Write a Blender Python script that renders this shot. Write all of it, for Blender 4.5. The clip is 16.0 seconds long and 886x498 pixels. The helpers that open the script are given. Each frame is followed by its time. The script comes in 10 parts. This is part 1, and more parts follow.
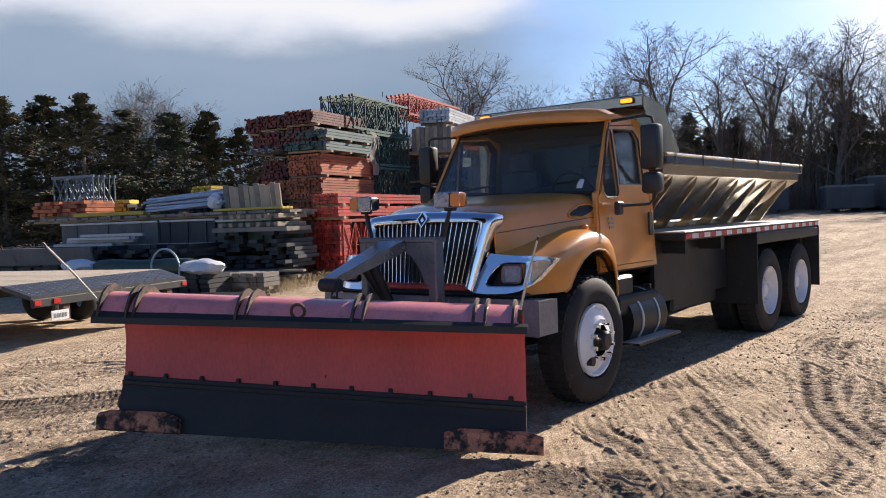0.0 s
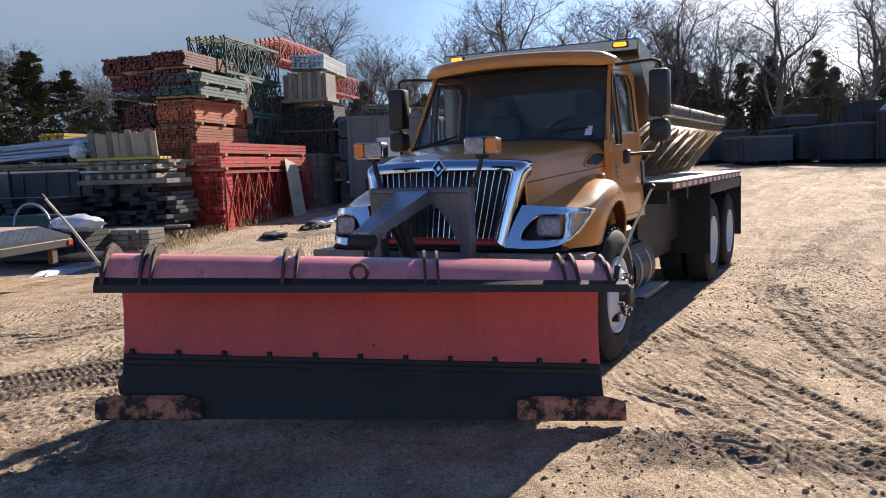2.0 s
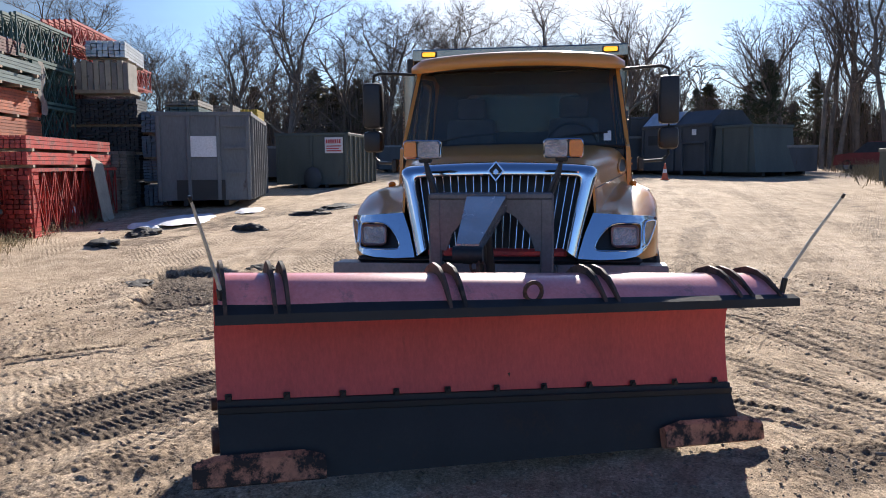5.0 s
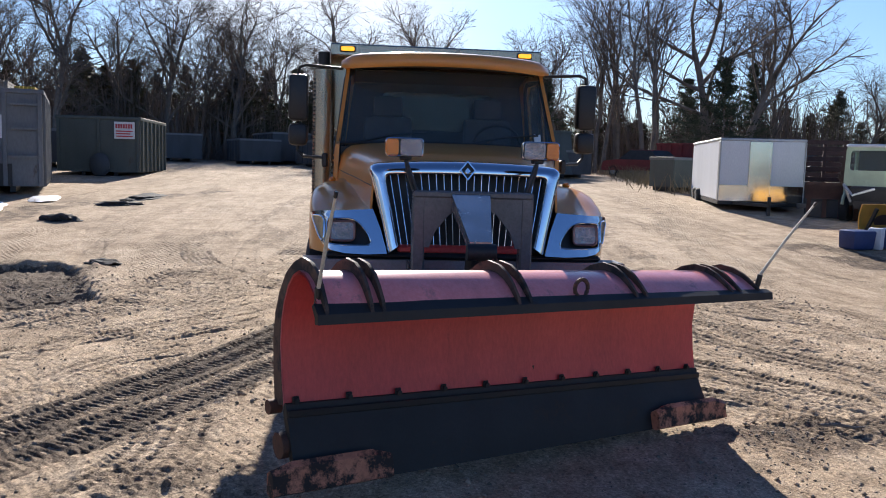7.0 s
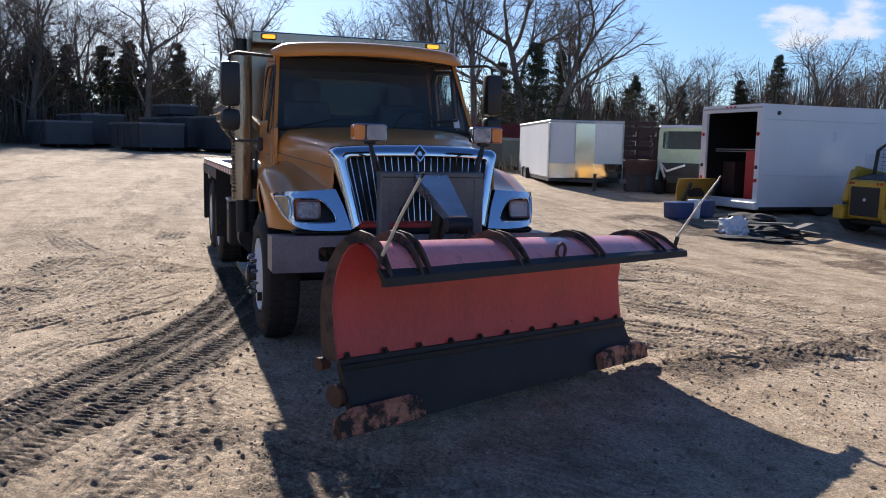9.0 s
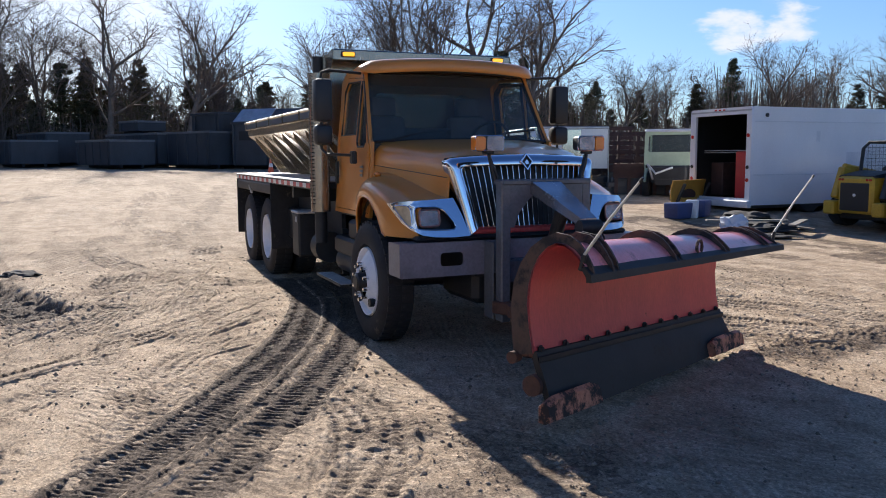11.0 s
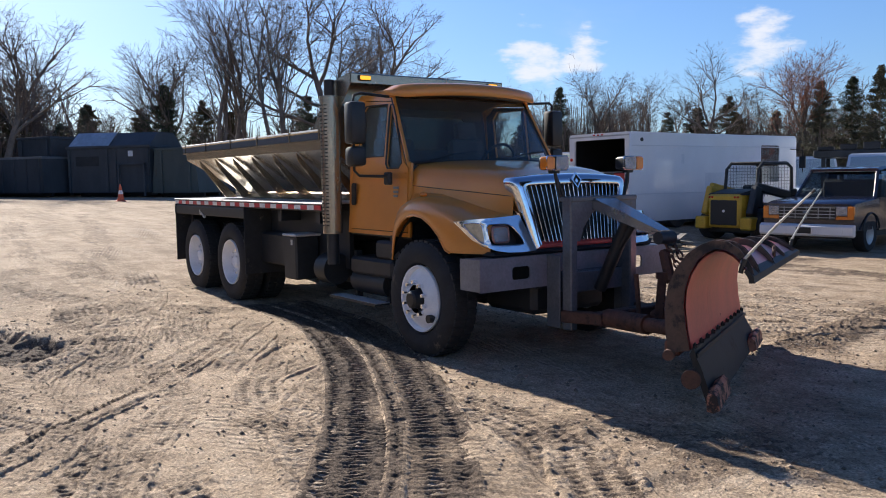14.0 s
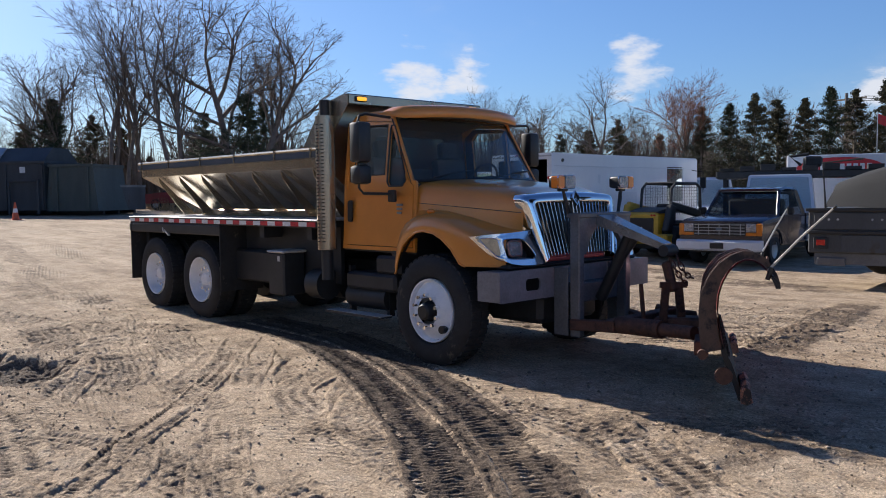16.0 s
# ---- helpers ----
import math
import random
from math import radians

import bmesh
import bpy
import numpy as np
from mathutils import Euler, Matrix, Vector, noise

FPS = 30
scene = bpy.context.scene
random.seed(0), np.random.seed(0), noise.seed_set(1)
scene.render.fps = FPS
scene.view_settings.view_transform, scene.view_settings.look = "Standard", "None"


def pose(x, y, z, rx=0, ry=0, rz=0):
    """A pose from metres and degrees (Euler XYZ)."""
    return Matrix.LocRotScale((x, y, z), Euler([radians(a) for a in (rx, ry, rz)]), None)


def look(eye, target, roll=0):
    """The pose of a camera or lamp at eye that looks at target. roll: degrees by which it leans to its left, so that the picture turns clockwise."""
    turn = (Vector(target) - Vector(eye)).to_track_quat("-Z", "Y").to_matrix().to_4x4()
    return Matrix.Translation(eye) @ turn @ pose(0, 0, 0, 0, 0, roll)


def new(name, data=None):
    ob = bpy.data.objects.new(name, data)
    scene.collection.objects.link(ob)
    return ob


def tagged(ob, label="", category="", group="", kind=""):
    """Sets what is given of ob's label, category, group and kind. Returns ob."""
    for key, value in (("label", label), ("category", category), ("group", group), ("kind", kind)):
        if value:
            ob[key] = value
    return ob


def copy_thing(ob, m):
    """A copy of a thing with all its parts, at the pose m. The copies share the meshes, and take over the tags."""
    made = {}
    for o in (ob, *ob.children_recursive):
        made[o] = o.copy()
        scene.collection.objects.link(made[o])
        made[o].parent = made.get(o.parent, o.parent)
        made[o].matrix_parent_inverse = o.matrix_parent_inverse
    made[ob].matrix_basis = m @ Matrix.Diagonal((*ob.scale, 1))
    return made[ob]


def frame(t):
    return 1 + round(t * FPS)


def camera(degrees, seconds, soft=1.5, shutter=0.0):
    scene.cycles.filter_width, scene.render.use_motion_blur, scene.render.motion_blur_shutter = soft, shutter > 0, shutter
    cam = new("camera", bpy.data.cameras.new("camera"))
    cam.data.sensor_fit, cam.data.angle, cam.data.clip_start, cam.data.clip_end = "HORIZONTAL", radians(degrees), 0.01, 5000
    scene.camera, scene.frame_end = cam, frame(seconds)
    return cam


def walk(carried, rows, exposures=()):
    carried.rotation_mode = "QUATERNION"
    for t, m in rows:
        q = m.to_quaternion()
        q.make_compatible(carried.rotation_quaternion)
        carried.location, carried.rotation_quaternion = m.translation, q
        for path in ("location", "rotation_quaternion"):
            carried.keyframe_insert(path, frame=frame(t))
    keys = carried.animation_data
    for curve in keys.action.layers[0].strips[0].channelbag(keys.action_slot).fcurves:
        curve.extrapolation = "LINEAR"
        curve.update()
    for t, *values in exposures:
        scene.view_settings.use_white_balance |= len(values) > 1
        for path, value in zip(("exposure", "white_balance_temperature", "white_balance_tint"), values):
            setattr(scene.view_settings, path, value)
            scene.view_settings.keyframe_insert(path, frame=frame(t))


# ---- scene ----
cam = camera(56.3, 16.0, 1.0)
METRES, EYE, TILT, LEAN, TURN = 11.331, 1.575, 0.0, 0.0, 128.6
ROWS = [
    (0.0, 0.0, 0.0, 0.0, -0.08, -2.21, 1.98),
    (0.5, -0.033, 0.009, -0.0012, -2.42, -3.66, 1.72),
    (1.0, -0.0606, 0.0312, -0.0014, -4.87, -4.94, 2.88),
    (1.5, -0.0909, 0.0499, 0.0002, -7.42, -5.21, 2.14),
    (2.0, -0.1229, 0.0655, 0.0008, -11.65, -5.83, 1.86),
    (2.5, -0.1494, 0.0885, 0.0006, -13.62, -5.53, 2.55),
    (3.0, -0.1779, 0.11, 0.002, -16.74, -3.79, 1.26),
    (5.5, -0.3069, 0.202, 0.0031, -32.29, -5.66, -0.88),
    (6.0, -0.3337, 0.2192, 0.002, -36.72, -4.74, -2.6),
    (6.5, -0.3623, 0.2336, 0.0044, -41.46, -6.34, -1.66),
    (7.0, -0.3858, 0.2523, 0.0042, -44.63, -6.08, -1.66),
    (7.5, -0.4197, 0.2618, 0.0043, -48.41, -5.45, -1.7),
    (8.0, -0.4496, 0.2585, 0.0034, -52.46, -6.18, -1.53),
    (10.5, -0.5602, 0.3445, 0.0038, -60.66, -6.73, -0.41),
    (11.0, -0.5762, 0.3687, 0.0032, -61.31, -6.43, 0.31),
    (11.5, -0.5891, 0.396, 0.0047, -64.56, -5.65, 0.33),
    (12.0, -0.6126, 0.4212, 0.0044, -67.59, -5.77, 1.16),
    (12.5, -0.6237, 0.4495, 0.0027, -68.09, -5.35, 1.67),
    (13.0, -0.6353, 0.4777, 0.0025, -69.99, -4.33, 1.23),
    (13.5, -0.6552, 0.5043, 0.0029, -72.94, -5.27, 1.47),
    (14.0, -0.6691, 0.5285, 0.0012, -74.08, -4.84, 0.87),
    (14.5, -0.6811, 0.5528, 0.0018, -75.12, -3.83, 0.36),
    (15.0, -0.7046, 0.5767, 0.0026, -76.17, -4.06, -0.0),
    (15.5, -0.7116, 0.5987, 0.0005, -77.89, -4.09, 0.56),
    (16.0, -0.7226, 0.6204, 0.0014, -82.01, -3.64, 0.7),
]
walk(cam, [(t, pose(6.142, 4.385, EYE, TILT, LEAN, TURN) @ pose(METRES * x, METRES * y, METRES * z, 90 + pitch, roll, yaw)) for t, x, y, z, yaw, pitch, roll in ROWS],
     [(0.0, 0.92, 6950, 15), (3.0, 0.99, 6850, 14), (5.5, 0.90, 6400, 12), (6.5, 0.76, 6350, 12), (7.0, 0.84, 6350, 12), (8.0, 0.74, 6300, 12), (11.0, 0.84, 6300, 12), (12.5, 0.89, 6300, 12), (13.5, 0.73, 6150, 12), (14.0, 0.81, 6350, 12), (15.0, 0.67, 6400, 13), (16.0, 0.61, 6300, 12)])


# ---- world and sun ----
SUN_EL, SUN_AZ = 27.0, 1.0          # the sun stands behind the truck, low
world = bpy.data.worlds.new("sky")
scene.world = world
world.use_nodes = True
wt = world.node_tree
wt.nodes.clear()


def wn(kind, **kw):
    n = wt.nodes.new(kind)
    for k, v in kw.items():
        n.inputs[k].default_value = v
    return n


w_out = wn("ShaderNodeOutputWorld")
w_bg = wn("ShaderNodeBackground", Strength=0.086)
w_sky = wn("ShaderNodeTexSky")
w_sky.sky_type, w_sky.sun_disc = "NISHITA", False
w_sky.sun_elevation, w_sky.sun_rotation = radians(SUN_EL), radians(270 + SUN_AZ)
w_sky.air_density, w_sky.dust_density, w_sky.ozone_density = 1.0, 0.6, 3.0


def wlink(a, b):
    wt.links.new(a, b)
    return b


def wmath(op, a, b=None, clamp=False):
    n = wt.nodes.new("ShaderNodeMath")
    n.operation, n.use_clamp = op, clamp
    for i, v in enumerate((a, b)):
        if v is None:
            continue
        if isinstance(v, (int, float)):
            n.inputs[i].default_value = v
        else:
            wt.links.new(v, n.inputs[i])
    return n.outputs[0]


def wramp(v, lo, hi):
    n = wt.nodes.new("ShaderNodeMapRange")
    n.interpolation_type = "SMOOTHSTEP"
    n.inputs[1].default_value, n.inputs[2].default_value = lo, hi
    wt.links.new(v, n.inputs[0])
    return n.outputs[0]


def wmix(f, a, b):
    n = wt.nodes.new("ShaderNodeMix")
    n.data_type = "RGBA"
    wt.links.new(f, n.inputs[0])
    for i, v in ((6, a), (7, b)):
        if isinstance(v, tuple):
            n.inputs[i].default_value = (*v, 1)
        else:
            wt.links.new(v, n.inputs[i])
    return n.outputs[2]


# bluer sky, with the cloud bank on one side and small fair-weather clouds on the other
w_tint = wt.nodes.new("ShaderNodeMix")
w_tint.data_type, w_tint.blend_type = "RGBA", "MULTIPLY"
w_tint.inputs[0].default_value = 1.0
w_tint.inputs[7].default_value = (0.68, 0.87, 1.14, 1)
wlink(w_sky.outputs[0], w_tint.inputs[6])
w_co = wn("ShaderNodeTexCoord")
w_map = wn("ShaderNodeMapping")
w_map.inputs["Scale"].default_value = (1, 1, 2.6)
wlink(w_co.outputs["Generated"], w_map.inputs[0])
w_n1 = wn("ShaderNodeTexNoise", Scale=2.6, Detail=7.0, Roughness=0.55)
w_n2 = wn("ShaderNodeTexNoise", Scale=17.0, Detail=8.0, Roughness=0.58)
wlink(w_map.outputs[0], w_n1.inputs["Vector"])
wlink(w_map.outputs[0], w_n2.inputs["Vector"])
w_xyz = wn("ShaderNodeSeparateXYZ")
wlink(w_co.outputs["Generated"], w_xyz.inputs[0])
wx, wy, wz = w_xyz.outputs
rough_z = wmath("ADD", wz, wmath("MULTIPLY", wmath("SUBTRACT", w_n1.outputs[0], 0.5), 0.11))
side = wramp(wmath("ADD", wmath("MULTIPLY", wy, -1.0), wmath("MULTIPLY", wmath("SUBTRACT", w_n1.outputs[0], 0.5), 0.35)), 0.40, 0.62)
bank = wmath("MULTIPLY", wmath("SUBTRACT", 1.0, wramp(rough_z, 0.215, 0.27)), side)
rim = wmath("MULTIPLY", wmath("MULTIPLY", wramp(rough_z, 0.205, 0.258), wmath("SUBTRACT", 1.0, wramp(rough_z, 0.262, 0.300))), side)
# deep blue overhead
w_deep = wt.nodes.new("ShaderNodeMix")
w_deep.data_type, w_deep.blend_type = "RGBA", "MULTIPLY"
w_deep.inputs[7].default_value = (0.42, 0.50, 0.60, 1)
wlink(wramp(wz, 0.24, 0.68), w_deep.inputs[0])
wlink(w_tint.outputs[2], w_deep.inputs[6])
veil = wmath("MULTIPLY", wmath("MULTIPLY", wramp(w_n1.outputs[0], 0.52, 0.75), 0.25), wmath("SUBTRACT", 1.0, wramp(wz, 0.25, 0.5)))
col = wmix(veil, w_deep.outputs[2], (7.0, 7.4, 8.0))
grey = wmix(wmath("MULTIPLY", wramp(rough_z, 0.03, 0.22), wmath("ADD", 0.35, wmath("MULTIPLY", w_n1.outputs[0], 1.1)), True), (1.30, 2.05, 3.10), (2.10, 2.90, 4.00))
col = wmix(bank, col, grey)
col = wmix(rim, col, (7.4, 7.9, 8.6))
# thin cloud lit through by the sun
w_thin = wn("ShaderNodeVectorMath")
w_thin.operation = "DISTANCE"
w_thin.inputs[1].default_value = (-0.955, -0.060, 0.290)
wlink(w_co.outputs["Generated"], w_thin.inputs[0])
thin = wmath("ADD", wmath("SUBTRACT", 1.0, wmath("DIVIDE", w_thin.outputs["Value"], 0.26)), wmath("MULTIPLY", wmath("SUBTRACT", w_n1.outputs[0], 0.5), 1.2))
col = wmix(wmath("MULTIPLY", wramp(thin, 0.0, 0.7), 0.75), col, (11.0, 11.2, 11.4))
for az_, el_, size in ((41.8, 8.0, 0.046), (45.0, 8.4, 0.034), (56.0, 8.2, 0.044), (71.0, 6.2, 0.030)):
    a_, e_ = radians(az_), radians(el_)
    d_ = wn("ShaderNodeVectorMath")
    d_.operation = "DISTANCE"
    d_.inputs[1].default_value = (-math.cos(a_) * math.cos(e_), math.sin(a_) * math.cos(e_), math.sin(e_))
    wlink(w_co.outputs["Generated"], d_.inputs[0])
    puff = wmath("ADD", wmath("SUBTRACT", 1.0, wmath("DIVIDE", d_.outputs["Value"], size)), wmath("MULTIPLY", wmath("SUBTRACT", w_n2.outputs[0], 0.5), 2.6))
    col = wmix(wmath("MULTIPLY", wramp(puff, 0.15, 0.80), 0.85), col, (9.0, 9.1, 9.4))
w_lum = wn("ShaderNodeRGBToBW")
wlink(col, w_lum.inputs[0])
w_soft = wn("ShaderNodeVectorMath")
w_soft.operation = "SCALE"
wlink(col, w_soft.inputs[0])
wlink(wmath("DIVIDE", 1.0, wmath("ADD", 1.0, wmath("MULTIPLY", w_lum.outputs[0], 0.05))), w_soft.inputs["Scale"])
wlink(w_soft.outputs[0], w_bg.inputs[0])
wlink(w_bg.outputs[0], w_out.inputs[0])

sun = new("sun", bpy.data.lights.new("sun", "SUN"))
sun.data.energy, sun.data.angle, sun.data.color = 5.0, radians(0.53), (1.0, 0.93, 0.83)
sd = Vector((math.cos(radians(SUN_EL)) * math.cos(radians(SUN_AZ)), -math.cos(radians(SUN_EL)) * math.sin(radians(SUN_AZ)), -math.sin(radians(SUN_EL))))
sun.matrix_basis = look((-40, 0, 30), Vector((-40, 0, 30)) + sd)


# ---- building helpers ----
def thing(name, label, category, group="", at=None):
    ob = new(name)
    ob.empty_display_size = 0.2
    if at is not None:
        ob.matrix_basis = at
    return tagged(ob, label, category, group)


def finish(bm, name, material, smooth=None):
    bmesh.ops.recalc_face_normals(bm, faces=bm.faces)
    me = bpy.data.meshes.new(name)
    bm.to_mesh(me)
    bm.free()
    mats = material if isinstance(material, (list, tuple)) else [material]
    for m in mats:
        me.materials.append(m)
    if smooth:
        me.shade_smooth()
        me.set_sharp_from_angle(angle=radians(smooth))
    return me


def part(name, bm, material, parent, label="", smooth=35):
    ob = new(name, finish(bm, name, material, smooth))
    ob.parent = parent
    return tagged(ob, label)


def single(name, bm, material, label, category, group="", kind="", at=None, smooth=35):
    ob = new(name, finish(bm, name, material, smooth))
    if at is not None:
        ob.matrix_basis = at
    return tagged(ob, label, category, group, kind)


def B():
    return bmesh.new()


def box(bm, c, s, bev=0.0, m=None, seg=1):
    r = bmesh.ops.create_cube(bm, size=1)
    vs = r["verts"]
    bmesh.ops.scale(bm, vec=s, verts=vs)
    if bev:
        es = list({e for v in vs for e in v.link_edges})
        r2 = bmesh.ops.bevel(bm, geom=es, offset=min(bev, 0.45 * min(s)), segments=seg, affect="EDGES", profile=0.5)
        vs = list({v for f in r2["faces"] for v in f.verts} | {v for v in vs if v.is_valid})
    if m is not None:
        bmesh.ops.transform(bm, matrix=m, verts=vs)
    bmesh.ops.translate(bm, vec=c, verts=vs)
    return vs


def span(bm, a, b, bev=0.0):
    """A box from corner a to corner b."""
    c = [(p + q) / 2 for p, q in zip(a, b)]
    return box(bm, c, [abs(q - p) for p, q in zip(a, b)], bev)


def cyl(bm, p, q, r, r2=None, n=16, caps=True):
    p, q = Vector(p), Vector(q)
    d = q - p
    m = Matrix.Translation((p + q) / 2) @ d.to_track_quat("Z", "Y").to_matrix().to_4x4()
    return bmesh.ops.create_cone(bm, cap_ends=caps, segments=n, radius1=r, radius2=r if r2 is None else r2, depth=d.length, matrix=m)["verts"]


def beam(bm, p, q, w, h, bev=0.0, up=(0, 0, 1)):
    """A straight bar from p to q, w wide and h high."""
    p, q = Vector(p), Vector(q)
    d = q - p
    x = d.normalized()
    y = Vector(up).cross(x)
    y = y.normalized() if y.length > 1e-4 else Vector((0, 1, 0))
    z = x.cross(y)
    m = Matrix((x, y, z)).transposed().to_4x4()
    return box(bm, (p + q) / 2, (d.length, w, h), bev, m)


def ringloft(bm, rings, closed=True, caps=True):
    rows = [[bm.verts.new(p) for p in r] for r in rings]
    for a, b in zip(rows, rows[1:]):
        n = len(a)
        for i in range(n if closed else n - 1):
            j = (i + 1) % n
            bm.faces.new((a[i], a[j], b[j], b[i]))
    if caps and closed:
        bm.faces.new(rows[0])
        bm.faces.new(rows[-1])
    return rows


def tube(bm, pts, r, n=8, closed=False):
    pts = [Vector(p) for p in pts]
    rings = []
    for i, p in enumerate(pts):
        a = pts[i - 1] if i or closed else pts[0]
        b = pts[(i + 1) % len(pts)] if i + 1 < len(pts) or closed else pts[-1]
        q = (b - a).to_track_quat("Z", "Y")
        rr = r[i] if isinstance(r, (list, tuple)) else r
        rings.append([p + q @ Vector((rr * math.cos(k * math.tau / n), rr * math.sin(k * math.tau / n), 0)) for k in range(n)])
    if closed:
        rings.append(rings[0])
    ringloft(bm, rings, caps=not closed)


def sheet(bm, grid, th, direction=None):
    """A bent plate from a grid of points, with a thickness."""
    rows = [[bm.verts.new(p) for p in r] for r in grid]
    fs = []
    for a, b in zip(rows, rows[1:]):
        for i in range(len(a) - 1):
            fs.append(bm.faces.new((a[i], a[i + 1], b[i + 1], b[i])))
    bmesh.ops.recalc_face_normals(bm, faces=fs)
    if th:
        bmesh.ops.solidify(bm, geom=fs, thickness=th)


def plate(bm, outline, holes, th, fn):
    """A flat plate with holes, drawn in two dimensions and laid into space by fn(a, b, depth)."""
    tmp = bmesh.new()
    es = []
    for loop in (outline, *holes):
        vs = [tmp.verts.new((a, b, 0)) for a, b in loop]
        es += [tmp.edges.new((vs[i], vs[(i + 1) % len(vs)])) for i in range(len(vs))]
    bmesh.ops.triangle_fill(tmp, edges=es, use_beauty=True)
    r = bmesh.ops.extrude_face_region(tmp, geom=list(tmp.faces))
    for v in r["geom"]:
        if isinstance(v, bmesh.types.BMVert):
            v.co.z = th
    for v in tmp.verts:
        v.co = fn(v.co.x, v.co.y, v.co.z)
    made = {v: bm.verts.new(v.co) for v in tmp.verts}
    for f in tmp.faces:
        bm.faces.new([made[v] for v in f.verts])
    tmp.free()


def plate_fine(bm, outline, holes, th, fn, size):
    """A plate with holes, cut fine enough to follow a curved surface."""
    tmp = bmesh.new()
    es = []
    for loop in (outline, *holes):
        vs = [tmp.verts.new((a, b, 0)) for a, b in loop]
        es += [tmp.edges.new((vs[i], vs[(i + 1) % len(vs)])) for i in range(len(vs))]
    bmesh.ops.triangle_fill(tmp, edges=es, use_beauty=True)
    for _ in range(6):
        long = [e for e in tmp.edges if e.calc_length() > size]
        if not long:
            break
        bmesh.ops.subdivide_edges(tmp, edges=long, cuts=1)
        bmesh.ops.triangulate(tmp, faces=list(tmp.faces))
    r = bmesh.ops.extrude_face_region(tmp, geom=list(tmp.faces))
    for v in r["geom"]:
        if isinstance(v, bmesh.types.BMVert):
            v.co.z = th
    for v in tmp.verts:
        v.co = fn(v.co.x, v.co.y, v.co.z)
    made = {v: bm.verts.new(v.co) for v in tmp.verts}
    for f in tmp.faces:
        bm.faces.new([made[v] for v in f.verts])
    tmp.free()


def rounded(a0, b0, a1, b1, r, n=4):
    """The outline of a rectangle with round corners."""
    pts = []
    for cx, cy, s in ((a1 - r, b1 - r, 0), (a0 + r, b1 - r, 90), (a0 + r, b0 + r, 180), (a1 - r, b0 + r, 270)):
        for k in range(n + 1):
            t = radians(s + 90 * k / n)
            pts.append((cx + r * math.cos(t), cy + r * math.sin(t)))
    return pts


def lathe(bm, profile, axis_point, axis="y", n=32):
    """Turns (radius, offset) pairs round an axis."""
    rings = []
    ax = Vector(axis_point)
    for r, o in profile:
        ring = []
        for k in range(n):
            c, s = r * math.cos(k * math.tau / n), r * math.sin(k * math.tau / n)
            ring.append(ax + (Vector((c, o, s)) if axis == "y" else Vector((c, s, o)) if axis == "z" else Vector((o, c, s))))
        rings.append(ring)
    ringloft(bm, rings, caps=False)


def lerp(table, x):
    """Straight-line reading of a table of (x, value)."""
    if x <= table[0][0]:
        return table[0][1]
    for (a, p), (b, q) in zip(table, table[1:]):
        if x <= b:
            k = (x - a) / (b - a)
            if isinstance(p, tuple):
                return tuple(u + (v - u) * k for u, v in zip(p, q))
            return p + (q - p) * k
    return table[-1][1]


# ---- materials ----
def material(name):
    m = bpy.data.materials.new(name)
    m.use_nodes = True
    return m, m.node_tree, m.node_tree.nodes["Principled BSDF"]


def nd(t, kind, **kw):
    n = t.nodes.new(kind)
    for k, v in kw.items():
        n.inputs[k].default_value = v
    return n


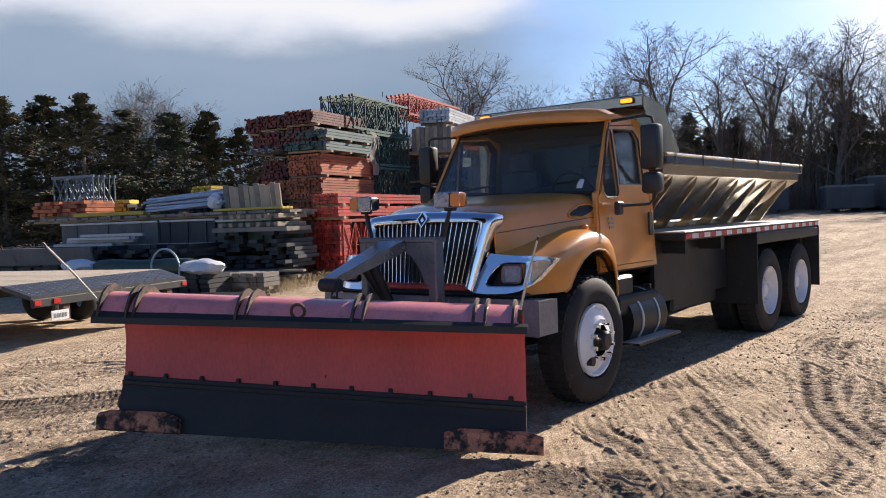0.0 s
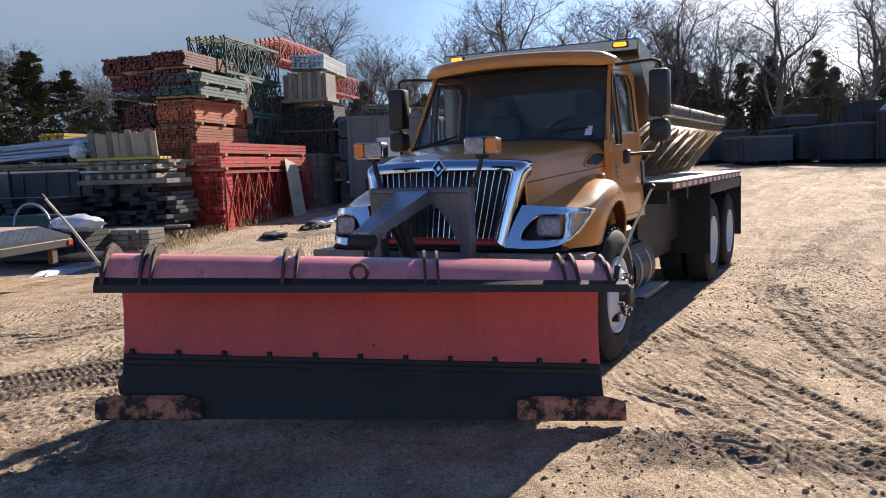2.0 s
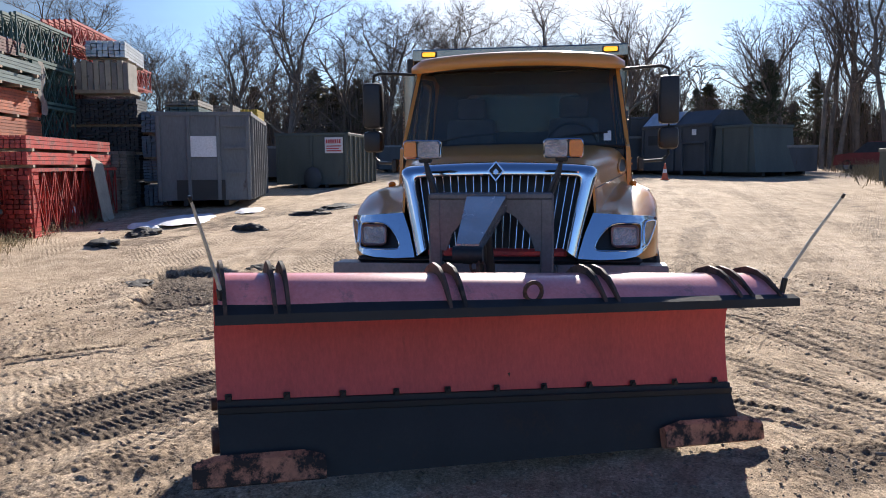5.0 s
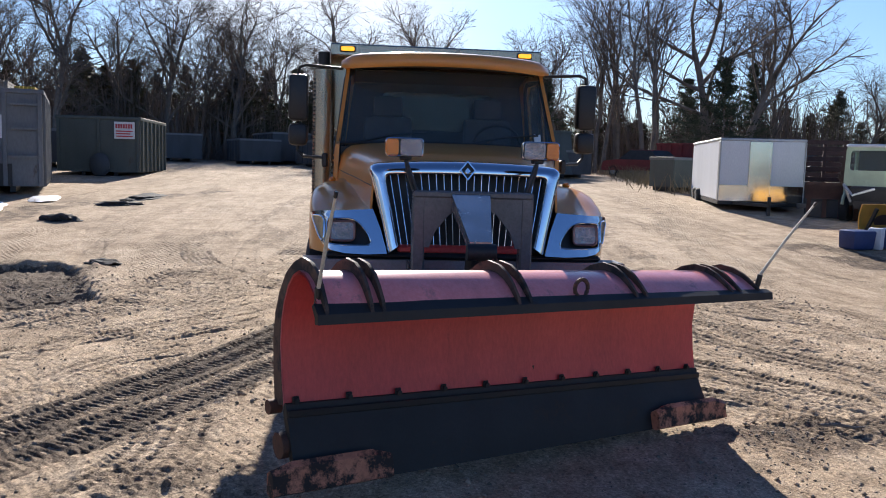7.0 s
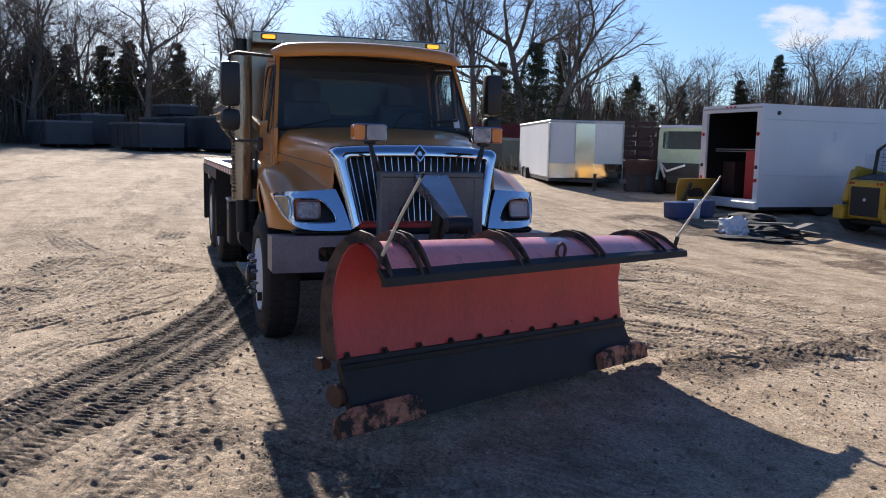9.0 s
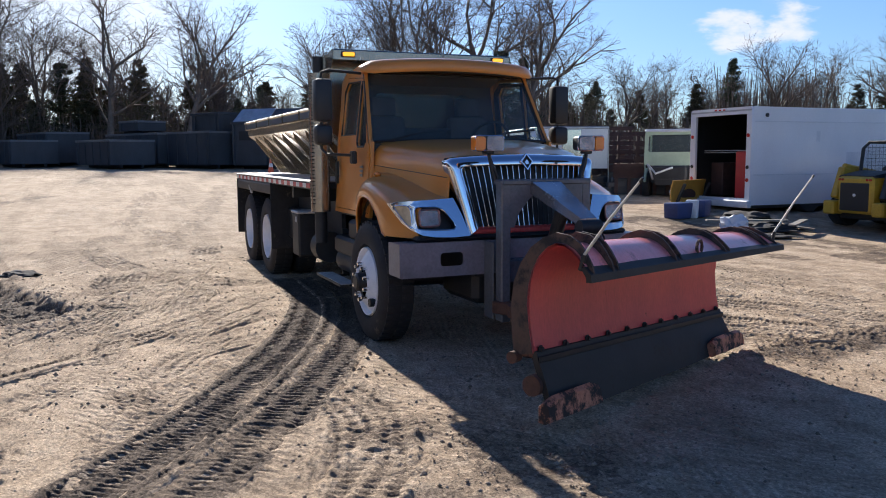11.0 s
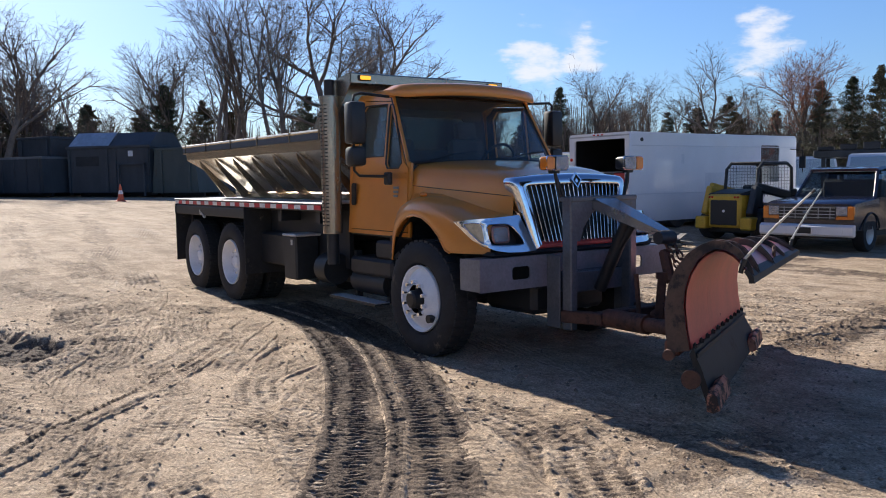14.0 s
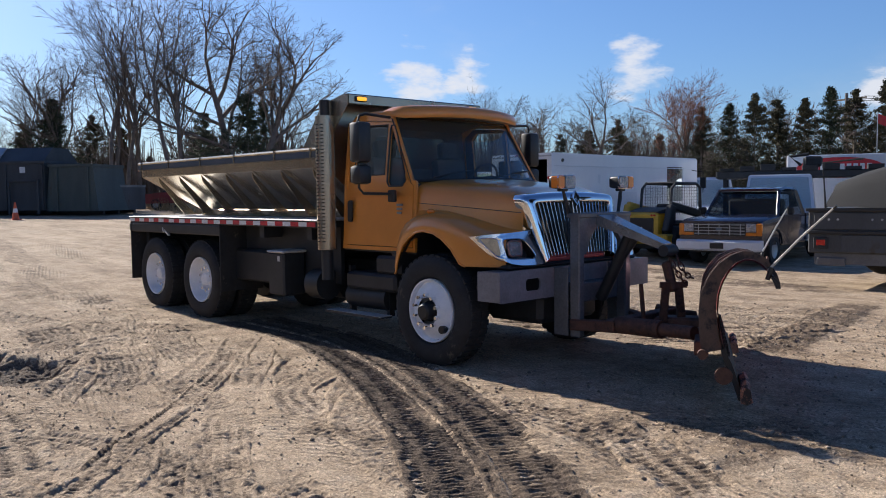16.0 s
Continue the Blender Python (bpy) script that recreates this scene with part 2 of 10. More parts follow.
def surface(name, base, rough=0.5, metal=0.0, vary=0.25, scale=2.0, grain=40.0, bump=0.1, dirt=None, dirt_amount=0.0, dirt_scale=3.0, coat=0.0, per_object=0.0, streak=1.0, alt=None, bump_dist=0.004):
    """Base colour with variation at two scales, dirt or rust in patches, and fine relief."""
    m, t, p = material(name)
    co = nd(t, "ShaderNodeTexCoord")
    mp = nd(t, "ShaderNodeMapping")
    mp.inputs["Scale"].default_value = (1, 1, 1 / streak)
    t.links.new(co.outputs["Object"], mp.inputs[0])
    n1 = nd(t, "ShaderNodeTexNoise", Scale=scale, Detail=5.0, Roughness=0.6)
    n2 = nd(t, "ShaderNodeTexNoise", Scale=grain, Detail=3.0, Roughness=0.7)
    for n in (n1, n2):
        t.links.new(mp.outputs[0], n.inputs["Vector"])
    dark = tuple(c * (1 - vary) for c in base) + (1,)
    light = tuple(min(1, c * (1 + vary)) for c in (alt or base)) + (1,)
    r1 = nd(t, "ShaderNodeValToRGB")
    r1.color_ramp.elements[0].position, r1.color_ramp.elements[1].position = 0.3, 0.7
    r1.color_ramp.elements[0].color, r1.color_ramp.elements[1].color = dark, light
    t.links.new(n1.outputs[0], r1.inputs[0])
    mix = nd(t, "ShaderNodeMix")
    mix.data_type, mix.blend_type = "RGBA", "OVERLAY"
    mix.inputs[0].default_value = 0.35
    t.links.new(r1.outputs[0], mix.inputs[6])
    t.links.new(n2.outputs[0], mix.inputs[7])
    col = mix.outputs[2]
    if per_object:
        oi = nd(t, "ShaderNodeObjectInfo")
        gi = nd(t, "ShaderNodeNewGeometry")
        ad = nd(t, "ShaderNodeMath")
        ad.operation = "ADD"
        t.links.new(oi.outputs["Random"], ad.inputs[0])
        t.links.new(gi.outputs["Random Per Island"], ad.inputs[1])
        hv = nd(t, "ShaderNodeHueSaturation")
        mr = nd(t, "ShaderNodeMapRange")
        mr.inputs[2].default_value = 2.0
        mr.inputs[3].default_value, mr.inputs[4].default_value = 1 - per_object, 1 + per_object
        t.links.new(ad.outputs[0], mr.inputs[0])
        t.links.new(mr.outputs[0], hv.inputs["Value"])
        t.links.new(col, hv.inputs["Color"])
        col = hv.outputs[0]
    if dirt:
        n3 = nd(t, "ShaderNodeTexNoise", Scale=dirt_scale, Detail=8.0, Roughness=0.75)
        t.links.new(mp.outputs[0], n3.inputs["Vector"])
        r3 = nd(t, "ShaderNodeValToRGB")
        lo = 0.72 - 0.45 * dirt_amount
        r3.color_ramp.elements[0].position, r3.color_ramp.elements[1].position = lo, lo + 0.10
        t.links.new(n3.outputs[0], r3.inputs[0])
        mx = nd(t, "ShaderNodeMix")
        mx.data_type = "RGBA"
        t.links.new(r3.outputs[0], mx.inputs[0])
        t.links.new(col, mx.inputs[6])
        mx.inputs[7].default_value = (*dirt, 1)
        col = mx.outputs[2]
        rr = nd(t, "ShaderNodeMapRange")
        rr.inputs[3].default_value, rr.inputs[4].default_value = rough, 0.85
        t.links.new(r3.outputs[0], rr.inputs[0])
        t.links.new(rr.outputs[0], p.inputs["Roughness"])
        if metal:
            rm = nd(t, "ShaderNodeMapRange")
            rm.inputs[3].default_value, rm.inputs[4].default_value = metal, 0.0
            t.links.new(r3.outputs[0], rm.inputs[0])
            t.links.new(rm.outputs[0], p.inputs["Metallic"])
    else:
        rr = nd(t, "ShaderNodeMapRange")
        rr.inputs[3].default_value, rr.inputs[4].default_value = max(0.02, rough - 0.08), min(1, rough + 0.1)
        t.links.new(n1.outputs[0], rr.inputs[0])
        t.links.new(rr.outputs[0], p.inputs["Roughness"])
    if not (dirt and metal):
        p.inputs["Metallic"].default_value = metal
    t.links.new(col, p.inputs["Base Color"])
    p.inputs["Coat Weight"].default_value = coat
    p.inputs["Coat Roughness"].default_value = 0.08
    if bump:
        bp = nd(t, "ShaderNodeBump", Strength=bump, Distance=bump_dist)
        t.links.new(n2.outputs[0], bp.inputs["Height"])
        t.links.new(bp.outputs[0], p.inputs["Normal"])
    return m


def glassy(name, color, rough=0.02, alpha_tint=1.0):
    m, t, p = material(name)
    p.inputs["Base Color"].default_value = (*color, 1)
    p.inputs["Roughness"].default_value = rough
    p.inputs["Transmission Weight"].default_value = alpha_tint
    p.inputs["IOR"].default_value = 1.45
    return m


def thin_glass(name, tint, dust_haze=0.0):
    """Flat window glass: a tinted clear pane with a sharp reflection."""
    m, t, p = material(name)
    t.nodes.remove(p)
    tr = nd(t, "ShaderNodeBsdfTransparent")
    tr.inputs[0].default_value = (*tint, 1)
    gl = nd(t, "ShaderNodeBsdfGlossy", Roughness=0.02)
    lw = nd(t, "ShaderNodeLayerWeight", Blend=0.5)
    pw = nd(t, "ShaderNodeMath")
    pw.operation = "POWER"
    pw.inputs[1].default_value = 4.0
    t.links.new(lw.outputs["Facing"], pw.inputs[0])
    fr = nd(t, "ShaderNodeMapRange")
    fr.inputs[3].default_value, fr.inputs[4].default_value = 0.025, 0.75
    t.links.new(pw.outputs[0], fr.inputs[0])
    mx = nd(t, "ShaderNodeMixShader")
    t.links.new(fr.outputs[0], mx.inputs[0])
    t.links.new(tr.outputs[0], mx.inputs[1])
    t.links.new(gl.outputs[0], mx.inputs[2])
    last = mx.outputs[0]
    # pale diffuse film: light dust, with hazy sky reflection painted in
    if dust_haze:
        co = nd(t, "ShaderNodeTexCoord")
        ns = nd(t, "ShaderNodeTexNoise", Scale=5.0, Detail=6.0, Roughness=0.7)
        t.links.new(co.outputs["Object"], ns.inputs["Vector"])
        mr = nd(t, "ShaderNodeMapRange")
        mr.inputs[3].default_value, mr.inputs[4].default_value = dust_haze * 0.5, dust_haze * 1.5
        t.links.new(ns.outputs[0], mr.inputs[0])
        df = nd(t, "ShaderNodeBsdfDiffuse")
        df.inputs[0].default_value = (0.55, 0.55, 0.52, 1)
        m2 = nd(t, "ShaderNodeMixShader")
        t.links.new(mr.outputs[0], m2.inputs[0])
        t.links.new(last, m2.inputs[1])
        t.links.new(df.outputs[0], m2.inputs[2])
        last = m2.outputs[0]
    t.links.new(last, t.nodes["Material Output"].inputs[0])
    return m


M = {}
M["orange"] = surface("orange_paint", (0.66, 0.255, 0.044), 0.32, vary=0.10, scale=1.5, grain=120, bump=0.02, coat=0.5, dirt=(0.30, 0.20, 0.11), dirt_amount=0.12, dirt_scale=2.5)
M["chrome"] = surface("chrome", (0.85, 0.86, 0.88), 0.10, 1.0, vary=0.03, scale=2, bump=0.0)
M["rubber"] = surface("tyre_rubber", (0.020, 0.020, 0.021), 0.8, vary=0.3, scale=6, bump=0.2, dirt=(0.13, 0.105, 0.08), dirt_amount=0.25, dirt_scale=5)
M["white_rim"] = surface("white_rim_paint", (0.78, 0.80, 0.84), 0.45, vary=0.08, scale=6, bump=0.05, dirt=(0.25, 0.22, 0.2), dirt_amount=0.15, dirt_scale=9)
M["black"] = surface("black_steel", (0.020, 0.021, 0.023), 0.55, vary=0.3, scale=4, bump=0.1, dirt=(0.05, 0.043, 0.036), dirt_amount=0.2, dirt_scale=5)
M["blackplastic"] = surface("black_plastic", (0.016, 0.016, 0.017), 0.45, vary=0.15, scale=6, bump=0.05)
M["greysteel"] = surface("grey_painted_steel", (0.115, 0.122, 0.135), 0.27, vary=0.18, scale=3, bump=0.08, dirt=(0.16, 0.10, 0.07), dirt_amount=0.14, dirt_scale=4)
M["bumpersteel"] = surface("pale_grey_bumper_paint", (0.20, 0.195, 0.215), 0.4, vary=0.2, scale=3, bump=0.08, dirt=(0.13, 0.11, 0.10), dirt_amount=0.2, dirt_scale=5)
M["plowred"] = surface("plow_red_paint", (0.58, 0.074, 0.070), 0.45, vary=0.16, scale=1.6, grain=60, bump=0.05, dirt=(0.30, 0.055, 0.045), dirt_amount=0.16, dirt_scale=3, streak=3.0)
# faded red, made paler: sunlight and sky sheen put into the colour
M["plowtop"] = surface("faded_sunlit_plow_paint", (0.74, 0.25, 0.25), 0.34, vary=0.2, scale=3, grain=60, bump=0.04, coat=0.4, dirt=(0.36, 0.17, 0.17), dirt_amount=0.3, dirt_scale=4)
M["plowblack"] = surface("worn_black_steel", (0.014, 0.013, 0.013), 0.6, vary=0.4, scale=3, bump=0.2, dirt=(0.045, 0.030, 0.022), dirt_amount=0.3, dirt_scale=5)
M["rustshoe"] = surface("chipped_orange_steel", (0.55, 0.21, 0.12), 0.6, vary=0.2, scale=6, bump=0.3, dirt=(0.035, 0.024, 0.02), dirt_amount=0.60, dirt_scale=7)
M["rust"] = surface("rusty_steel", (0.10, 0.045, 0.028), 0.75, vary=0.4, scale=8, bump=0.4, dirt=(0.03, 0.02, 0.018), dirt_amount=0.4, dirt_scale=9)
M["rustrib"] = surface("rusty_rib_steel", (0.095, 0.056, 0.040), 0.65, vary=0.4, scale=5, bump=0.25, dirt=(0.022, 0.020, 0.020), dirt_amount=0.5, dirt_scale=5)
M["wornsteel"] = surface("rubbed_bare_steel", (0.30, 0.31, 0.33), 0.26, 0.8, vary=0.25, scale=4, grain=60, bump=0.05, dirt=(0.10, 0.09, 0.085), dirt_amount=0.3, dirt_scale=5)
M["stainless"] = surface("stainless_steel", (0.40, 0.345, 0.265), 0.27, 0.85, vary=0.2, scale=1.2, grain=90, bump=0.05, dirt=(0.20, 0.16, 0.11), dirt_amount=0.2, dirt_scale=3, streak=3)
M["alu"] = surface("aluminium_deck", (0.55, 0.55, 0.54), 0.5, 0.25, vary=0.15, scale=2, bump=0.1, dirt=(0.28, 0.24, 0.19), dirt_amount=0.3)
M["blueband"] = surface("dark_blue_tarp_rail", (0.05, 0.065, 0.09), 0.45, vary=0.2, scale=4, bump=0.1)
# last number: strength of the painted pale haze on the pane
M["glass"] = thin_glass("tinted_glass", (0.84, 0.89, 0.90), 0.034)
M["darkglass"] = thin_glass("dark_rear_glass", (0.42, 0.45, 0.46), 0.01)
M["clear"] = thin_glass("clear_glass", (0.93, 0.95, 0.95))
M["amber"] = surface("amber_lens", (0.75, 0.22, 0.02), 0.15, vary=0.08, scale=20, grain=150, bump=0.2, coat=0.6)
M["amber_lit"] = surface("lit_amber_lens", (0.75, 0.25, 0.02), 0.2, vary=0.08, scale=20, grain=150, bump=0.2, coat=0.6)
_am = M["amber_lit"].node_tree.nodes["Principled BSDF"]
_am.inputs["Emission Color"].default_value = (1.0, 0.42, 0.03, 1)
_am.inputs["Emission Strength"].default_value = 0.9
M["amber2"] = surface("dull_amber_lens", (0.50, 0.27, 0.09), 0.2, vary=0.1, scale=20, grain=150, bump=0.2, coat=0.5)
M["turnlens"] = surface("pale_turn_lens", (0.62, 0.47, 0.27), 0.12, vary=0.2, scale=20, grain=150, bump=0.2, coat=0.8)
M["lamptrim"] = surface("lamp_trim_ring", (0.30, 0.16, 0.14), 0.3, 0.5, vary=0.3, scale=15, bump=0.1)
M["redlens"] = surface("red_lens", (0.5, 0.03, 0.02), 0.2, vary=0.1, scale=20, bump=0.1, coat=0.5)
M["reflector"] = surface("lamp_reflector", (0.36, 0.35, 0.36), 0.12, 0.9, vary=0.55, scale=26, grain=70, bump=0.9, bump_dist=0.012, coat=0.6)
M["seat"] = surface("grey_seat_cloth", (0.07, 0.07, 0.075), 0.85, vary=0.2, scale=8, bump=0.2)
M["tape_red"] = surface("red_reflective_tape", (0.55, 0.03, 0.04), 0.35, vary=0.1, scale=20, bump=0.05)
M["tape_white"] = surface("white_reflective_tape", (0.75, 0.75, 0.75), 0.35, vary=0.1, scale=20, bump=0.05)
M["whiteplastic"] = surface("white_stick_plastic", (0.52, 0.50, 0.44), 0.5, vary=0.1, scale=12, bump=0.05)
M["liner"] = surface("dark_cab_trim", (0.045, 0.047, 0.050), 0.8, vary=0.2, scale=4, bump=0.1)


# ---- ground ----
def quick_mesh(name, V, F4):
    """A mesh of four-sided faces from two arrays."""
    me = bpy.data.meshes.new(name)
    V, F4 = np.asarray(V, np.float32), np.asarray(F4, np.int32)
    me.vertices.add(len(V))
    me.vertices.foreach_set("co", V.reshape(-1))
    me.loops.add(F4.size)
    me.loops.foreach_set("vertex_index", F4.reshape(-1))
    me.polygons.add(len(F4))
    me.polygons.foreach_set("loop_start", np.arange(0, F4.size, 4, dtype=np.int32))
    me.update(calc_edges=True)
    return me


def rise(x, y):
    """The yard is level under the truck and climbs gently behind it."""
    d = max(0.0, -x - 4.0)
    dip = 0.14 * min(1.0, max(0.0, (y - 6.0) / 2.5)) * min(1.0, max(0.0, (x + 8.5) / 2.0))
    return 1.5 * (1 - math.exp(-d / 30.0)) * min(1.0, d / 3.0 + 0.3 * (d > 0)) - dip


# wheel marks: way points, half width, depth, darkness, ribs
MARKS = []


def mark(half, depth, damp, *way, ribs=4, patchy=0.35):
    MARKS.append((way, half, depth, damp, ribs, patchy))


# the wide dark track of the twin wheels
mark(0.225, 0.032, 0.90, (3.35, -3.95), (2.55, -3.30), (1.69, -2.72), (0.75, -2.20), (-0.5, -1.62), (-2.1, -1.12), (-4.2, -0.95), ribs=2, patchy=0.0)
mark(0.215, 0.030, 0.90, (3.6, -3.55), (2.80, -2.95), (1.95, -2.38), (0.95, -1.86), (-0.4, -1.25), (-2.0, -0.80), (-4.2, -0.65), ribs=2, patchy=0.0)
# windrows of dark gravel scraped up by the blade
mark(0.32, 0.010, 0.66, (2.12, 1.3), (1.95, 1.9), (1.84, 2.4), (1.75, 3.1), (1.6, 4.2), (1.3, 6.0), ribs=0, patchy=0.0)
mark(0.22, 0.014, 0.5, (2.35, -1.2), (2.5, -1.75), (2.75, -2.3), (3.2, -3.0), ribs=0, patchy=0.1)
mark(0.75, 0.012, 0.40, (2.6, -1.95), (3.1, -1.75), (3.6, -1.35), (4.1, -0.9), ribs=0, patchy=0.05)
mark(0.2, 0.02, 0.45, (3.9, -2.6), (3.1, -2.1), (2.6, -1.7), ribs=3)
# spoil and grit along the junk, and lanes of old marks behind
mark(0.75, 0.012, 0.62, (-8.9, 7.4), (-7.0, 8.2), (-5.4, 8.6), (-3.0, 8.6), (0.5, 7.9), ribs=0, patchy=0.3)
mark(0.5, 0.010, 0.5, (-6.2, 5.9), (-4.9, 6.5), (-2.1, 7.0), ribs=0, patchy=0.5)
mark(0.6, 0.010, 0.6, (-9.5, 10.2), (-7.5, 10.2), (-5.2, 9.6), (-2.5, 10.0), ribs=0, patchy=0.2)
mark(0.5, 0.012, 0.5, (-14.5, -7.0), (-12.0, -7.6), (-9.5, -7.6), (-7.0, -7.9), ribs=0, patchy=0.45)
mark(0.35, 0.012, 0.45, (-19.0, -4.2), (-16.0, -5.6), (-13.0, -6.0), ribs=0, patchy=0.4)
mark(0.3, 0.02, 0.3, (-22, -1.0), (-16, -2.2), (-11, -2.8), (-7, -3.4), ribs=0, patchy=0.3)
mark(0.3, 0.02, 0.3, (-22, 0.6), (-16, -0.4), (-11, -1.4), (-7, -2.6), ribs=0, patchy=0.3)
mark(0.3, 0.02, 0.3, (-22, 3.0), (-15, 3.2), (-9, 2.8), (-5, 2.4), ribs=0, patchy=0.3)
mark(0.3, 0.02, 0.3, (-22, 5.0), (-15, 5.0), (-9, 4.2), (-4, 3.6), ribs=0, patchy=0.3)
mark(0.3, 0.02, 0.25, (-20, 7.5), (-14, 6.8), (-9, 5.4), (-4, 4.9), ribs=0, patchy=0.3)
# old prints
mark(0.2, 0.014, 0.2, (-9, -5.5), (-5.2, -4.6), (-1.6, -4.9), (2.0, -5.6))
mark(0.25, 0.012, 0.2, (-12, -2.6), (-8, -2.2), (-5, -2.2), ribs=0)
mark(0.25, 0.014, 0.3, (-12, 2.9), (-7.6, 2.2), (-5.8, 2.05), (-4.4, 2.0), (-3.0, 2.3), ribs=0)
mark(0.10, 0.030, 0.55, (1.3, -5.05), (0.6, -4.40), (0.01, -3.76), (-0.89, -2.96), (-1.3, -2.6), ribs=2, patchy=0.1)
mark(0.17, 0.024, 0.4, (0.97, -3.74), (0.35, -3.45), (0.25, -3.1))
mark(0.22, 0.022, 0.35, (0.6, -2.85), (-0.16, -2.38), (-0.9, -1.95), (-1.6, -1.6), ribs=5)
mark(0.26, 0.030, 0.3, (-5.5, -2.95), (-3.66, -3.28), (-2.6, -3.7), (-1.5, -4.3), ribs=6)
mark(0.26, 0.026, 0.3, (-5.2, -2.35), (-3.3, -2.82), (-2.0, -3.3), (-0.6, -4.2), ribs=6)
mark(0.14, 0.022, 0.3, (-1.11, -4.23), (-2.25, -3.51), (-3.5, -3.07), ribs=3)
mark(0.15, 0.022, 0.3, (-1.0, -2.9), (-1.25, -2.66), (-2.47, -1.78), (-3.48, -1.1), ribs=3)
mark(0.20, 0.012, 0.15, (-3.45, -1.05), (-2.18, -2.04), (-0.46, -3.56), (0.61, -4.77))
mark(0.16, 0.02, 0.25, (0.8, -3.0), (-0.04, -2.67), (-0.52, -1.86), ribs=3)
mark(0.12, 0.02, 0.3, (0.2, -4.0), (-0.27, -3.67), (-0.64, -3.21), (-0.8, -2.77), ribs=2)
mark(0.18, 0.02, 0.25, (-2.2, -3.36), (-2.4, -2.63), (-3.8, -2.06), ribs=4)
mark(0.20, 0.024, 0.45, (-1.3, 1.2), (-0.61, 1.59), (0.36, 2.19), (1.22, 2.8), (1.6, 3.2), (2.1, 3.8), ribs=3, patchy=0.15)
mark(0.22, 0.016, 0.12, (-0.9, 1.05), (-0.1, 1.55), (0.75, 2.1), (1.5, 2.65), (2.2, 3.3), ribs=5)
mark(0.20, 0.020, 0.25, (-1.9, 1.3), (-1.39, 1.58), (-0.44, 2.3), (0.86, 3.06), (1.6, 3.7), ribs=4)
mark(0.24, 0.024, 0.45, (-4.4, 2.0), (-2.84, 2.13), (-1.44, 2.51), (-0.3, 2.94), (1.0, 3.7), ribs=3, patchy=0.2)
mark(0.24, 0.020, 0.30, (-3.3, 2.5), (-2.02, 2.92), (-0.69, 3.15), (0.64, 3.30), (1.6, 3.2), ribs=5)
mark(0.22, 0.020, 0.25, (-4.4, 3.2), (-3.57, 3.5), (-2.46, 3.9), (-1.01, 4.2), (0.6, 4.3), ribs=5)
mark(0.22, 0.018, 0.25, (-5.4, 4.2), (-4.15, 4.5), (-3.0, 4.9), (-1.2, 5.0), ribs=4)
mark(0.14, 0.026, 0.6, (0.5, 1.25), (0.8, 1.5), (1.1, 1.91), (1.35, 2.25), ribs=2, patchy=0.25)
mark(0.22, 0.024, 0.30, (3.2, -3.3), (2.17, -3.23), (1.4, -3.05), (0.6, -3.1), ribs=5)
mark(0.20, 0.022, 0.30, (2.3, -4.3), (1.2, -4.3), (0.3, -4.5), (-0.9, -5.2), ribs=4)
mark(0.16, 0.020, 0.25, (1.9, -5.9), (1.2, -5.46), (0.55, -4.61), ribs=3)
mark(0.12, 0.020, 0.30, (3.06, -2.95), (2.64, -2.83), (2.3, -2.68), ribs=2)
mark(0.14, 0.018, 0.25, (-2.18, 3.39), (-1.47, 4.22), (-0.7, 4.8))
mark(0.20, 0.020, 0.2, (-7.5, -1.6), (-5.5, -2.0), (-4.2, -2.5), (-2.5, -3.3), ribs=5)
mark(0.20, 0.018, 0.2, (-8, -3.5), (-6, -3.1), (-4.6, -2.3), (-3.4, -1.3), ribs=5)


def near_line(px, py, pts):
    """Least distance to a line through way points, with its side, and the length along it there."""
    best = np.full(px.shape, 1e9)
    along = np.zeros(px.shape)
    side = np.ones(px.shape)
    run = 0.0
    for (ax, ay), (bx, by) in zip(pts, pts[1:]):
        dx, dy = bx - ax, by - ay
        ln = math.hypot(dx, dy)
        k = np.clip(((px - ax) * dx + (py - ay) * dy) / (ln * ln), 0, 1)
        d = np.hypot(px - ax - k * dx, py - ay - k * dy)
        hit = d < best
        along = np.where(hit, run + k * ln, along)
        side = np.where(hit, np.sign((px - ax) * dy - (py - ay) * dx), side)
        best = np.minimum(best, d)
        run += ln
    return best, along, side


def smooth_line(pts, n=6):
    """Way points rounded off (Catmull-Rom)."""
    out = []
    P = [pts[0], *pts, pts[-1]]
    for a, b, c, d in zip(P, P[1:], P[2:], P[3:]):
        for k in range(n):
            t = k / n
            out.append(tuple(0.5 * (2 * b[i] + (c[i] - a[i]) * t + (2 * a[i] - 5 * b[i] + 4 * c[i] - d[i]) * t * t + (3 * b[i] - a[i] - 3 * c[i] + d[i]) * t ** 3) for i in (0, 1)))
    return out + [pts[-1]]


def lumps(x, y, f, seed=0):
    """Smooth value noise from 0 to 1, f bumps to the metre."""
    x, y = x * f, y * f
    xi, yi = np.floor(x).astype(np.int64), np.floor(y).astype(np.int64)
    u, v = x - xi, y - yi
    u, v = u * u * (3 - 2 * u), v * v * (3 - 2 * v)

    def h(a, b):
        k = (a * 374761393 + b * 668265263 + seed * 2147483647) & 0xffffffff
        k = ((k ^ (k >> 13)) * 1274126177) & 0xffffffff
        return ((k ^ (k >> 16)) & 0xffff) / 65535.0

    return (h(xi, yi) * (1 - u) + h(xi + 1, yi) * u) * (1 - v) + (h(xi, yi + 1) * (1 - u) + h(xi + 1, yi + 1) * u) * v


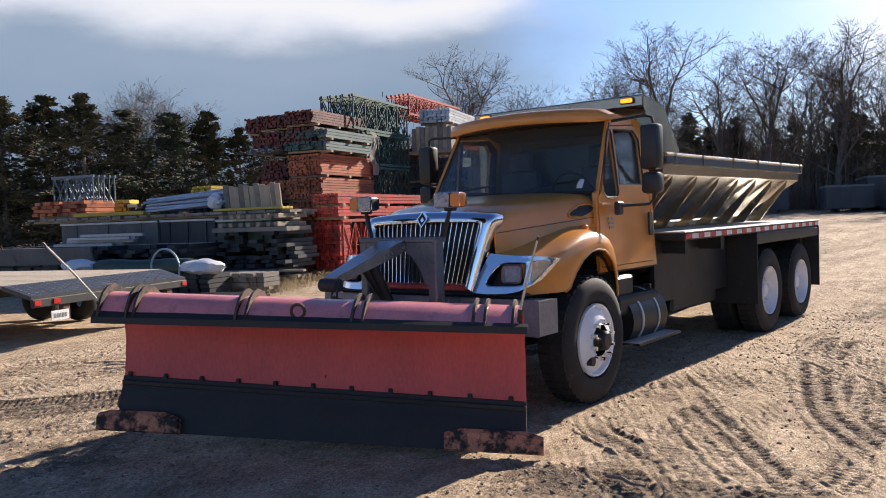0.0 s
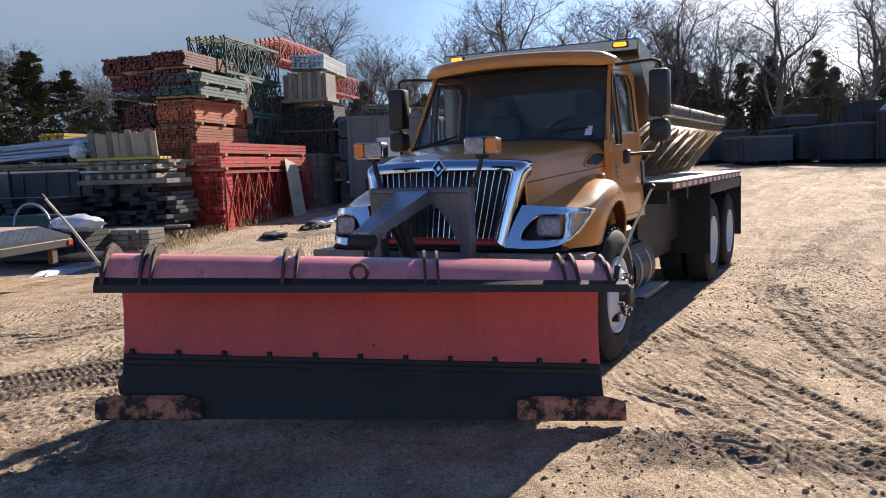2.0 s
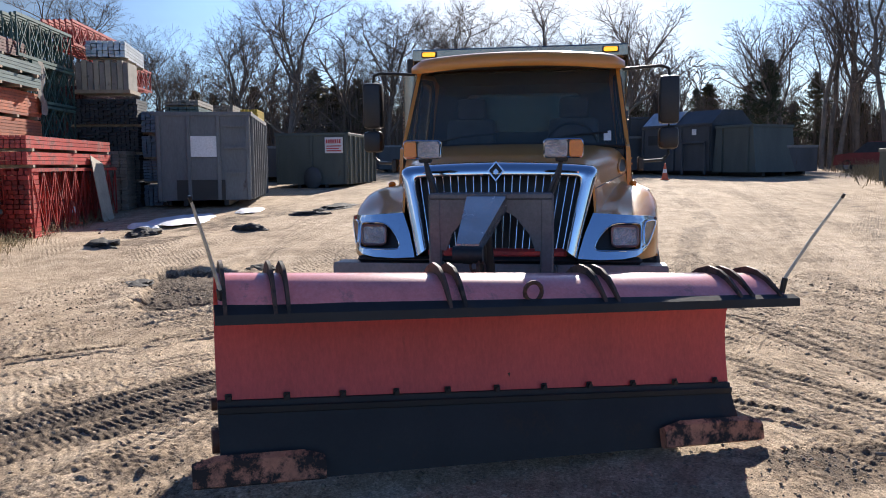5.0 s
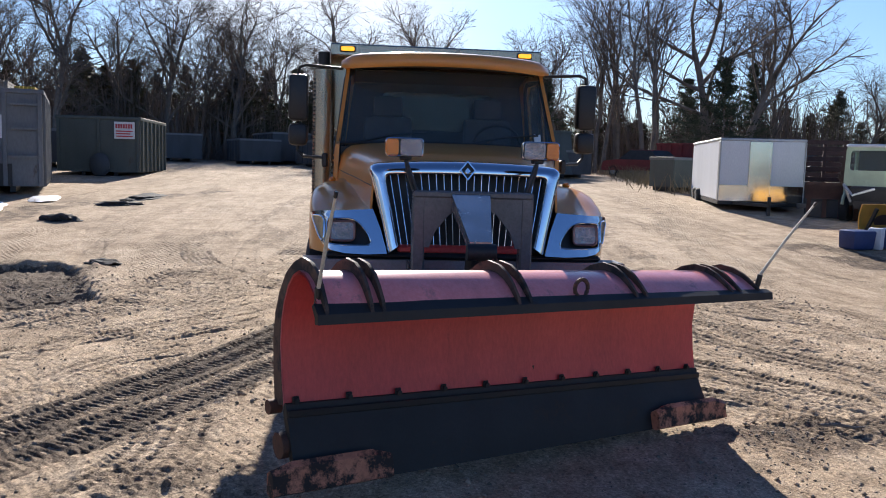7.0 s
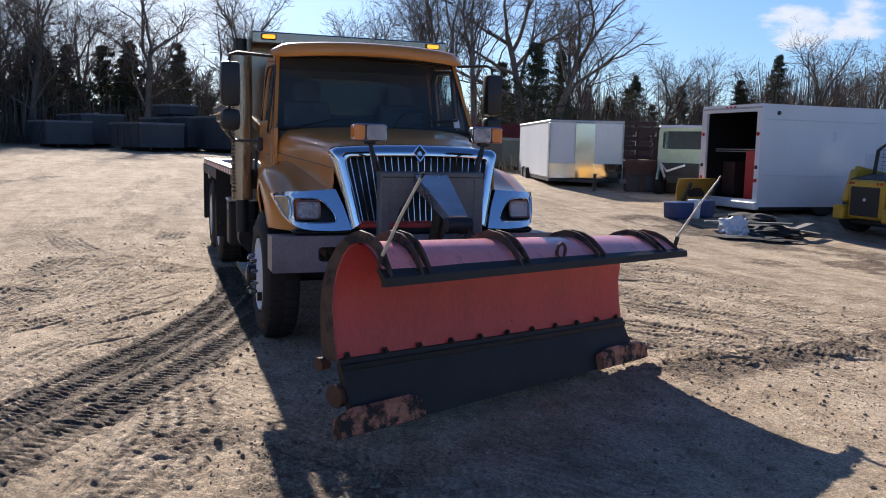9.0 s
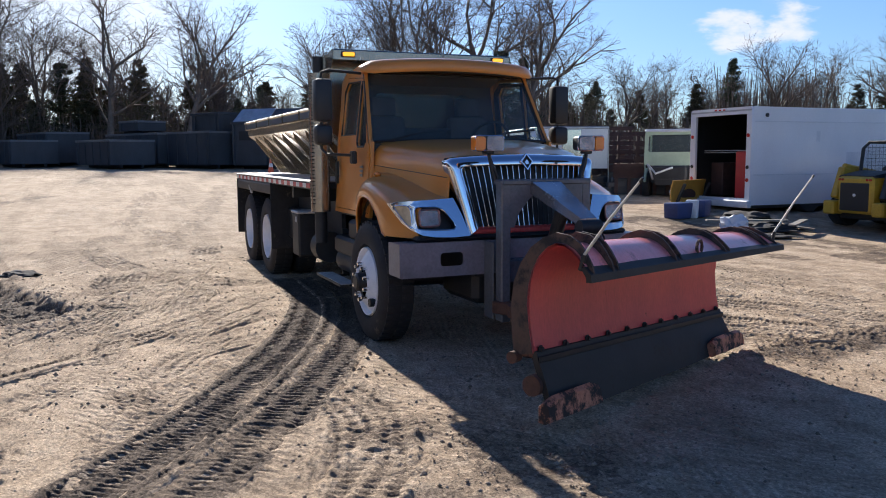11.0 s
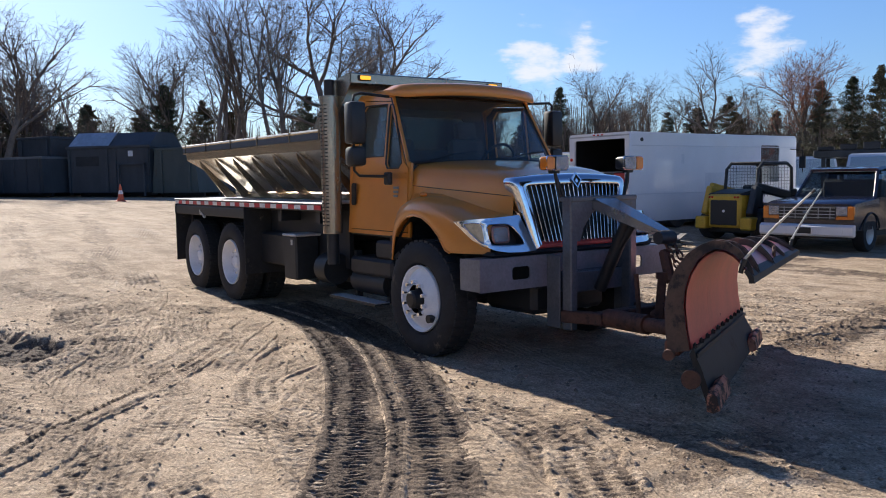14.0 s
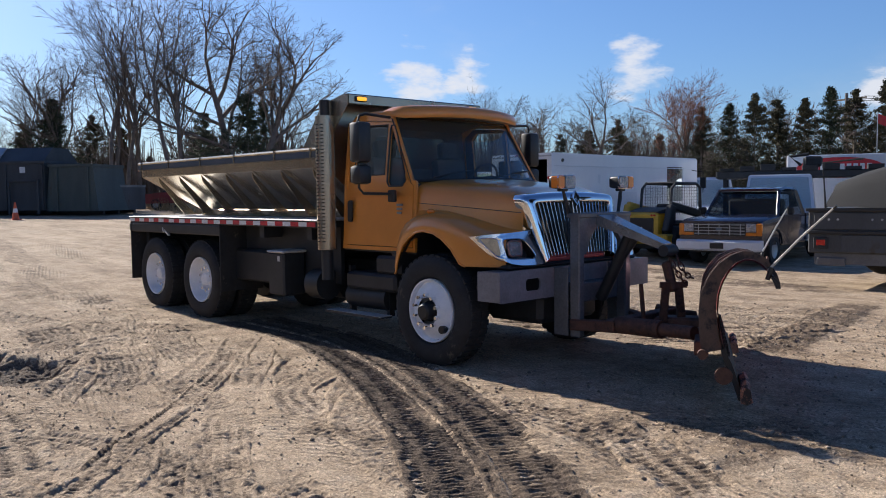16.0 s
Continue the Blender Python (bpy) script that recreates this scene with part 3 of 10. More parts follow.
def steps(cuts, sizes, far):
    """Grid lines: even between the cuts, then wider and wider out to far."""
    v = []
    for a, b, s in zip(cuts, cuts[1:], sizes):
        v += list(np.linspace(a, b, int(round((b - a) / s)), endpoint=False))
    s, x, out = sizes[-1], cuts[-1], []
    while x < far:
        out.append(x)
        s *= 1.17
        x += s
    s, x, pre = sizes[0], cuts[0], []
    while x > -far:
        s *= 1.17
        x -= s
        pre.append(x)
    return np.array(pre[::-1] + v + out)


STONES = []


def print_mask(n, x, y, patchy):
    """Where along its way a print has lasted."""
    return np.clip((lumps(x, y, 1.3, n + 40) - patchy * 0.9) * 5, 0, 1)


def clear_of_track(x, y):
    """The twin wheels' track is the newest: older prints end at its edge."""
    return np.clip((near_line(x, y, smooth_line([(3.5, -3.75), (2.68, -3.12), (1.82, -2.55), (0.85, -2.03), (-0.45, -1.43), (-2.05, -0.96), (-4.2, -0.8)]))[0] - 0.34) * 6, 0, 1)


def relief(X, Y):
    """Height and darkness of the yard without its tyre prints."""
    rng = np.random.RandomState(4)
    d = np.maximum(0, -X - 4.0)
    Z = 1.5 * (1 - np.exp(-d / 30.0)) * np.minimum(1, d / 3.0) - 0.14 * np.clip((Y - 6.0) / 2.5, 0, 1) * np.clip((X + 8.5) / 2.0, 0, 1)
    # rolling unevenness
    for f, a in ((0.35, 0.012), (0.9, 0.008), (2.3, 0.004)):
        p = rng.rand(6) * 6.28
        Z = Z + a * (np.sin(f * X + p[0] + 1.3 * np.sin(f * 0.7 * Y + p[1])) * np.cos(f * Y + p[2] + 1.1 * np.sin(f * 0.6 * X + p[3])))
    near = np.clip((15.0 - np.hypot(X + 4.0, (Y + 0.8) * 1.2)) / 4.0, 0, 1)
    rough = lumps(X, Y, 0.55, 8)
    dark = 0.25 * np.clip(lumps(X, Y, 0.45, 5) + 0.5 * lumps(X, Y, 1.7, 6) - 0.95, 0, 1)
    for n, (pts, half, depth, ink, ribs, patchy) in enumerate(MARKS):
        if ribs:
            continue
        dd, al, sg = near_line(X, Y, smooth_line(list(pts), 3))
        s = (dd + 0.25 * half * (lumps(X, Y, 9, n) - 0.5) + 0.02 * np.sin(al * 3.1 + n)) / half
        fade = np.clip(al / 0.5, 0, 1) * np.clip((al.max() - al) / 0.5, 0, 1)
        body = np.clip((1.05 - s) * 3, 0, 1) * print_mask(n, X, Y, patchy) * fade
        Z = Z + body * (0.010 * lumps(X, Y, 6, n) + 0.014 * lumps(X, Y, 17, n + 1) ** 2 + 0.014 * lumps(X, Y, 34, n + 2) ** 2)
        dark = np.maximum(dark, ink * body * (0.75 + 0.6 * (lumps(X, Y, 7, n + 2) - 0.5)))
        rough = np.maximum(rough, 0.9 * body)
    # shallow dug-out hollow, coloured darker inside
    dd, al, sg = near_line(X, Y, [(-4.9, -5.15), (-3.9, -4.7), (-2.6, -4.1)])
    rag = dd + 0.22 * (lumps(X, Y, 2.2, 91) - 0.5) + 0.12 * (lumps(X, Y, 8, 92) - 0.5)
    hollow = np.clip((0.62 - rag) * 7, 0, 1)
    Z = Z - 0.12 * hollow + 0.04 * hollow * lumps(X, Y, 12, 94)
    Z = Z + 0.05 * np.exp(-((rag - 0.80) / 0.2) ** 2) * lumps(X, Y, 5, 93)
    dark = np.maximum(dark, 0.95 * hollow * (0.62 + 0.5 * lumps(X, Y, 6, 95)))
    # clods and grit
    Z = Z + near * (0.25 + 0.75 * rough) * (0.012 * np.clip(lumps(X, Y, 13, 1) - 0.62, 0, 1) / 0.38 + 0.015 * np.clip(lumps(X, Y, 24, 2) - 0.66, 0, 1) / 0.34)
    Z = Z + near * (0.006 * (lumps(X, Y, 30, 9) - 0.5) + 0.008 * (lumps(X, Y, 8, 10) - 0.5))
    return Z, dark


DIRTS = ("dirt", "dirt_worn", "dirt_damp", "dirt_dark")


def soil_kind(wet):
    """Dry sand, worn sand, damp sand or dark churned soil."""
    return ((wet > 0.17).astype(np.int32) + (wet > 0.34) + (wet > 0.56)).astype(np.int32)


def build_ground():
    xs = steps((-22.0, -9.0, -4.4, 3.9, 5.4), (0.16, 0.055, 0.032, 0.05), 1500)
    ys = steps((-9.0, -6.4, -4.9, -0.9, 1.0, 4.2, 5.6, 11.0), (0.12, 0.045, 0.032, 0.06, 0.032, 0.045, 0.11), 1500)
    X, Y = np.meshgrid(xs, ys, indexing="ij")
    Z, dark = relief(X, Y)
    # make room for the prints, which are laid in below
    for n, (pts, half, depth, ink, ribs, patchy) in enumerate(MARKS):
        if not ribs:
            continue
        lx, ly = [p[0] for p in pts], [p[1] for p in pts]
        i0, i1 = np.searchsorted(xs, min(lx) - 1), np.searchsorted(xs, max(lx) + 1)
        j0, j1 = np.searchsorted(ys, min(ly) - 1), np.searchsorted(ys, max(ly) + 1)
        w = (slice(i0, i1), slice(j0, j1))
        x, y = X[w], Y[w]
        dd, al, sg = near_line(x, y, smooth_line(list(pts)))
        fade = np.clip(al / 0.4, 0, 1) * np.clip((al.max() - al) / 0.4, 0, 1)
        Z[w] -= (depth + 0.016) * np.clip((1.05 - dd / half) * 5, 0, 1) * print_mask(n, x, y, patchy) * fade * (clear_of_track(x, y) if n > 1 else 1)
    rng = np.random.RandomState(9)
    Z += 0.006 * (rng.rand(*X.shape) - 0.5) * np.clip((9.5 - np.hypot(X + 1.5, (Y + 0.8) * 1.2)) / 2.5, 0, 1)
    n, m = X.shape
    co = np.stack([X, Y, Z], -1).reshape(-1, 3)
    idx = np.arange(n * m).reshape(n, m)
    quads = np.stack([idx[:-1, :-1], idx[1:, :-1], idx[1:, 1:], idx[:-1, 1:]], -1).reshape(-1, 4)
    me = quick_mesh("ground", co, quads)
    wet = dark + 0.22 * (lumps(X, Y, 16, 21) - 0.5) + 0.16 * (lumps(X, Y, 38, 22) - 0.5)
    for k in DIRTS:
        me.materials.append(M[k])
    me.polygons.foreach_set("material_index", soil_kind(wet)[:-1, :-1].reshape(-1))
    me.shade_smooth()
    # loose stones lie thickest in the churned parts
    r2 = np.random.RandomState(12)
    sx, sy = r2.uniform(-6.5, 5.2, 90000), r2.uniform(-6.2, 5.0, 90000)
    i, j = np.clip(np.searchsorted(xs, sx), 0, n - 1), np.clip(np.searchsorted(ys, sy), 0, m - 1)
    keep = r2.rand(90000) < 0.08 + 1.2 * np.clip(dark[i, j] - 0.15, 0, 1) + 0.12 * (lumps(sx, sy, 0.9, 33) > 0.55)
    keep &= np.hypot(sx - 1.5, sy) < 8.0
    STONES.extend((sx[keep], sy[keep], Z[i, j][keep]))
    ob = new("ground", me)
    return tagged(ob, "compacted sandy dirt yard with tyre tracks and gravel", "ground", kind="structure")


def lay_print(n, pts, half, depth, ink, ribs, patchy):
    """One tyre print: a fine strip along its way, with ribs and lugs pressed in and crumbled edges."""
    line = np.array(smooth_line(list(pts), 12))
    seg = np.hypot(*np.diff(line, axis=0).T)
    run = np.concatenate([[0], np.cumsum(seg)])
    al = np.arange(0, run[-1], 0.011)
    px, py = np.interp(al, run, line[:, 0]), np.interp(al, run, line[:, 1])
    tx, ty = np.gradient(px), np.gradient(py)
    ln = np.hypot(tx, ty)
    nx, ny = -ty / ln, tx / ln
    s = np.linspace(-1.45, 1.45, max(13, int(2.9 * half / 0.018)))
    A, S = np.meshgrid(al, s, indexing="ij")
    X, Y = px[:, None] + nx[:, None] * half * S, py[:, None] + ny[:, None] * half * S
    Z, dark = relief(X, Y)
    fade = np.clip(A / 0.4, 0, 1) * np.clip((al[-1] - A) / 0.4, 0, 1)
    keep = print_mask(n, X, Y, patchy) * fade
    if n > 1:
        keep = keep * clear_of_track(X, Y)
    e = np.abs(S) + 0.20 * (lumps(X, Y, 11, n) - 0.5) + 0.12 * (lumps(X, Y, 31, n + 3) - 0.5)
    body = np.clip((1.05 - e) * 6, 0, 1)
    groove = np.clip(1.5 * np.cos(math.pi * ribs * (S + 0.10 * np.sin(A * 2.0))), -1, 1) * 0.5 + 0.5
    lug = np.clip(2.6 * np.sin(A * 6.2832 / (0.052 + 0.008 * (n % 3)) + 2.6 * np.abs(S) + 0.9 * lumps(X, Y, 3, n + 9)), -1, 1) * 0.5 + 0.5
    crumb = lumps(X, Y, 26, n + 5)
    cut = 0.15 + 0.85 * (0.30 + 0.70 * groove) * (0.25 + 0.75 * lug) * (0.75 + 0.4 * crumb)
    Z = Z + 0.003 + keep * (-(0.75 if patchy else 1.0) * depth * body * cut + depth * (0.45 if patchy else 0.15) * np.exp(-((e - 1.12) / 0.18) ** 2) * crumb * 1.6)
    Z = Z + keep * 0.008 * (lumps(X, Y, 45, n + 6) - 0.5)
    Z = Z - 0.022 * (1 - keep) - 0.03 * np.clip((np.abs(S) - 1.22) / 0.2, 0, 1)
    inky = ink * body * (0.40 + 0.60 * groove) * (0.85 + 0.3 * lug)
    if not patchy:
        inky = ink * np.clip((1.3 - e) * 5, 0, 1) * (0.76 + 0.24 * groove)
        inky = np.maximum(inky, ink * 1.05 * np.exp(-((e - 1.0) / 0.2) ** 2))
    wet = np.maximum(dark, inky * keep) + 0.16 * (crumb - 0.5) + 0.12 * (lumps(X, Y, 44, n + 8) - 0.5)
    k, m = X.shape
    idx = np.arange(k * m).reshape(k, m)
    quads = np.stack([idx[:-1, :-1], idx[1:, :-1], idx[1:, 1:], idx[:-1, 1:]], -1).reshape(-1, 4)
    me = quick_mesh("tyre_print", np.stack([X, Y, Z], -1).reshape(-1, 3), quads)
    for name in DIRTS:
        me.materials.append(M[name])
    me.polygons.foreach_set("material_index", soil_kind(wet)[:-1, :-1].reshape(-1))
    me.shade_smooth()
    return tagged(new("tyre_print", me), "dark churned tyre track in damp dirt" if ink > 0.6 else "tyre print pressed into the sandy dirt", "tyre track", "tyre prints in the yard", "structure")


def loose_stones():
    sx, sy, sz = STONES
    k = len(sx)
    r = np.random.RandomState(5)
    size = 0.005 + 0.014 * r.rand(k) ** 5 + 0.004 * r.rand(k)
    turn = r.rand(k) * 6.28
    base = np.array([(1, 0, 0), (0, 1, 0), (-1, 0, 0), (0, -1, 0), (0, 0, 1), (0, 0, -1)], float)
    V = base[None] * (0.7 + 0.6 * r.rand(k, 6, 1)) + 0.25 * (r.rand(k, 6, 3) - 0.5)
    V[:, :, 2] *= 0.75
    c, s = np.cos(turn)[:, None], np.sin(turn)[:, None]
    V = np.stack([V[:, :, 0] * c - V[:, :, 1] * s, V[:, :, 0] * s + V[:, :, 1] * c, V[:, :, 2]], -1) * size[:, None, None]
    V += np.stack([sx, sy, sz + size * 0.25], -1)[:, None, :]
    tri = np.array([(0, 1, 4), (1, 2, 4), (2, 3, 4), (3, 0, 4), (1, 0, 5), (2, 1, 5), (3, 2, 5), (0, 3, 5)])
    T = (np.arange(k)[:, None, None] * 6 + tri[None]).reshape(-1, 3)
    me = bpy.data.meshes.new("gravel")
    me.vertices.add(k * 6)
    me.vertices.foreach_set("co", V.reshape(-1).astype(np.float32))
    me.loops.add(T.size)
    me.loops.foreach_set("vertex_index", T.reshape(-1).astype(np.int32))
    me.polygons.add(len(T))
    me.polygons.foreach_set("loop_start", np.arange(0, T.size, 3, dtype=np.int32))
    me.update(calc_edges=True)
    me.materials.append(M["stone_grit"])
    return tagged(new("gravel", me), "loose gravel and clods scattered over the dirt", "gravel", kind="stuff")


def dirt_material(name, lo, mid_c, hi, speck):
    m, t, p = material(name)
    co = nd(t, "ShaderNodeTexCoord")
    big = nd(t, "ShaderNodeTexNoise", Scale=0.33, Detail=6.0, Roughness=0.62)
    mid = nd(t, "ShaderNodeTexNoise", Scale=3.1, Detail=8.0, Roughness=0.72)
    fine = nd(t, "ShaderNodeTexNoise", Scale=55.0, Detail=5.0, Roughness=0.75)
    peb = nd(t, "ShaderNodeTexVoronoi", Scale=75.0)
    for n in (big, mid, fine, peb):
        t.links.new(co.outputs["Object"], n.inputs["Vector"])
    r = nd(t, "ShaderNodeValToRGB")
    e = r.color_ramp.elements
    e[0].position, e[0].color = 0.40, (*lo, 1)
    e[1].position, e[1].color = 0.60, (*hi, 1)
    k = e.new(0.5)
    k.color = (*mid_c, 1)
    add = nd(t, "ShaderNodeMix")
    add.data_type = "FLOAT"
    add.inputs[0].default_value = 0.5
    # streaks where vehicles have driven to and fro
    turn = nd(t, "ShaderNodeMapping")
    turn.inputs["Rotation"].default_value = (0, 0, 0.22)
    turn.inputs["Scale"].default_value = (0.16, 1.5, 1.0)
    t.links.new(co.outputs["Object"], turn.inputs[0])
    streak = nd(t, "ShaderNodeTexNoise", Scale=1.0, Detail=6.0, Roughness=0.66)
    t.links.new(turn.outputs[0], streak.inputs["Vector"])
    both = nd(t, "ShaderNodeMix")
    both.data_type = "FLOAT"
    both.inputs[0].default_value = 0.55
    t.links.new(big.outputs[0], both.inputs[2])
    t.links.new(streak.outputs[0], both.inputs[3])
    t.links.new(both.outputs[0], add.inputs[2])
    t.links.new(mid.outputs[0], add.inputs[3])
    t.links.new(add.outputs[0], r.inputs[0])
    # grains: light and dark specks
    fr = nd(t, "ShaderNodeMapRange")
    fr.inputs[1].default_value, fr.inputs[2].default_value = 0.32, 0.68
    fr.inputs[3].default_value, fr.inputs[4].default_value = 1 - speck, 1 + speck
    t.links.new(fine.outputs[0], fr.inputs[0])
    sep = nd(t, "ShaderNodeSeparateColor")
    t.links.new(peb.outputs["Color"], sep.inputs[0])
    pr = nd(t, "ShaderNodeMapRange")
    pr.inputs[3].default_value, pr.inputs[4].default_value = 1 - 0.8 * speck, 1 + 0.6 * speck
    t.links.new(sep.outputs[0], pr.inputs[0])
    mul = nd(t, "ShaderNodeMath")
    mul.operation = "MULTIPLY"
    t.links.new(fr.outputs[0], mul.inputs[0])
    t.links.new(pr.outputs[0], mul.inputs[1])
    hv = nd(t, "ShaderNodeHueSaturation")
    t.links.new(mul.outputs[0], hv.inputs["Value"])
    t.links.new(r.outputs[0], hv.inputs["Color"])
    t.links.new(hv.outputs[0], p.inputs["Base Color"])
    p.inputs["Roughness"].default_value = 0.92
    p.inputs["Specular IOR Level"].default_value = 0.2
    # fine lines of old treads, in patches, running along the lanes
    treads = []
    for angle, period, shift in ((0.32, 0.060, 0.0), (-0.62, 0.075, 7.3), (0.05, 0.34, 3.1)):
        mp = nd(t, "ShaderNodeMapping")
        mp.inputs["Rotation"].default_value = (0, 0, angle + 1.5708)
        mp.inputs["Location"].default_value = (shift, shift * 0.7, 0)
        t.links.new(co.outputs["Object"], mp.inputs[0])
        wv = nd(t, "ShaderNodeTexWave", Scale=0.314 / period, Distortion=5.0, Detail=4.0)
        wv.inputs["Detail Scale"].default_value = 1.2
        t.links.new(mp.outputs[0], wv.inputs["Vector"])
        lane = nd(t, "ShaderNodeMapping")
        lane.inputs["Rotation"].default_value = (0, 0, angle)
        lane.inputs["Location"].default_value = (shift, 0, shift)
        lane.inputs["Scale"].default_value = (0.35, 1.5, 1.0)
        t.links.new(co.outputs["Object"], lane.inputs[0])
        mk = nd(t, "ShaderNodeTexNoise", Scale=0.9, Detail=4.0, Roughness=0.6)
        t.links.new(lane.outputs[0], mk.inputs["Vector"])
        on = nd(t, "ShaderNodeMapRange")
        on.inputs[1].default_value, on.inputs[2].default_value = 0.52, 0.66
        t.links.new(mk.outputs[0], on.inputs[0])
        ml = nd(t, "ShaderNodeMath")
        ml.operation = "MULTIPLY"
        t.links.new(wv.outputs["Fac"], ml.inputs[0])
        t.links.new(on.outputs[0], ml.inputs[1])
        treads.append(ml.outputs[0])
    shade = nd(t, "ShaderNodeMath")
    shade.operation = "ADD"
    t.links.new(treads[0], shade.inputs[0])
    t.links.new(treads[1], shade.inputs[1])
    worn = nd(t, "ShaderNodeMapRange")
    worn.inputs[3].default_value, worn.inputs[4].default_value = 1.05, 0.80
    t.links.new(shade.outputs[0], worn.inputs[0])
    mul2 = nd(t, "ShaderNodeMath")
    mul2.operation = "MULTIPLY"
    t.links.new(mul.outputs[0], mul2.inputs[0])
    t.links.new(worn.outputs[0], mul2.inputs[1])
    t.links.new(mul2.outputs[0], hv.inputs["Value"])
    b4 = nd(t, "ShaderNodeBump", Strength=0.8, Distance=0.016)
    t.links.new(shade.outputs[0], b4.inputs["Height"])
    b5 = nd(t, "ShaderNodeBump", Strength=0.7, Distance=0.05)
    t.links.new(treads[2], b5.inputs["Height"])
    t.links.new(b4.outputs[0], b5.inputs["Normal"])
    b2 = nd(t, "ShaderNodeBump", Strength=0.8, Distance=0.055)
    t.links.new(b5.outputs[0], b2.inputs["Normal"])
    b3 = nd(t, "ShaderNodeBump", Strength=0.6, Distance=0.008)
    b1 = nd(t, "ShaderNodeBump", Strength=0.7, Distance=0.012)
    t.links.new(mid.outputs[0], b2.inputs["Height"])
    t.links.new(peb.outputs["Distance"], b3.inputs["Height"])
    t.links.new(fine.outputs[0], b1.inputs["Height"])
    t.links.new(b2.outputs[0], b3.inputs["Normal"])
    t.links.new(b3.outputs[0], b1.inputs["Normal"])
    t.links.new(b1.outputs[0], p.inputs["Normal"])
    return m


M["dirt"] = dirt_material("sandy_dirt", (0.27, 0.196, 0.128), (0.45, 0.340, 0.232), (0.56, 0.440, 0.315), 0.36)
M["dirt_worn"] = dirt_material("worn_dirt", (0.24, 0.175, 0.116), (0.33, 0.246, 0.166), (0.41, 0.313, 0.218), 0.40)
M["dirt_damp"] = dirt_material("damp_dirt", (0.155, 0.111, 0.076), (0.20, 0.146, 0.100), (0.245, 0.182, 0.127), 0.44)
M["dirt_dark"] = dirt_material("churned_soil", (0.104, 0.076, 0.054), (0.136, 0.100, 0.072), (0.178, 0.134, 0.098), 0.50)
M["stone_grit"] = surface("grit", (0.34, 0.27, 0.20), rough=0.9, vary=0.4, scale=30, grain=200, bump=0.0, per_object=0.6)
# more old prints, roughly along the lanes
_rp = random.Random(17)
for _k in range(58):
    _right = _k % 3 != 0
    _x, _y = (_rp.uniform(-4.5, 2.2), _rp.uniform(-5.4, -1.7)) if _right else (_rp.uniform(-4.0, 2.0), _rp.uniform(1.7, 4.6))
    _a = _rp.uniform(-0.75, 0.15) if _right else _rp.uniform(0.1, 0.8)
    _l, _b = _rp.uniform(0.5, 1.2), _rp.uniform(-0.25, 0.25)
    mark(_rp.uniform(0.12, 0.24), _rp.uniform(0.014, 0.026), _rp.uniform(0.15, 0.4), (_x - _l * math.cos(_a - _b), _y - _l * math.sin(_a - _b)), (_x, _y), (_x + _l * math.cos(_a + _b), _y + _l * math.sin(_a + _b)), ribs=_rp.choice((3, 4, 5, 6)), patchy=0.2)
ground = build_ground()
for _n, _mk in enumerate(MARKS):
    if _mk[4] and min(p[0] for p in _mk[0]) > -9.0:
        lay_print(_n, *_mk)
loose_stones()


# ---- the truck: x ahead, y to its left, origin on the ground under the front axle ----
truck = thing("plow_truck", "orange heavy duty plow truck with chrome grille parked on dirt", "truck", at=pose(0, -0.03, 0))
HUBS = [(0.03, 1.0, "front"), (-4.55, 1.0, "rear"), (-5.93, 1.0, "rear")]


_bm = bmesh.new()
bmesh.ops.create_cube(_bm, size=1.0, matrix=Matrix.Diagonal((0.022, 0.10, 0.056, 1)))
TREAD = bpy.data.meshes.new("tread_block")
_bm.to_mesh(TREAD)
_bm.free()
TREAD.materials.append(M["rubber"])


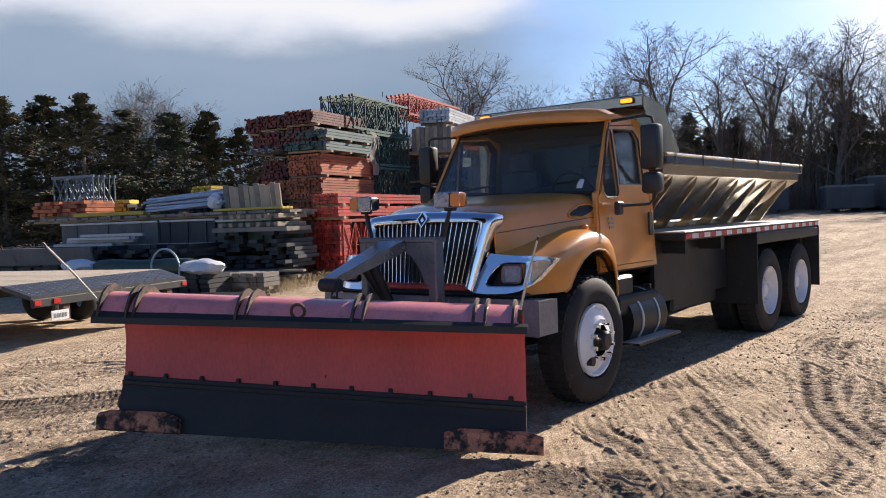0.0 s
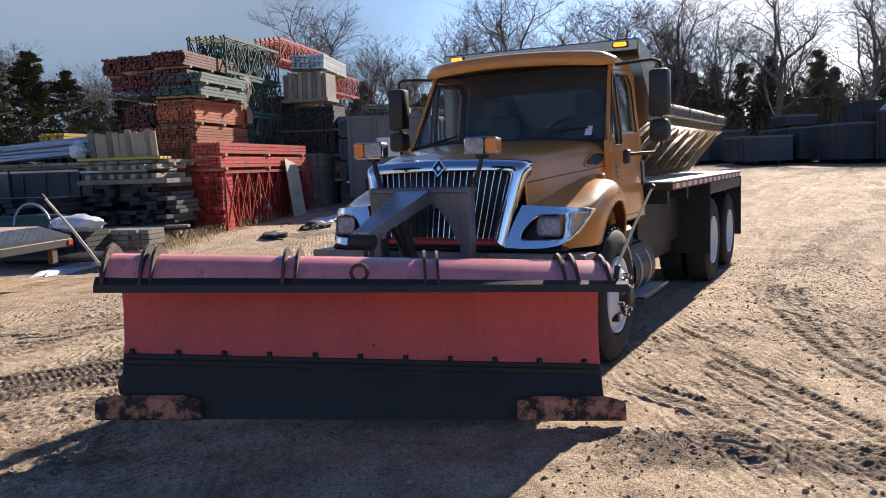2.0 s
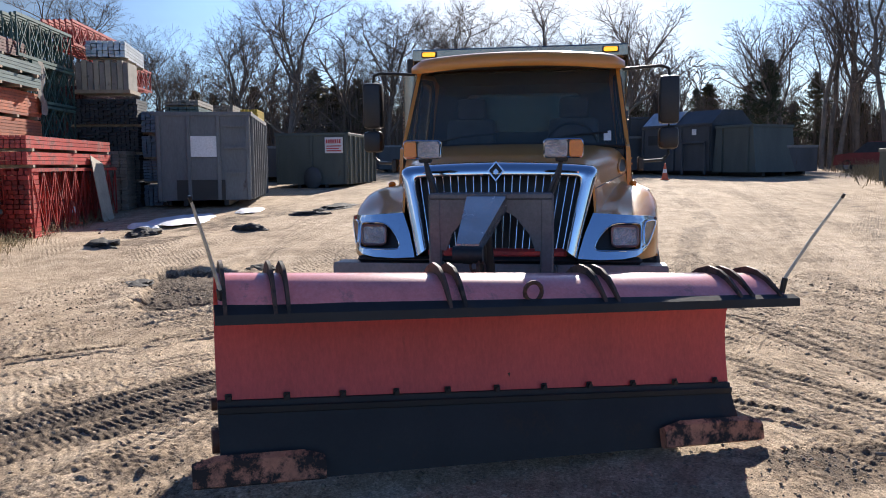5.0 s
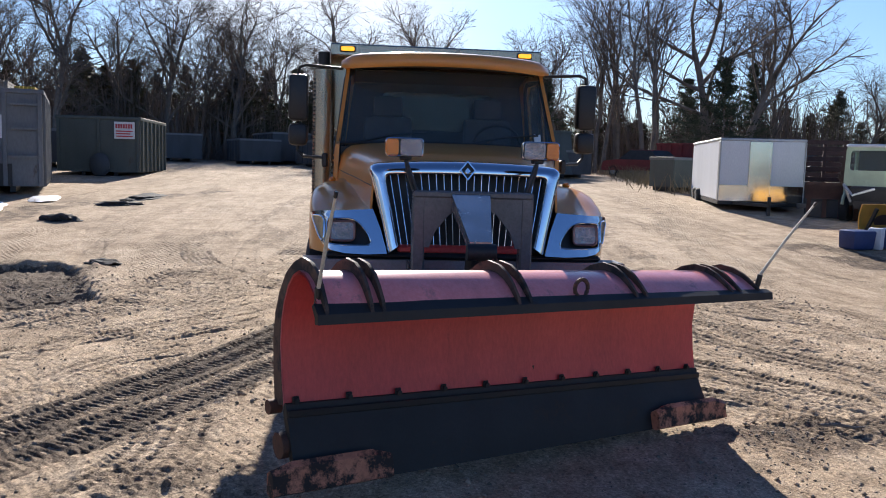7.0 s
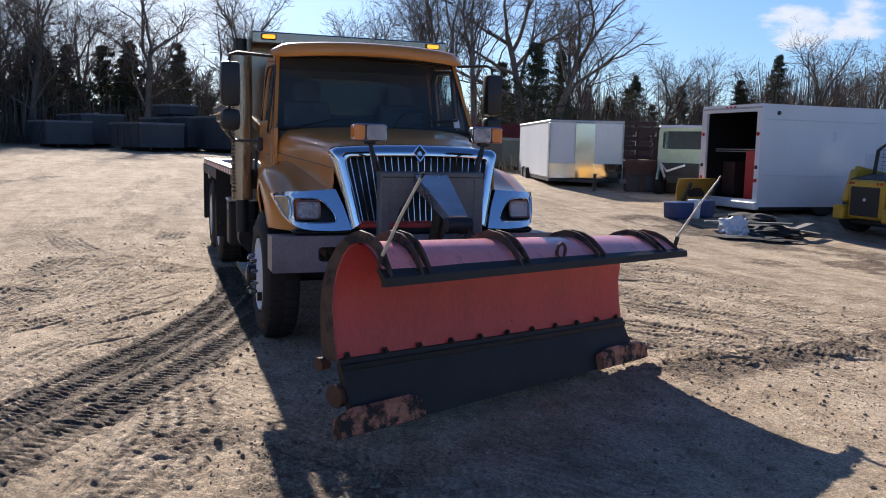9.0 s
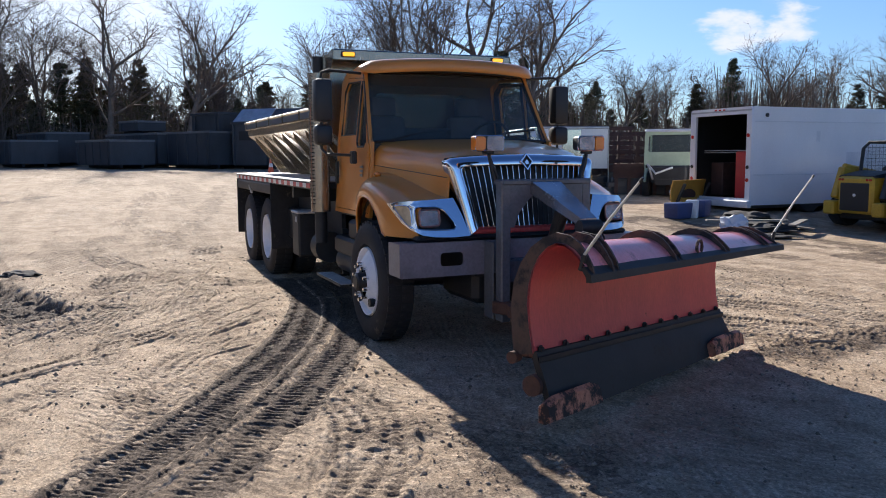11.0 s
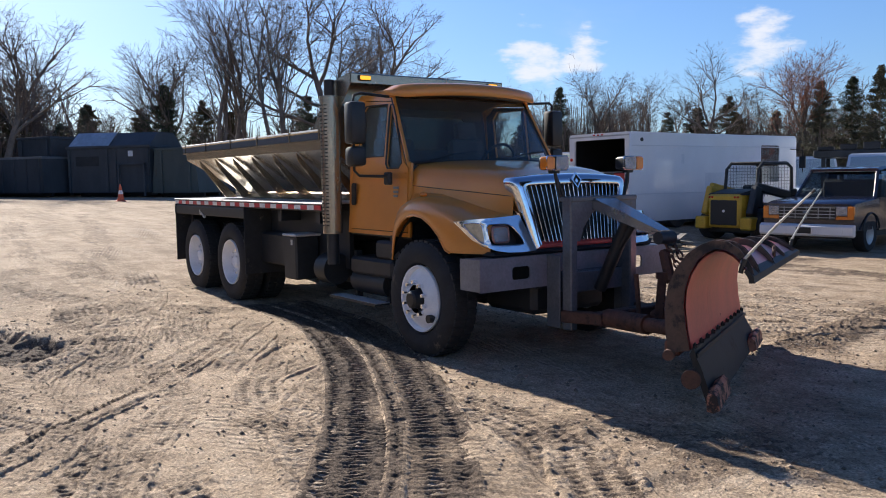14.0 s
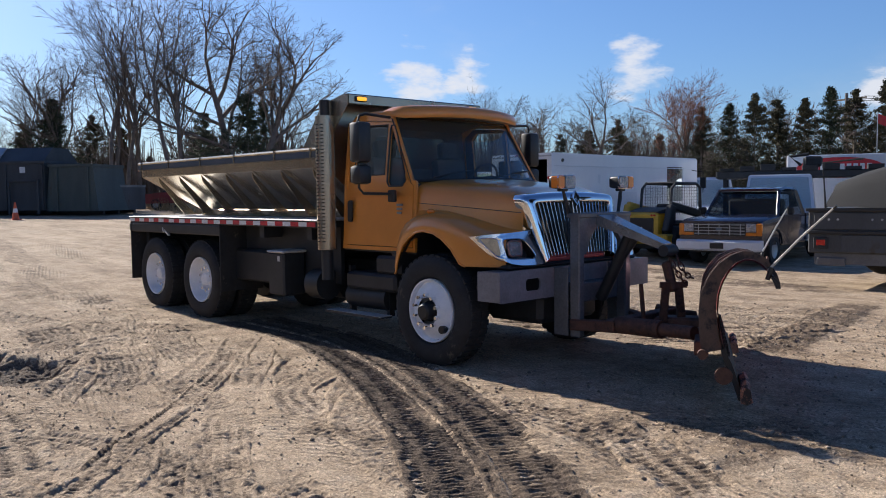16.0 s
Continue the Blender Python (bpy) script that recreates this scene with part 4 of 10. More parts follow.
def wheel(x, side, kind):
    """A wheel whose outer face looks along side * y."""
    r, z = 0.525, 0.515
    outer = 1.14 * side
    w = thing("wheel", "", "")
    w.parent = truck
    s = side
    for off in ([0.0] if kind == "front" else [0.0, -0.33]):
        y0 = outer + off * s
        bm = B()
        prof = [(0.30, -0.05), (0.33, -0.005), (0.40, 0.012), (0.465, 0.0), (0.505, -0.02), (0.525, -0.05), (0.525, -0.235), (0.505, -0.265), (0.44, -0.28), (0.30, -0.25), (0.30, -0.05)]
        lathe(bm, [(a, b * s) for a, b in prof], (x, y0, z), n=48)
        ty = part("tyre", bm, M["rubber"], w, "black truck tyre with dusty tread")
        for k in range(40):
            a = k * math.tau / 40
            for row in (-0.08, -0.20):
                tb = new("tread_block", TREAD)
                tb.parent = ty
                tb.matrix_basis = Matrix.Translation((x + math.cos(a) * 0.520, y0 + row * s, z + math.sin(a) * 0.520)) @ Matrix.Rotation(-a, 4, "Y")
    bm = B()
    if kind == "front":
        prof = [(0.305, -0.02), (0.300, 0.0), (0.285, -0.005), (0.275, -0.045), (0.19, 0.018), (0.135, 0.022), (0.13, 0.03)]
    else:
        prof = [(0.305, -0.02), (0.300, 0.0), (0.285, -0.005), (0.275, -0.06), (0.25, -0.15), (0.16, -0.165), (0.13, -0.165)]
    lathe(bm, [(a, b * s) for a, b in prof], (x, outer, z), n=40)
    cyl(bm, (x, outer - 0.2 * s, z), (x, outer - 0.16 * s, z), 0.3, n=32)
    rim = part("rim", bm, M["white_rim"], w, "white painted steel rim")
    bm = B()
    ho = 0.0 if kind == "front" else -0.15
    lathe(bm, [(0.10, (ho + 0.0) * s), (0.085, (ho + 0.02) * s), (0.08, (ho + 0.085) * s), (0.06, (ho + 0.10) * s), (0.0005, (ho + 0.10) * s)], (x, outer, z), n=24)
    part("hub", bm, M["blackplastic"] if kind == "front" else M["white_rim"], w, "greasy black hub cap")
    for k in range(10):
        a = (k + 0.5) * math.tau / 10
        c = (x + 0.155 * math.cos(a), outer + (ho + 0.02) * s, z + 0.155 * math.sin(a))
        bm = B()
        cyl(bm, c, (c[0], c[1] + 0.055 * s, c[2]), 0.018, n=6)
        part("lug_nut", bm, M["chrome"], rim)
    bm = B()
    for a in ((2.3,) if kind == "front" else ()):
        c = Vector((x + 0.235 * math.cos(a * s + 3.0), outer + 0.0 * s, z + 0.235 * math.sin(-0.75)))
        cyl(bm, c - Vector((0, 0.03, 0)), c + Vector((0, 0.03, 0)), 0.037, n=16)
    if kind == "front":
        part("hand_hole", bm, M["blackplastic"], w, "dark hand hole")
    else:
        bm.free()
    return w


for hx, _, kind in HUBS:
    for side in (1, -1):
        wheel(hx, side, kind)

# chassis
for side in (1, -1):
    bm = B()
    span(bm, (-6.4, side * 0.38, 0.62), (0.85, side * 0.46, 0.88), 0.01)
    part("frame_rail", bm, M["black"], truck)
for hx, *_ in HUBS:
    bm = B()
    cyl(bm, (hx, -0.95, 0.515), (hx, 0.95, 0.515), 0.07 if hx > -1 else 0.12, n=14)
    if hx < -1:
        bmesh.ops.create_uvsphere(bm, u_segments=14, v_segments=8, radius=0.24, matrix=Matrix.Translation((hx, 0, 0.53)))
    else:
        span(bm, (hx - 0.3, -0.3, 0.45), (hx + 0.5, 0.3, 1.0), 0.05)
    part("axle", bm, M["black"], truck)
bm = B()
span(bm, (-3.3, -0.35, 0.45), (-1.0, 0.35, 0.62), 0.05)
cyl(bm, (-4.3, 0, 0.55), (-1.0, 0, 0.7), 0.06)
part("driveline", bm, M["black"], truck)
bm = B()
span(bm, (-1.6, -0.42, 0.60), (0.6, 0.42, 1.05), 0.08)
part("engine", bm, M["black"], truck)
bm = B()
span(bm, (-1.2, -0.30, 0.36), (-0.1, 0.30, 0.62), 0.06)
part("gearbox", bm, M["black"], truck)
bm = B()
span(bm, (-3.6, 0.48, 0.46), (-2.3, 0.80, 0.92), 0.03)
part("battery_box", bm, M["black"], truck)
bm = B()
cyl(bm, (-3.3, -0.62, 0.58), (-1.9, -0.62, 0.58), 0.16, n=18)
part("muffler", bm, M["black"], truck)
bm = B()
span(bm, (-4.0, -0.98, 0.55), (-2.9, -0.5, 0.95), 0.03)
part("hydraulic_tank", bm, M["black"], truck)
bm = B()
span(bm, (0.10, -0.45, 0.38), (0.80, 0.45, 0.70), 0.05)
part("engine_sump", bm, M["black"], truck)

# bumper, with an opening for the tow hook at either end
bm = B()
holes = [rounded(-0.80, 0.735, -0.60, 0.845, 0.03), rounded(0.60, 0.735, 0.80, 0.845, 0.03)]
plate(bm, rounded(-1.145, 0.655, 1.145, 0.93, 0.012, 2), holes, 0.018, lambda a, b, c: Vector((0.93 - c, a, b)))
span(bm, (0.70, -1.14, 0.905), (0.912, 1.14, 0.925))
span(bm, (0.70, -1.14, 0.66), (0.912, 1.14, 0.68))
for side in (1, -1):
    span(bm, (0.66, side * 1.125, 0.662), (0.912, side * 1.142, 0.922))
bumper = part("bumper", bm, M["bumpersteel"], truck, "grey painted steel channel bumper")
bm = B()
span(bm, (0.72, -0.98, 0.93), (0.90, 0.98, 0.975), 0.02)
part("bumper_top_strip", bm, M["blackplastic"], truck)


# cab ---------------------------------------------------------------
def side_y(z):
    return lerp([(1.0, 0.975), (1.5, 0.972), (1.75, 0.945), (2.45, 0.865)], z)


def cab_side(s):
    f = lambda a, b, c: Vector((a, s * (side_y(b) - c), b))
    # body side with the door opening
    bm = B()
    outline = [(-1.54, 1.04), (-0.36, 1.04), (-0.36, 1.74), (-0.42, 1.76), (-0.80, 2.44), (-1.40, 2.46), (-1.54, 2.36)]
    door = [(-1.47, 1.08), (-0.39, 1.08), (-0.39, 1.70), (-0.47, 1.76), (-0.78, 2.36), (-1.30, 2.40), (-1.47, 2.30)]
    plate(bm, outline, [door], 0.03, f)
    part("cab_side", bm, M["orange"], truck)
    bm = B()
    win = [(-1.36, 1.82), (-0.845, 1.82), (-0.845, 2.33), (-1.27, 2.34), (-1.36, 2.26)]
    vent = [(-0.805, 1.745), (-0.77, 1.70), (-0.56, 1.70), (-0.51, 1.745), (-0.53, 1.82), (-0.68, 2.20), (-0.745, 2.32), (-0.79, 2.32), (-0.805, 2.29)]
    d2 = [(-1.462, 1.088), (-0.398, 1.088), (-0.398, 1.70), (-0.478, 1.757), (-0.784, 2.352), (-1.297, 2.392), (-1.462, 2.295)]
    g = lambda a, b, c: Vector((a, s * (side_y(b) + 0.006 - c), b))
    plate(bm, d2, [win, vent], 0.03, g)
    for z, h in ((1.645, 0.012), (1.60, 0.012)):
        beam(bm, (-1.44, s * (side_y(z) + 0.005), z), (-0.42, s * (side_y(z) + 0.005), z), 0.012, h)
    dr = part("door", bm, M["orange"], truck, "orange cab door, closed")
    bm = B()
    plate(bm, d2, [win, vent], 0.008, lambda a, b, c: Vector((a, s * (side_y(b) - 0.034 - c), b)))
    part("inner_trim", bm, M["liner"], dr)
    bm = B()
    plate(bm, rounded(-1.41, 1.33, -1.34, 1.56, 0.03), [], 0.02, lambda a, b, c: Vector((a, s * (side_y(b) + 0.012 + c), b)))
    part("handle", bm, M["blackplastic"], dr, "black recessed door handle")
    h = lambda a, b, c: Vector((a, s * (side_y(b) - 0.02 - c), b))
    bm = B()
    plate(bm, win, [], 0.004, h)
    part("window_pane", bm, M["glass"], dr).visible_shadow = False
    bm = B()
    plate(bm, vent, [], 0.004, h)
    part("vent_pane", bm, M["glass"], dr).visible_shadow = False
    # rubber seal round the panes
    bm = B()
    for loop in (win, vent):
        tube(bm, [h(a, b, -0.022) for a, b in loop], 0.010, 6, True)
    part("window_seal", bm, M["blackplastic"], dr)
    # small faded lettering block on the door
    bm = B()
    for k, z in enumerate((1.50, 1.46, 1.42)):
        span(bm, (-0.62, s * 0.976, z), (-0.53 - 0.01 * k, s * 0.983, z + 0.022))
    part("door_lettering", bm, M["greyletter"], dr)


M["greyletter"] = surface("grey_lettering", (0.22, 0.24, 0.24), 0.6, vary=0.2, scale=30)
for s in (1, -1):
    cab_side(s)
# roof, back and floor of the cab
bm = B()
rows = []
for x, z, k in ((-1.54, 2.36, 0.97), (-1.47, 2.47, 0.97), (-1.2, 2.51, 0.98), (-0.9, 2.50, 1.0), (-0.78, 2.46, 1.0)):
    rows.append([(x, y * k, z - d) for y, d in ((-0.885, 0.06), (-0.83, 0.015), (-0.5, -0.01), (0, -0.02), (0.5, -0.01), (0.83, 0.015), (0.885, 0.06))])
sheet(bm, rows, 0.03)
part("cab_roof", bm, M["orange"], truck)
bm = B()
plate(bm, [(-0.965, 1.04), (0.965, 1.04), (0.935, 1.75), (0.86, 2.40), (-0.86, 2.40), (-0.935, 1.75)], [rounded(-0.55, 1.90, 0.55, 2.28, 0.06)], 0.04, lambda a, b, c: Vector((-1.545 + c, a, b)))
part("cab_back", bm, M["orange"], truck)
bm = B()
plate(bm, rounded(-0.56, 1.89, 0.56, 2.29, 0.06), [], 0.004, lambda a, b, c: Vector((-1.525 + c, a, b)))
part("rear_window", bm, M["darkglass"], truck).visible_shadow = False
bm = B()
span(bm, (-1.52, -0.95, 1.02), (-0.36, 0.95, 1.06))
span(bm, (-0.44, -0.90, 1.04), (-0.40, 0.90, 1.72))
part("cab_floor", bm, M["black"], truck)
# pillars and frame of the windscreen
WS = [(-0.425, 0.935, 1.745), (-0.815, 0.858, 2.42)]
for s in (1, -1):
    bm = B()
    beam(bm, (WS[0][0], s * WS[0][1], WS[0][2] - 0.03), (WS[1][0], s * WS[1][1], WS[1][2]), 0.03, 0.03, 0.010)
    part("windscreen_pillar", bm, M["blackplastic"], truck)
bm = B()
rows = []
for k in range(7):
    t = k / 6
    row = []
    for j in range(13):
        v = -1 + 2 * j / 12
        yy = v * (WS[0][1] * (1 - t) + WS[1][1] * t - 0.012)
        xx = WS[0][0] * (1 - t) + WS[1][0] * t + 0.16 * (1 - v * v) * (1 - 0.3 * t)
        row.append((xx, yy, WS[0][2] * (1 - t) + WS[1][2] * t + 0.02 * (1 - v * v)))
    rows.append(row)
sheet(bm, rows, 0.006)
wsc = part("windscreen", bm, M["glass"], truck, "large dark tinted windscreen", 60)
wsc.visible_shadow = False
bm = B()
tube(bm, rows[0], 0.016, 6)
tube(bm, rows[-1], 0.02, 6)
tube(bm, [r[0] for r in rows], 0.014, 6)
tube(bm, [r[-1] for r in rows], 0.014, 6)
part("windscreen_seal", bm, M["blackplastic"], truck)
for y in (0.15, -0.75):
    bm = B()
    tube(bm, [(-0.29 if abs(y) < 0.5 else -0.36, y, 1.76), (-0.36, y + 0.3, 1.83), (-0.40, y + 0.62, 1.86)], 0.011, 6)
    part("wiper", bm, M["blackplastic"], truck)
bm = B()
plate(bm, rounded(-0.03, -0.04, 0.03, 0.04, 0.004), [], 0.002, lambda a, b, c: Vector((-0.42 - 0.6 * b + c, 0.77 + a, 1.83 + b)))
part("inspection_sticker", bm, M["tape_white"], truck)
# sun visor over the windscreen: a smooth curved brow
bm = B()
rings = []
for j in range(21):
    v = -1 + 2 * j / 20
    y = 0.915 * v
    bow = 0.22 * (1 - abs(v) ** 2.4)
    drop = 0.035 * v * v
    k = 1 - 0.55 * (max(0, abs(v) - 0.85) / 0.15) ** 2
    pts = [(-1.02, 2.51), (-0.84, 2.55), (-0.74 + 0.8 * bow, 2.545), (-0.68 + bow, 2.52), (-0.655 + bow, 2.48), (-0.65 + bow, 2.43), (-0.665 + bow, 2.412), (-0.70 + bow, 2.42), (-0.82, 2.45)]
    cx, cz = -0.78, 2.46
    rings.append([(cx + (a - cx) * (k if a > cx else 1), y, cz + (b - cz) * k - drop) for a, b in pts])
ringloft(bm, rings)
visor = part("sun_visor", bm, M["orange"], truck, "orange curved external sun visor", 50)
# interior
bm = B()
plate(bm, [(-0.91, 1.06), (0.91, 1.06), (0.88, 1.75), (0.80, 2.38), (-0.80, 2.38), (-0.88, 1.75)], [rounded(-0.54, 1.91, 0.54, 2.27, 0.06)], 0.02, lambda a, b, c: Vector((-1.50 + c, a, b)))
part("rear_trim", bm, M["liner"], truck)
bm = B()
sheet(bm, [[(x, y, z) for y in (-0.80, -0.4, 0.4, 0.80)] for x, z in ((-1.49, 2.36), (-1.2, 2.43), (-0.9, 2.42), (-0.80, 2.40))], 0.01)
part("headliner", bm, M["liner"], truck)
for s in (1, -1):
    bm = B()
    span(bm, (-1.48, s * 0.895, 1.06), (-0.46, s * 0.905, 1.70))
    part("door_trim", bm, M["liner"], truck)
bm = B()
span(bm, (-0.68, -0.88, 1.45), (-0.42, 0.88, 1.73), 0.05)
part("dashboard", bm, M["black"], truck)
for y, w in ((0.48, 0.5), (-0.48, 0.5)):
    bm = B()
    box(bm, (-1.12, y, 1.38), (0.5, w, 0.16), 0.05, None, 2)
    box(bm, (-1.36, y, 1.72), (0.14, w * 0.92, 0.62), 0.05, Matrix.Rotation(radians(-8), 4, "Y"), 2)
    box(bm, (-1.40, y, 2.12), (0.11, w * 0.55, 0.2), 0.04, Matrix.Rotation(radians(-8), 4, "Y"), 2)
    span(bm, (-1.3, y - 0.15, 1.06), (-0.95, y + 0.15, 1.32))
    part("seat", bm, M["seat"], truck, "grey cloth cab seat with headrest")
bm = B()
ring = [Vector((-0.82 + 0.09 * math.sin(a), 0.48 + 0.22 * math.cos(a), 1.75 + 0.20 * math.sin(a))) for a in [k * math.tau / 24 for k in range(24)]]
tube(bm, ring, 0.016, 6, True)
cyl(bm, (-0.62, 0.48, 1.62), (-0.82, 0.48, 1.75), 0.03, n=10)
beam(bm, ring[0], ring[12], 0.03, 0.02)
part("steering_wheel", bm, M["blackplastic"], truck)

# hood and fenders: cross sections from the windscreen to the grille, smoothed along the truck
def flow(P, t):
    """Smooth curve through points at whole numbers."""
    i = max(0, min(len(P) - 2, int(math.floor(t))))
    f = t - i
    a, b, c, d = P[max(0, i - 1)], P[i], P[i + 1], P[min(len(P) - 1, i + 2)]
    return tuple(0.5 * (2 * q + (r - p) * f + (2 * p - 5 * q + 4 * r - w) * f * f + (3 * q - p - 3 * r + w) * f ** 3) for p, q, r, w in zip(a, b, c, d))


HOOD = [(-0.455, [(0, 1.775), (0.35, 1.772), (0.66, 1.757), (0.83, 1.725), (0.90, 1.665), (0.925, 1.57), (0.94, 1.45)]),
        (-0.10, [(0, 1.755), (0.33, 1.752), (0.60, 1.735), (0.755, 1.700), (0.825, 1.640), (0.855, 1.55), (0.87, 1.46)]),
        (0.25, [(0, 1.72), (0.32, 1.717), (0.55, 1.700), (0.68, 1.665), (0.745, 1.605), (0.77, 1.51), (0.79, 1.39)]),
        (0.55, [(0, 1.675), (0.31, 1.672), (0.52, 1.658), (0.625, 1.630), (0.685, 1.575), (0.71, 1.46), (0.73, 1.315)]),
        (0.78, [(0, 1.615), (0.30, 1.612), (0.50, 1.600), (0.595, 1.580), (0.645, 1.535), (0.665, 1.42), (0.675, 1.272)])]


def hood_section(x):
    """Half profile of the hood at x, from the middle outwards."""
    xs = [h[0] for h in HOOD]
    k = lerp([(v, float(i)) for i, v in enumerate(xs)], x)
    return [flow([h[1][j] for h in HOOD], k) for j in range(7)]


def hood_y(x, z):
    """Half width of the hood's skin at a place on its side."""
    return lerp(sorted((p[1], p[0]) for p in hood_section(x)[2:]), z)


bm = B()
rows = []
for i in range(25):
    x = -0.455 + 1.235 * i / 24
    h = hood_section(x)
    prof = [flow(h, t / 3) for t in range(19)]
    rows.append([(x, -y, z) for y, z in reversed(prof[1:])] + [(x, y, z) for y, z in prof])
sheet(bm, rows, 0.015)
hood = part("hood", bm, M["orange"], truck, "orange sloping engine hood", 60)
for s in (1, -1):
    bm = B()
    tube(bm, [(x, s * (hood_y(x, z) + 0.001), z) for x, z in [(-0.44 + 0.1 * k, 1.535 - 0.0085 * k) for k in range(13)]], 0.0035, 6)
    part("hood_seam", bm, M["blackplastic"], hood)
# tear-shaped air intake in the left side of the hood
bm = B()
tear = []
for k in range(26):
    a = k * math.tau / 26
    tear.append((-0.22 + 0.165 * math.cos(a), 1.585 + (0.052 if math.cos(a) < 0.2 else 0.040) * math.sin(a) - 0.03 * math.cos(a)))
plate_fine(bm, tear, [], 0.004, lambda a, b, c: Vector((a, hood_y(a, b) + 0.007 + c, b)), 0.03)
part("air_intake", bm, M["blackplastic"], hood, "black air intake opening")
bm = B()
tube(bm, [(a, hood_y(a, b) + 0.006, b) for a, b in tear], 0.011, 6, True)
part("intake_rim", bm, M["orange"], hood)


# fenders: a swollen wheel arch that runs forward over the headlamp
def fender_out(x):
    return lerp([(-0.66, 0.985), (-0.56, 1.03), (-0.45, 1.07), (-0.2, 1.105), (0.2, 1.115), (0.45, 1.10), (0.57, 1.078), (0.70, 1.02), (0.80, 0.955), (0.84, 0.92)], x)


def fender_top(x):
    return lerp([(-0.66, 0.98), (-0.60, 1.14), (-0.52, 1.26), (-0.42, 1.345), (-0.25, 1.415), (-0.05, 1.437), (0.15, 1.42), (0.35, 1.365), (0.55, 1.295), (0.70, 1.262), (0.84, 1.255)], x)


def arch(x):
    return max(0.955 if x > 0.40 else 0.82, 0.50 + 0.765 * math.sqrt(max(0, 1 - ((x + 0.07) / 0.60) ** 2)))


def round_loop(P, n=4):
    """A closed loop smoothed through its points."""
    m = len(P)
    Q = [P[(k - 1) % m] for k in range(m + 3)]
    return [flow(Q, 1 + k / n) for k in range(m * n)]


def lamp_x(y, z):
    """How far forward the headlamp surround lies: nearly flat ahead, swept back at its outer end."""
    x = lerp([(0.54, 0.95), (0.68, 0.945), (0.80, 0.935), (0.88, 0.918), (0.94, 0.89), (0.98, 0.855), (1.02, 0.785), (1.06, 0.70), (1.09, 0.625), (1.12, 0.53)], y)
    return x - lerp([(0.66, 0.36), (0.95, 0.34), (1.08, 0.16)], y) * max(0.0, z - 0.94)


FX = [-0.66, -0.63, -0.60, -0.56, -0.50, -0.42, -0.32, -0.2, -0.08, 0.05, 0.18, 0.3, 0.4, 0.46, 0.53, 0.60, 0.66, 0.72, 0.78, 0.82]
for s in (1, -1):
    bm = B()
    rows = []
    for x in FX:
        o, t, a = fender_out(x), fender_top(x), arch(x)
        iy, iz = hood_section(max(-0.455, min(0.78, x)))[-1]
        if x < -0.455:
            iy, iz = 0.955, t - 0.01
        iz = max(iz, t - 0.01) if x > 0.6 else iz
        a = min(a, t - 0.10)
        w = o - iy
        ctrl = [(iy, iz), (iy + 0.18 * w, t + 0.30 * (iz - t)), (iy + 0.42 * w, t), (iy + 0.70 * w, t - 0.014), (o - 0.022, t - 0.048), (o, t - 0.09), (o + 0.012, (t - 0.09 + a) / 2), (o + 0.004, a)]
        rows.append([(x, s * y, z) for y, z in [flow(ctrl, k / 2) for k in range(15)]])
    sheet(bm, rows, 0.014)
    fd = part("fender", bm, M["orange"], truck, "orange swollen front fender", 50)
    bm = B()
    tube(bm, [(x, s * (fender_out(x) + 0.002), min(arch(x), fender_top(x) - 0.10)) for x in FX if x < 0.48], 0.011, 6)
    part("wheel_arch_lip", bm, M["orange"], fd)
    bm = B()
    rows = [[(x, s * y, min(arch(x), 1.27) + 0.03) for y in (0.50, 1.0)] for x in FX if x < 0.5]
    sheet(bm, rows, 0.01)
    part("wheel_well", bm, M["black"], fd)
    # marker lamp on top
    bm = B()
    bmesh.ops.create_uvsphere(bm, u_segments=14, v_segments=8, radius=0.034, matrix=Matrix.Translation((-0.13, s * 0.965, 1.447)) @ Matrix.Diagonal((1.5, 0.85, 0.75, 1)))
    part("marker_lamp", bm, M["amber"], fd, "amber marker lamp")

    # headlamp in its chrome surround
    def lens(loop, off, th, name, mt, parent, label="", s=s):
        bm = B()
        plate_fine(bm, loop, [], th, lambda a, b, c: Vector((lamp_x(a, b) + off + c, s * a, b)), 0.03)
        return part(name, bm, mt, parent, label, 60)

    outer = [(1.105, 1.226), (1.06, 1.243), (1.0, 1.252), (0.92, 1.258), (0.80, 1.266), (0.655, 1.275), (0.60, 1.14), (0.565, 1.02), (0.555, 0.975), (0.70, 0.968), (0.85, 0.973), (0.94, 0.988), (1.0, 1.022), (1.04, 1.07), (1.075, 1.145), (1.098, 1.205)]
    turn = round_loop([(1.078, 1.196), (1.058, 1.213), (1.02, 1.213), (0.998, 1.195), (0.995, 1.13), (0.997, 1.066), (1.01, 1.052), (1.035, 1.088)], 3)
    main = round_loop([(0.968, 1.055), (0.972, 1.12), (0.970, 1.185), (0.945, 1.203), (0.87, 1.206), (0.80, 1.203), (0.745, 1.175), (0.695, 1.115), (0.668, 1.062), (0.672, 1.037), (0.70, 1.027), (0.82, 1.025), (0.945, 1.031)], 3)
    bm = B()
    plate_fine(bm, outer, [turn, main], 0.02, lambda a, b, c: Vector((lamp_x(a, b) + 0.004 + c - (0.020 if c < 0.01 else 0.0), s * a, b)), 0.03)
    bz = part("headlamp_bezel", bm, M["chrome"], truck, "chrome headlamp surround", 60)
    bm = B()
    for loop in (turn, main):
        tube(bm, [(lamp_x(a, b) + 0.021, s * a, b) for a, b in loop], 0.006, 6, True)
    part("bezel_bead", bm, M["chrome"], bz)
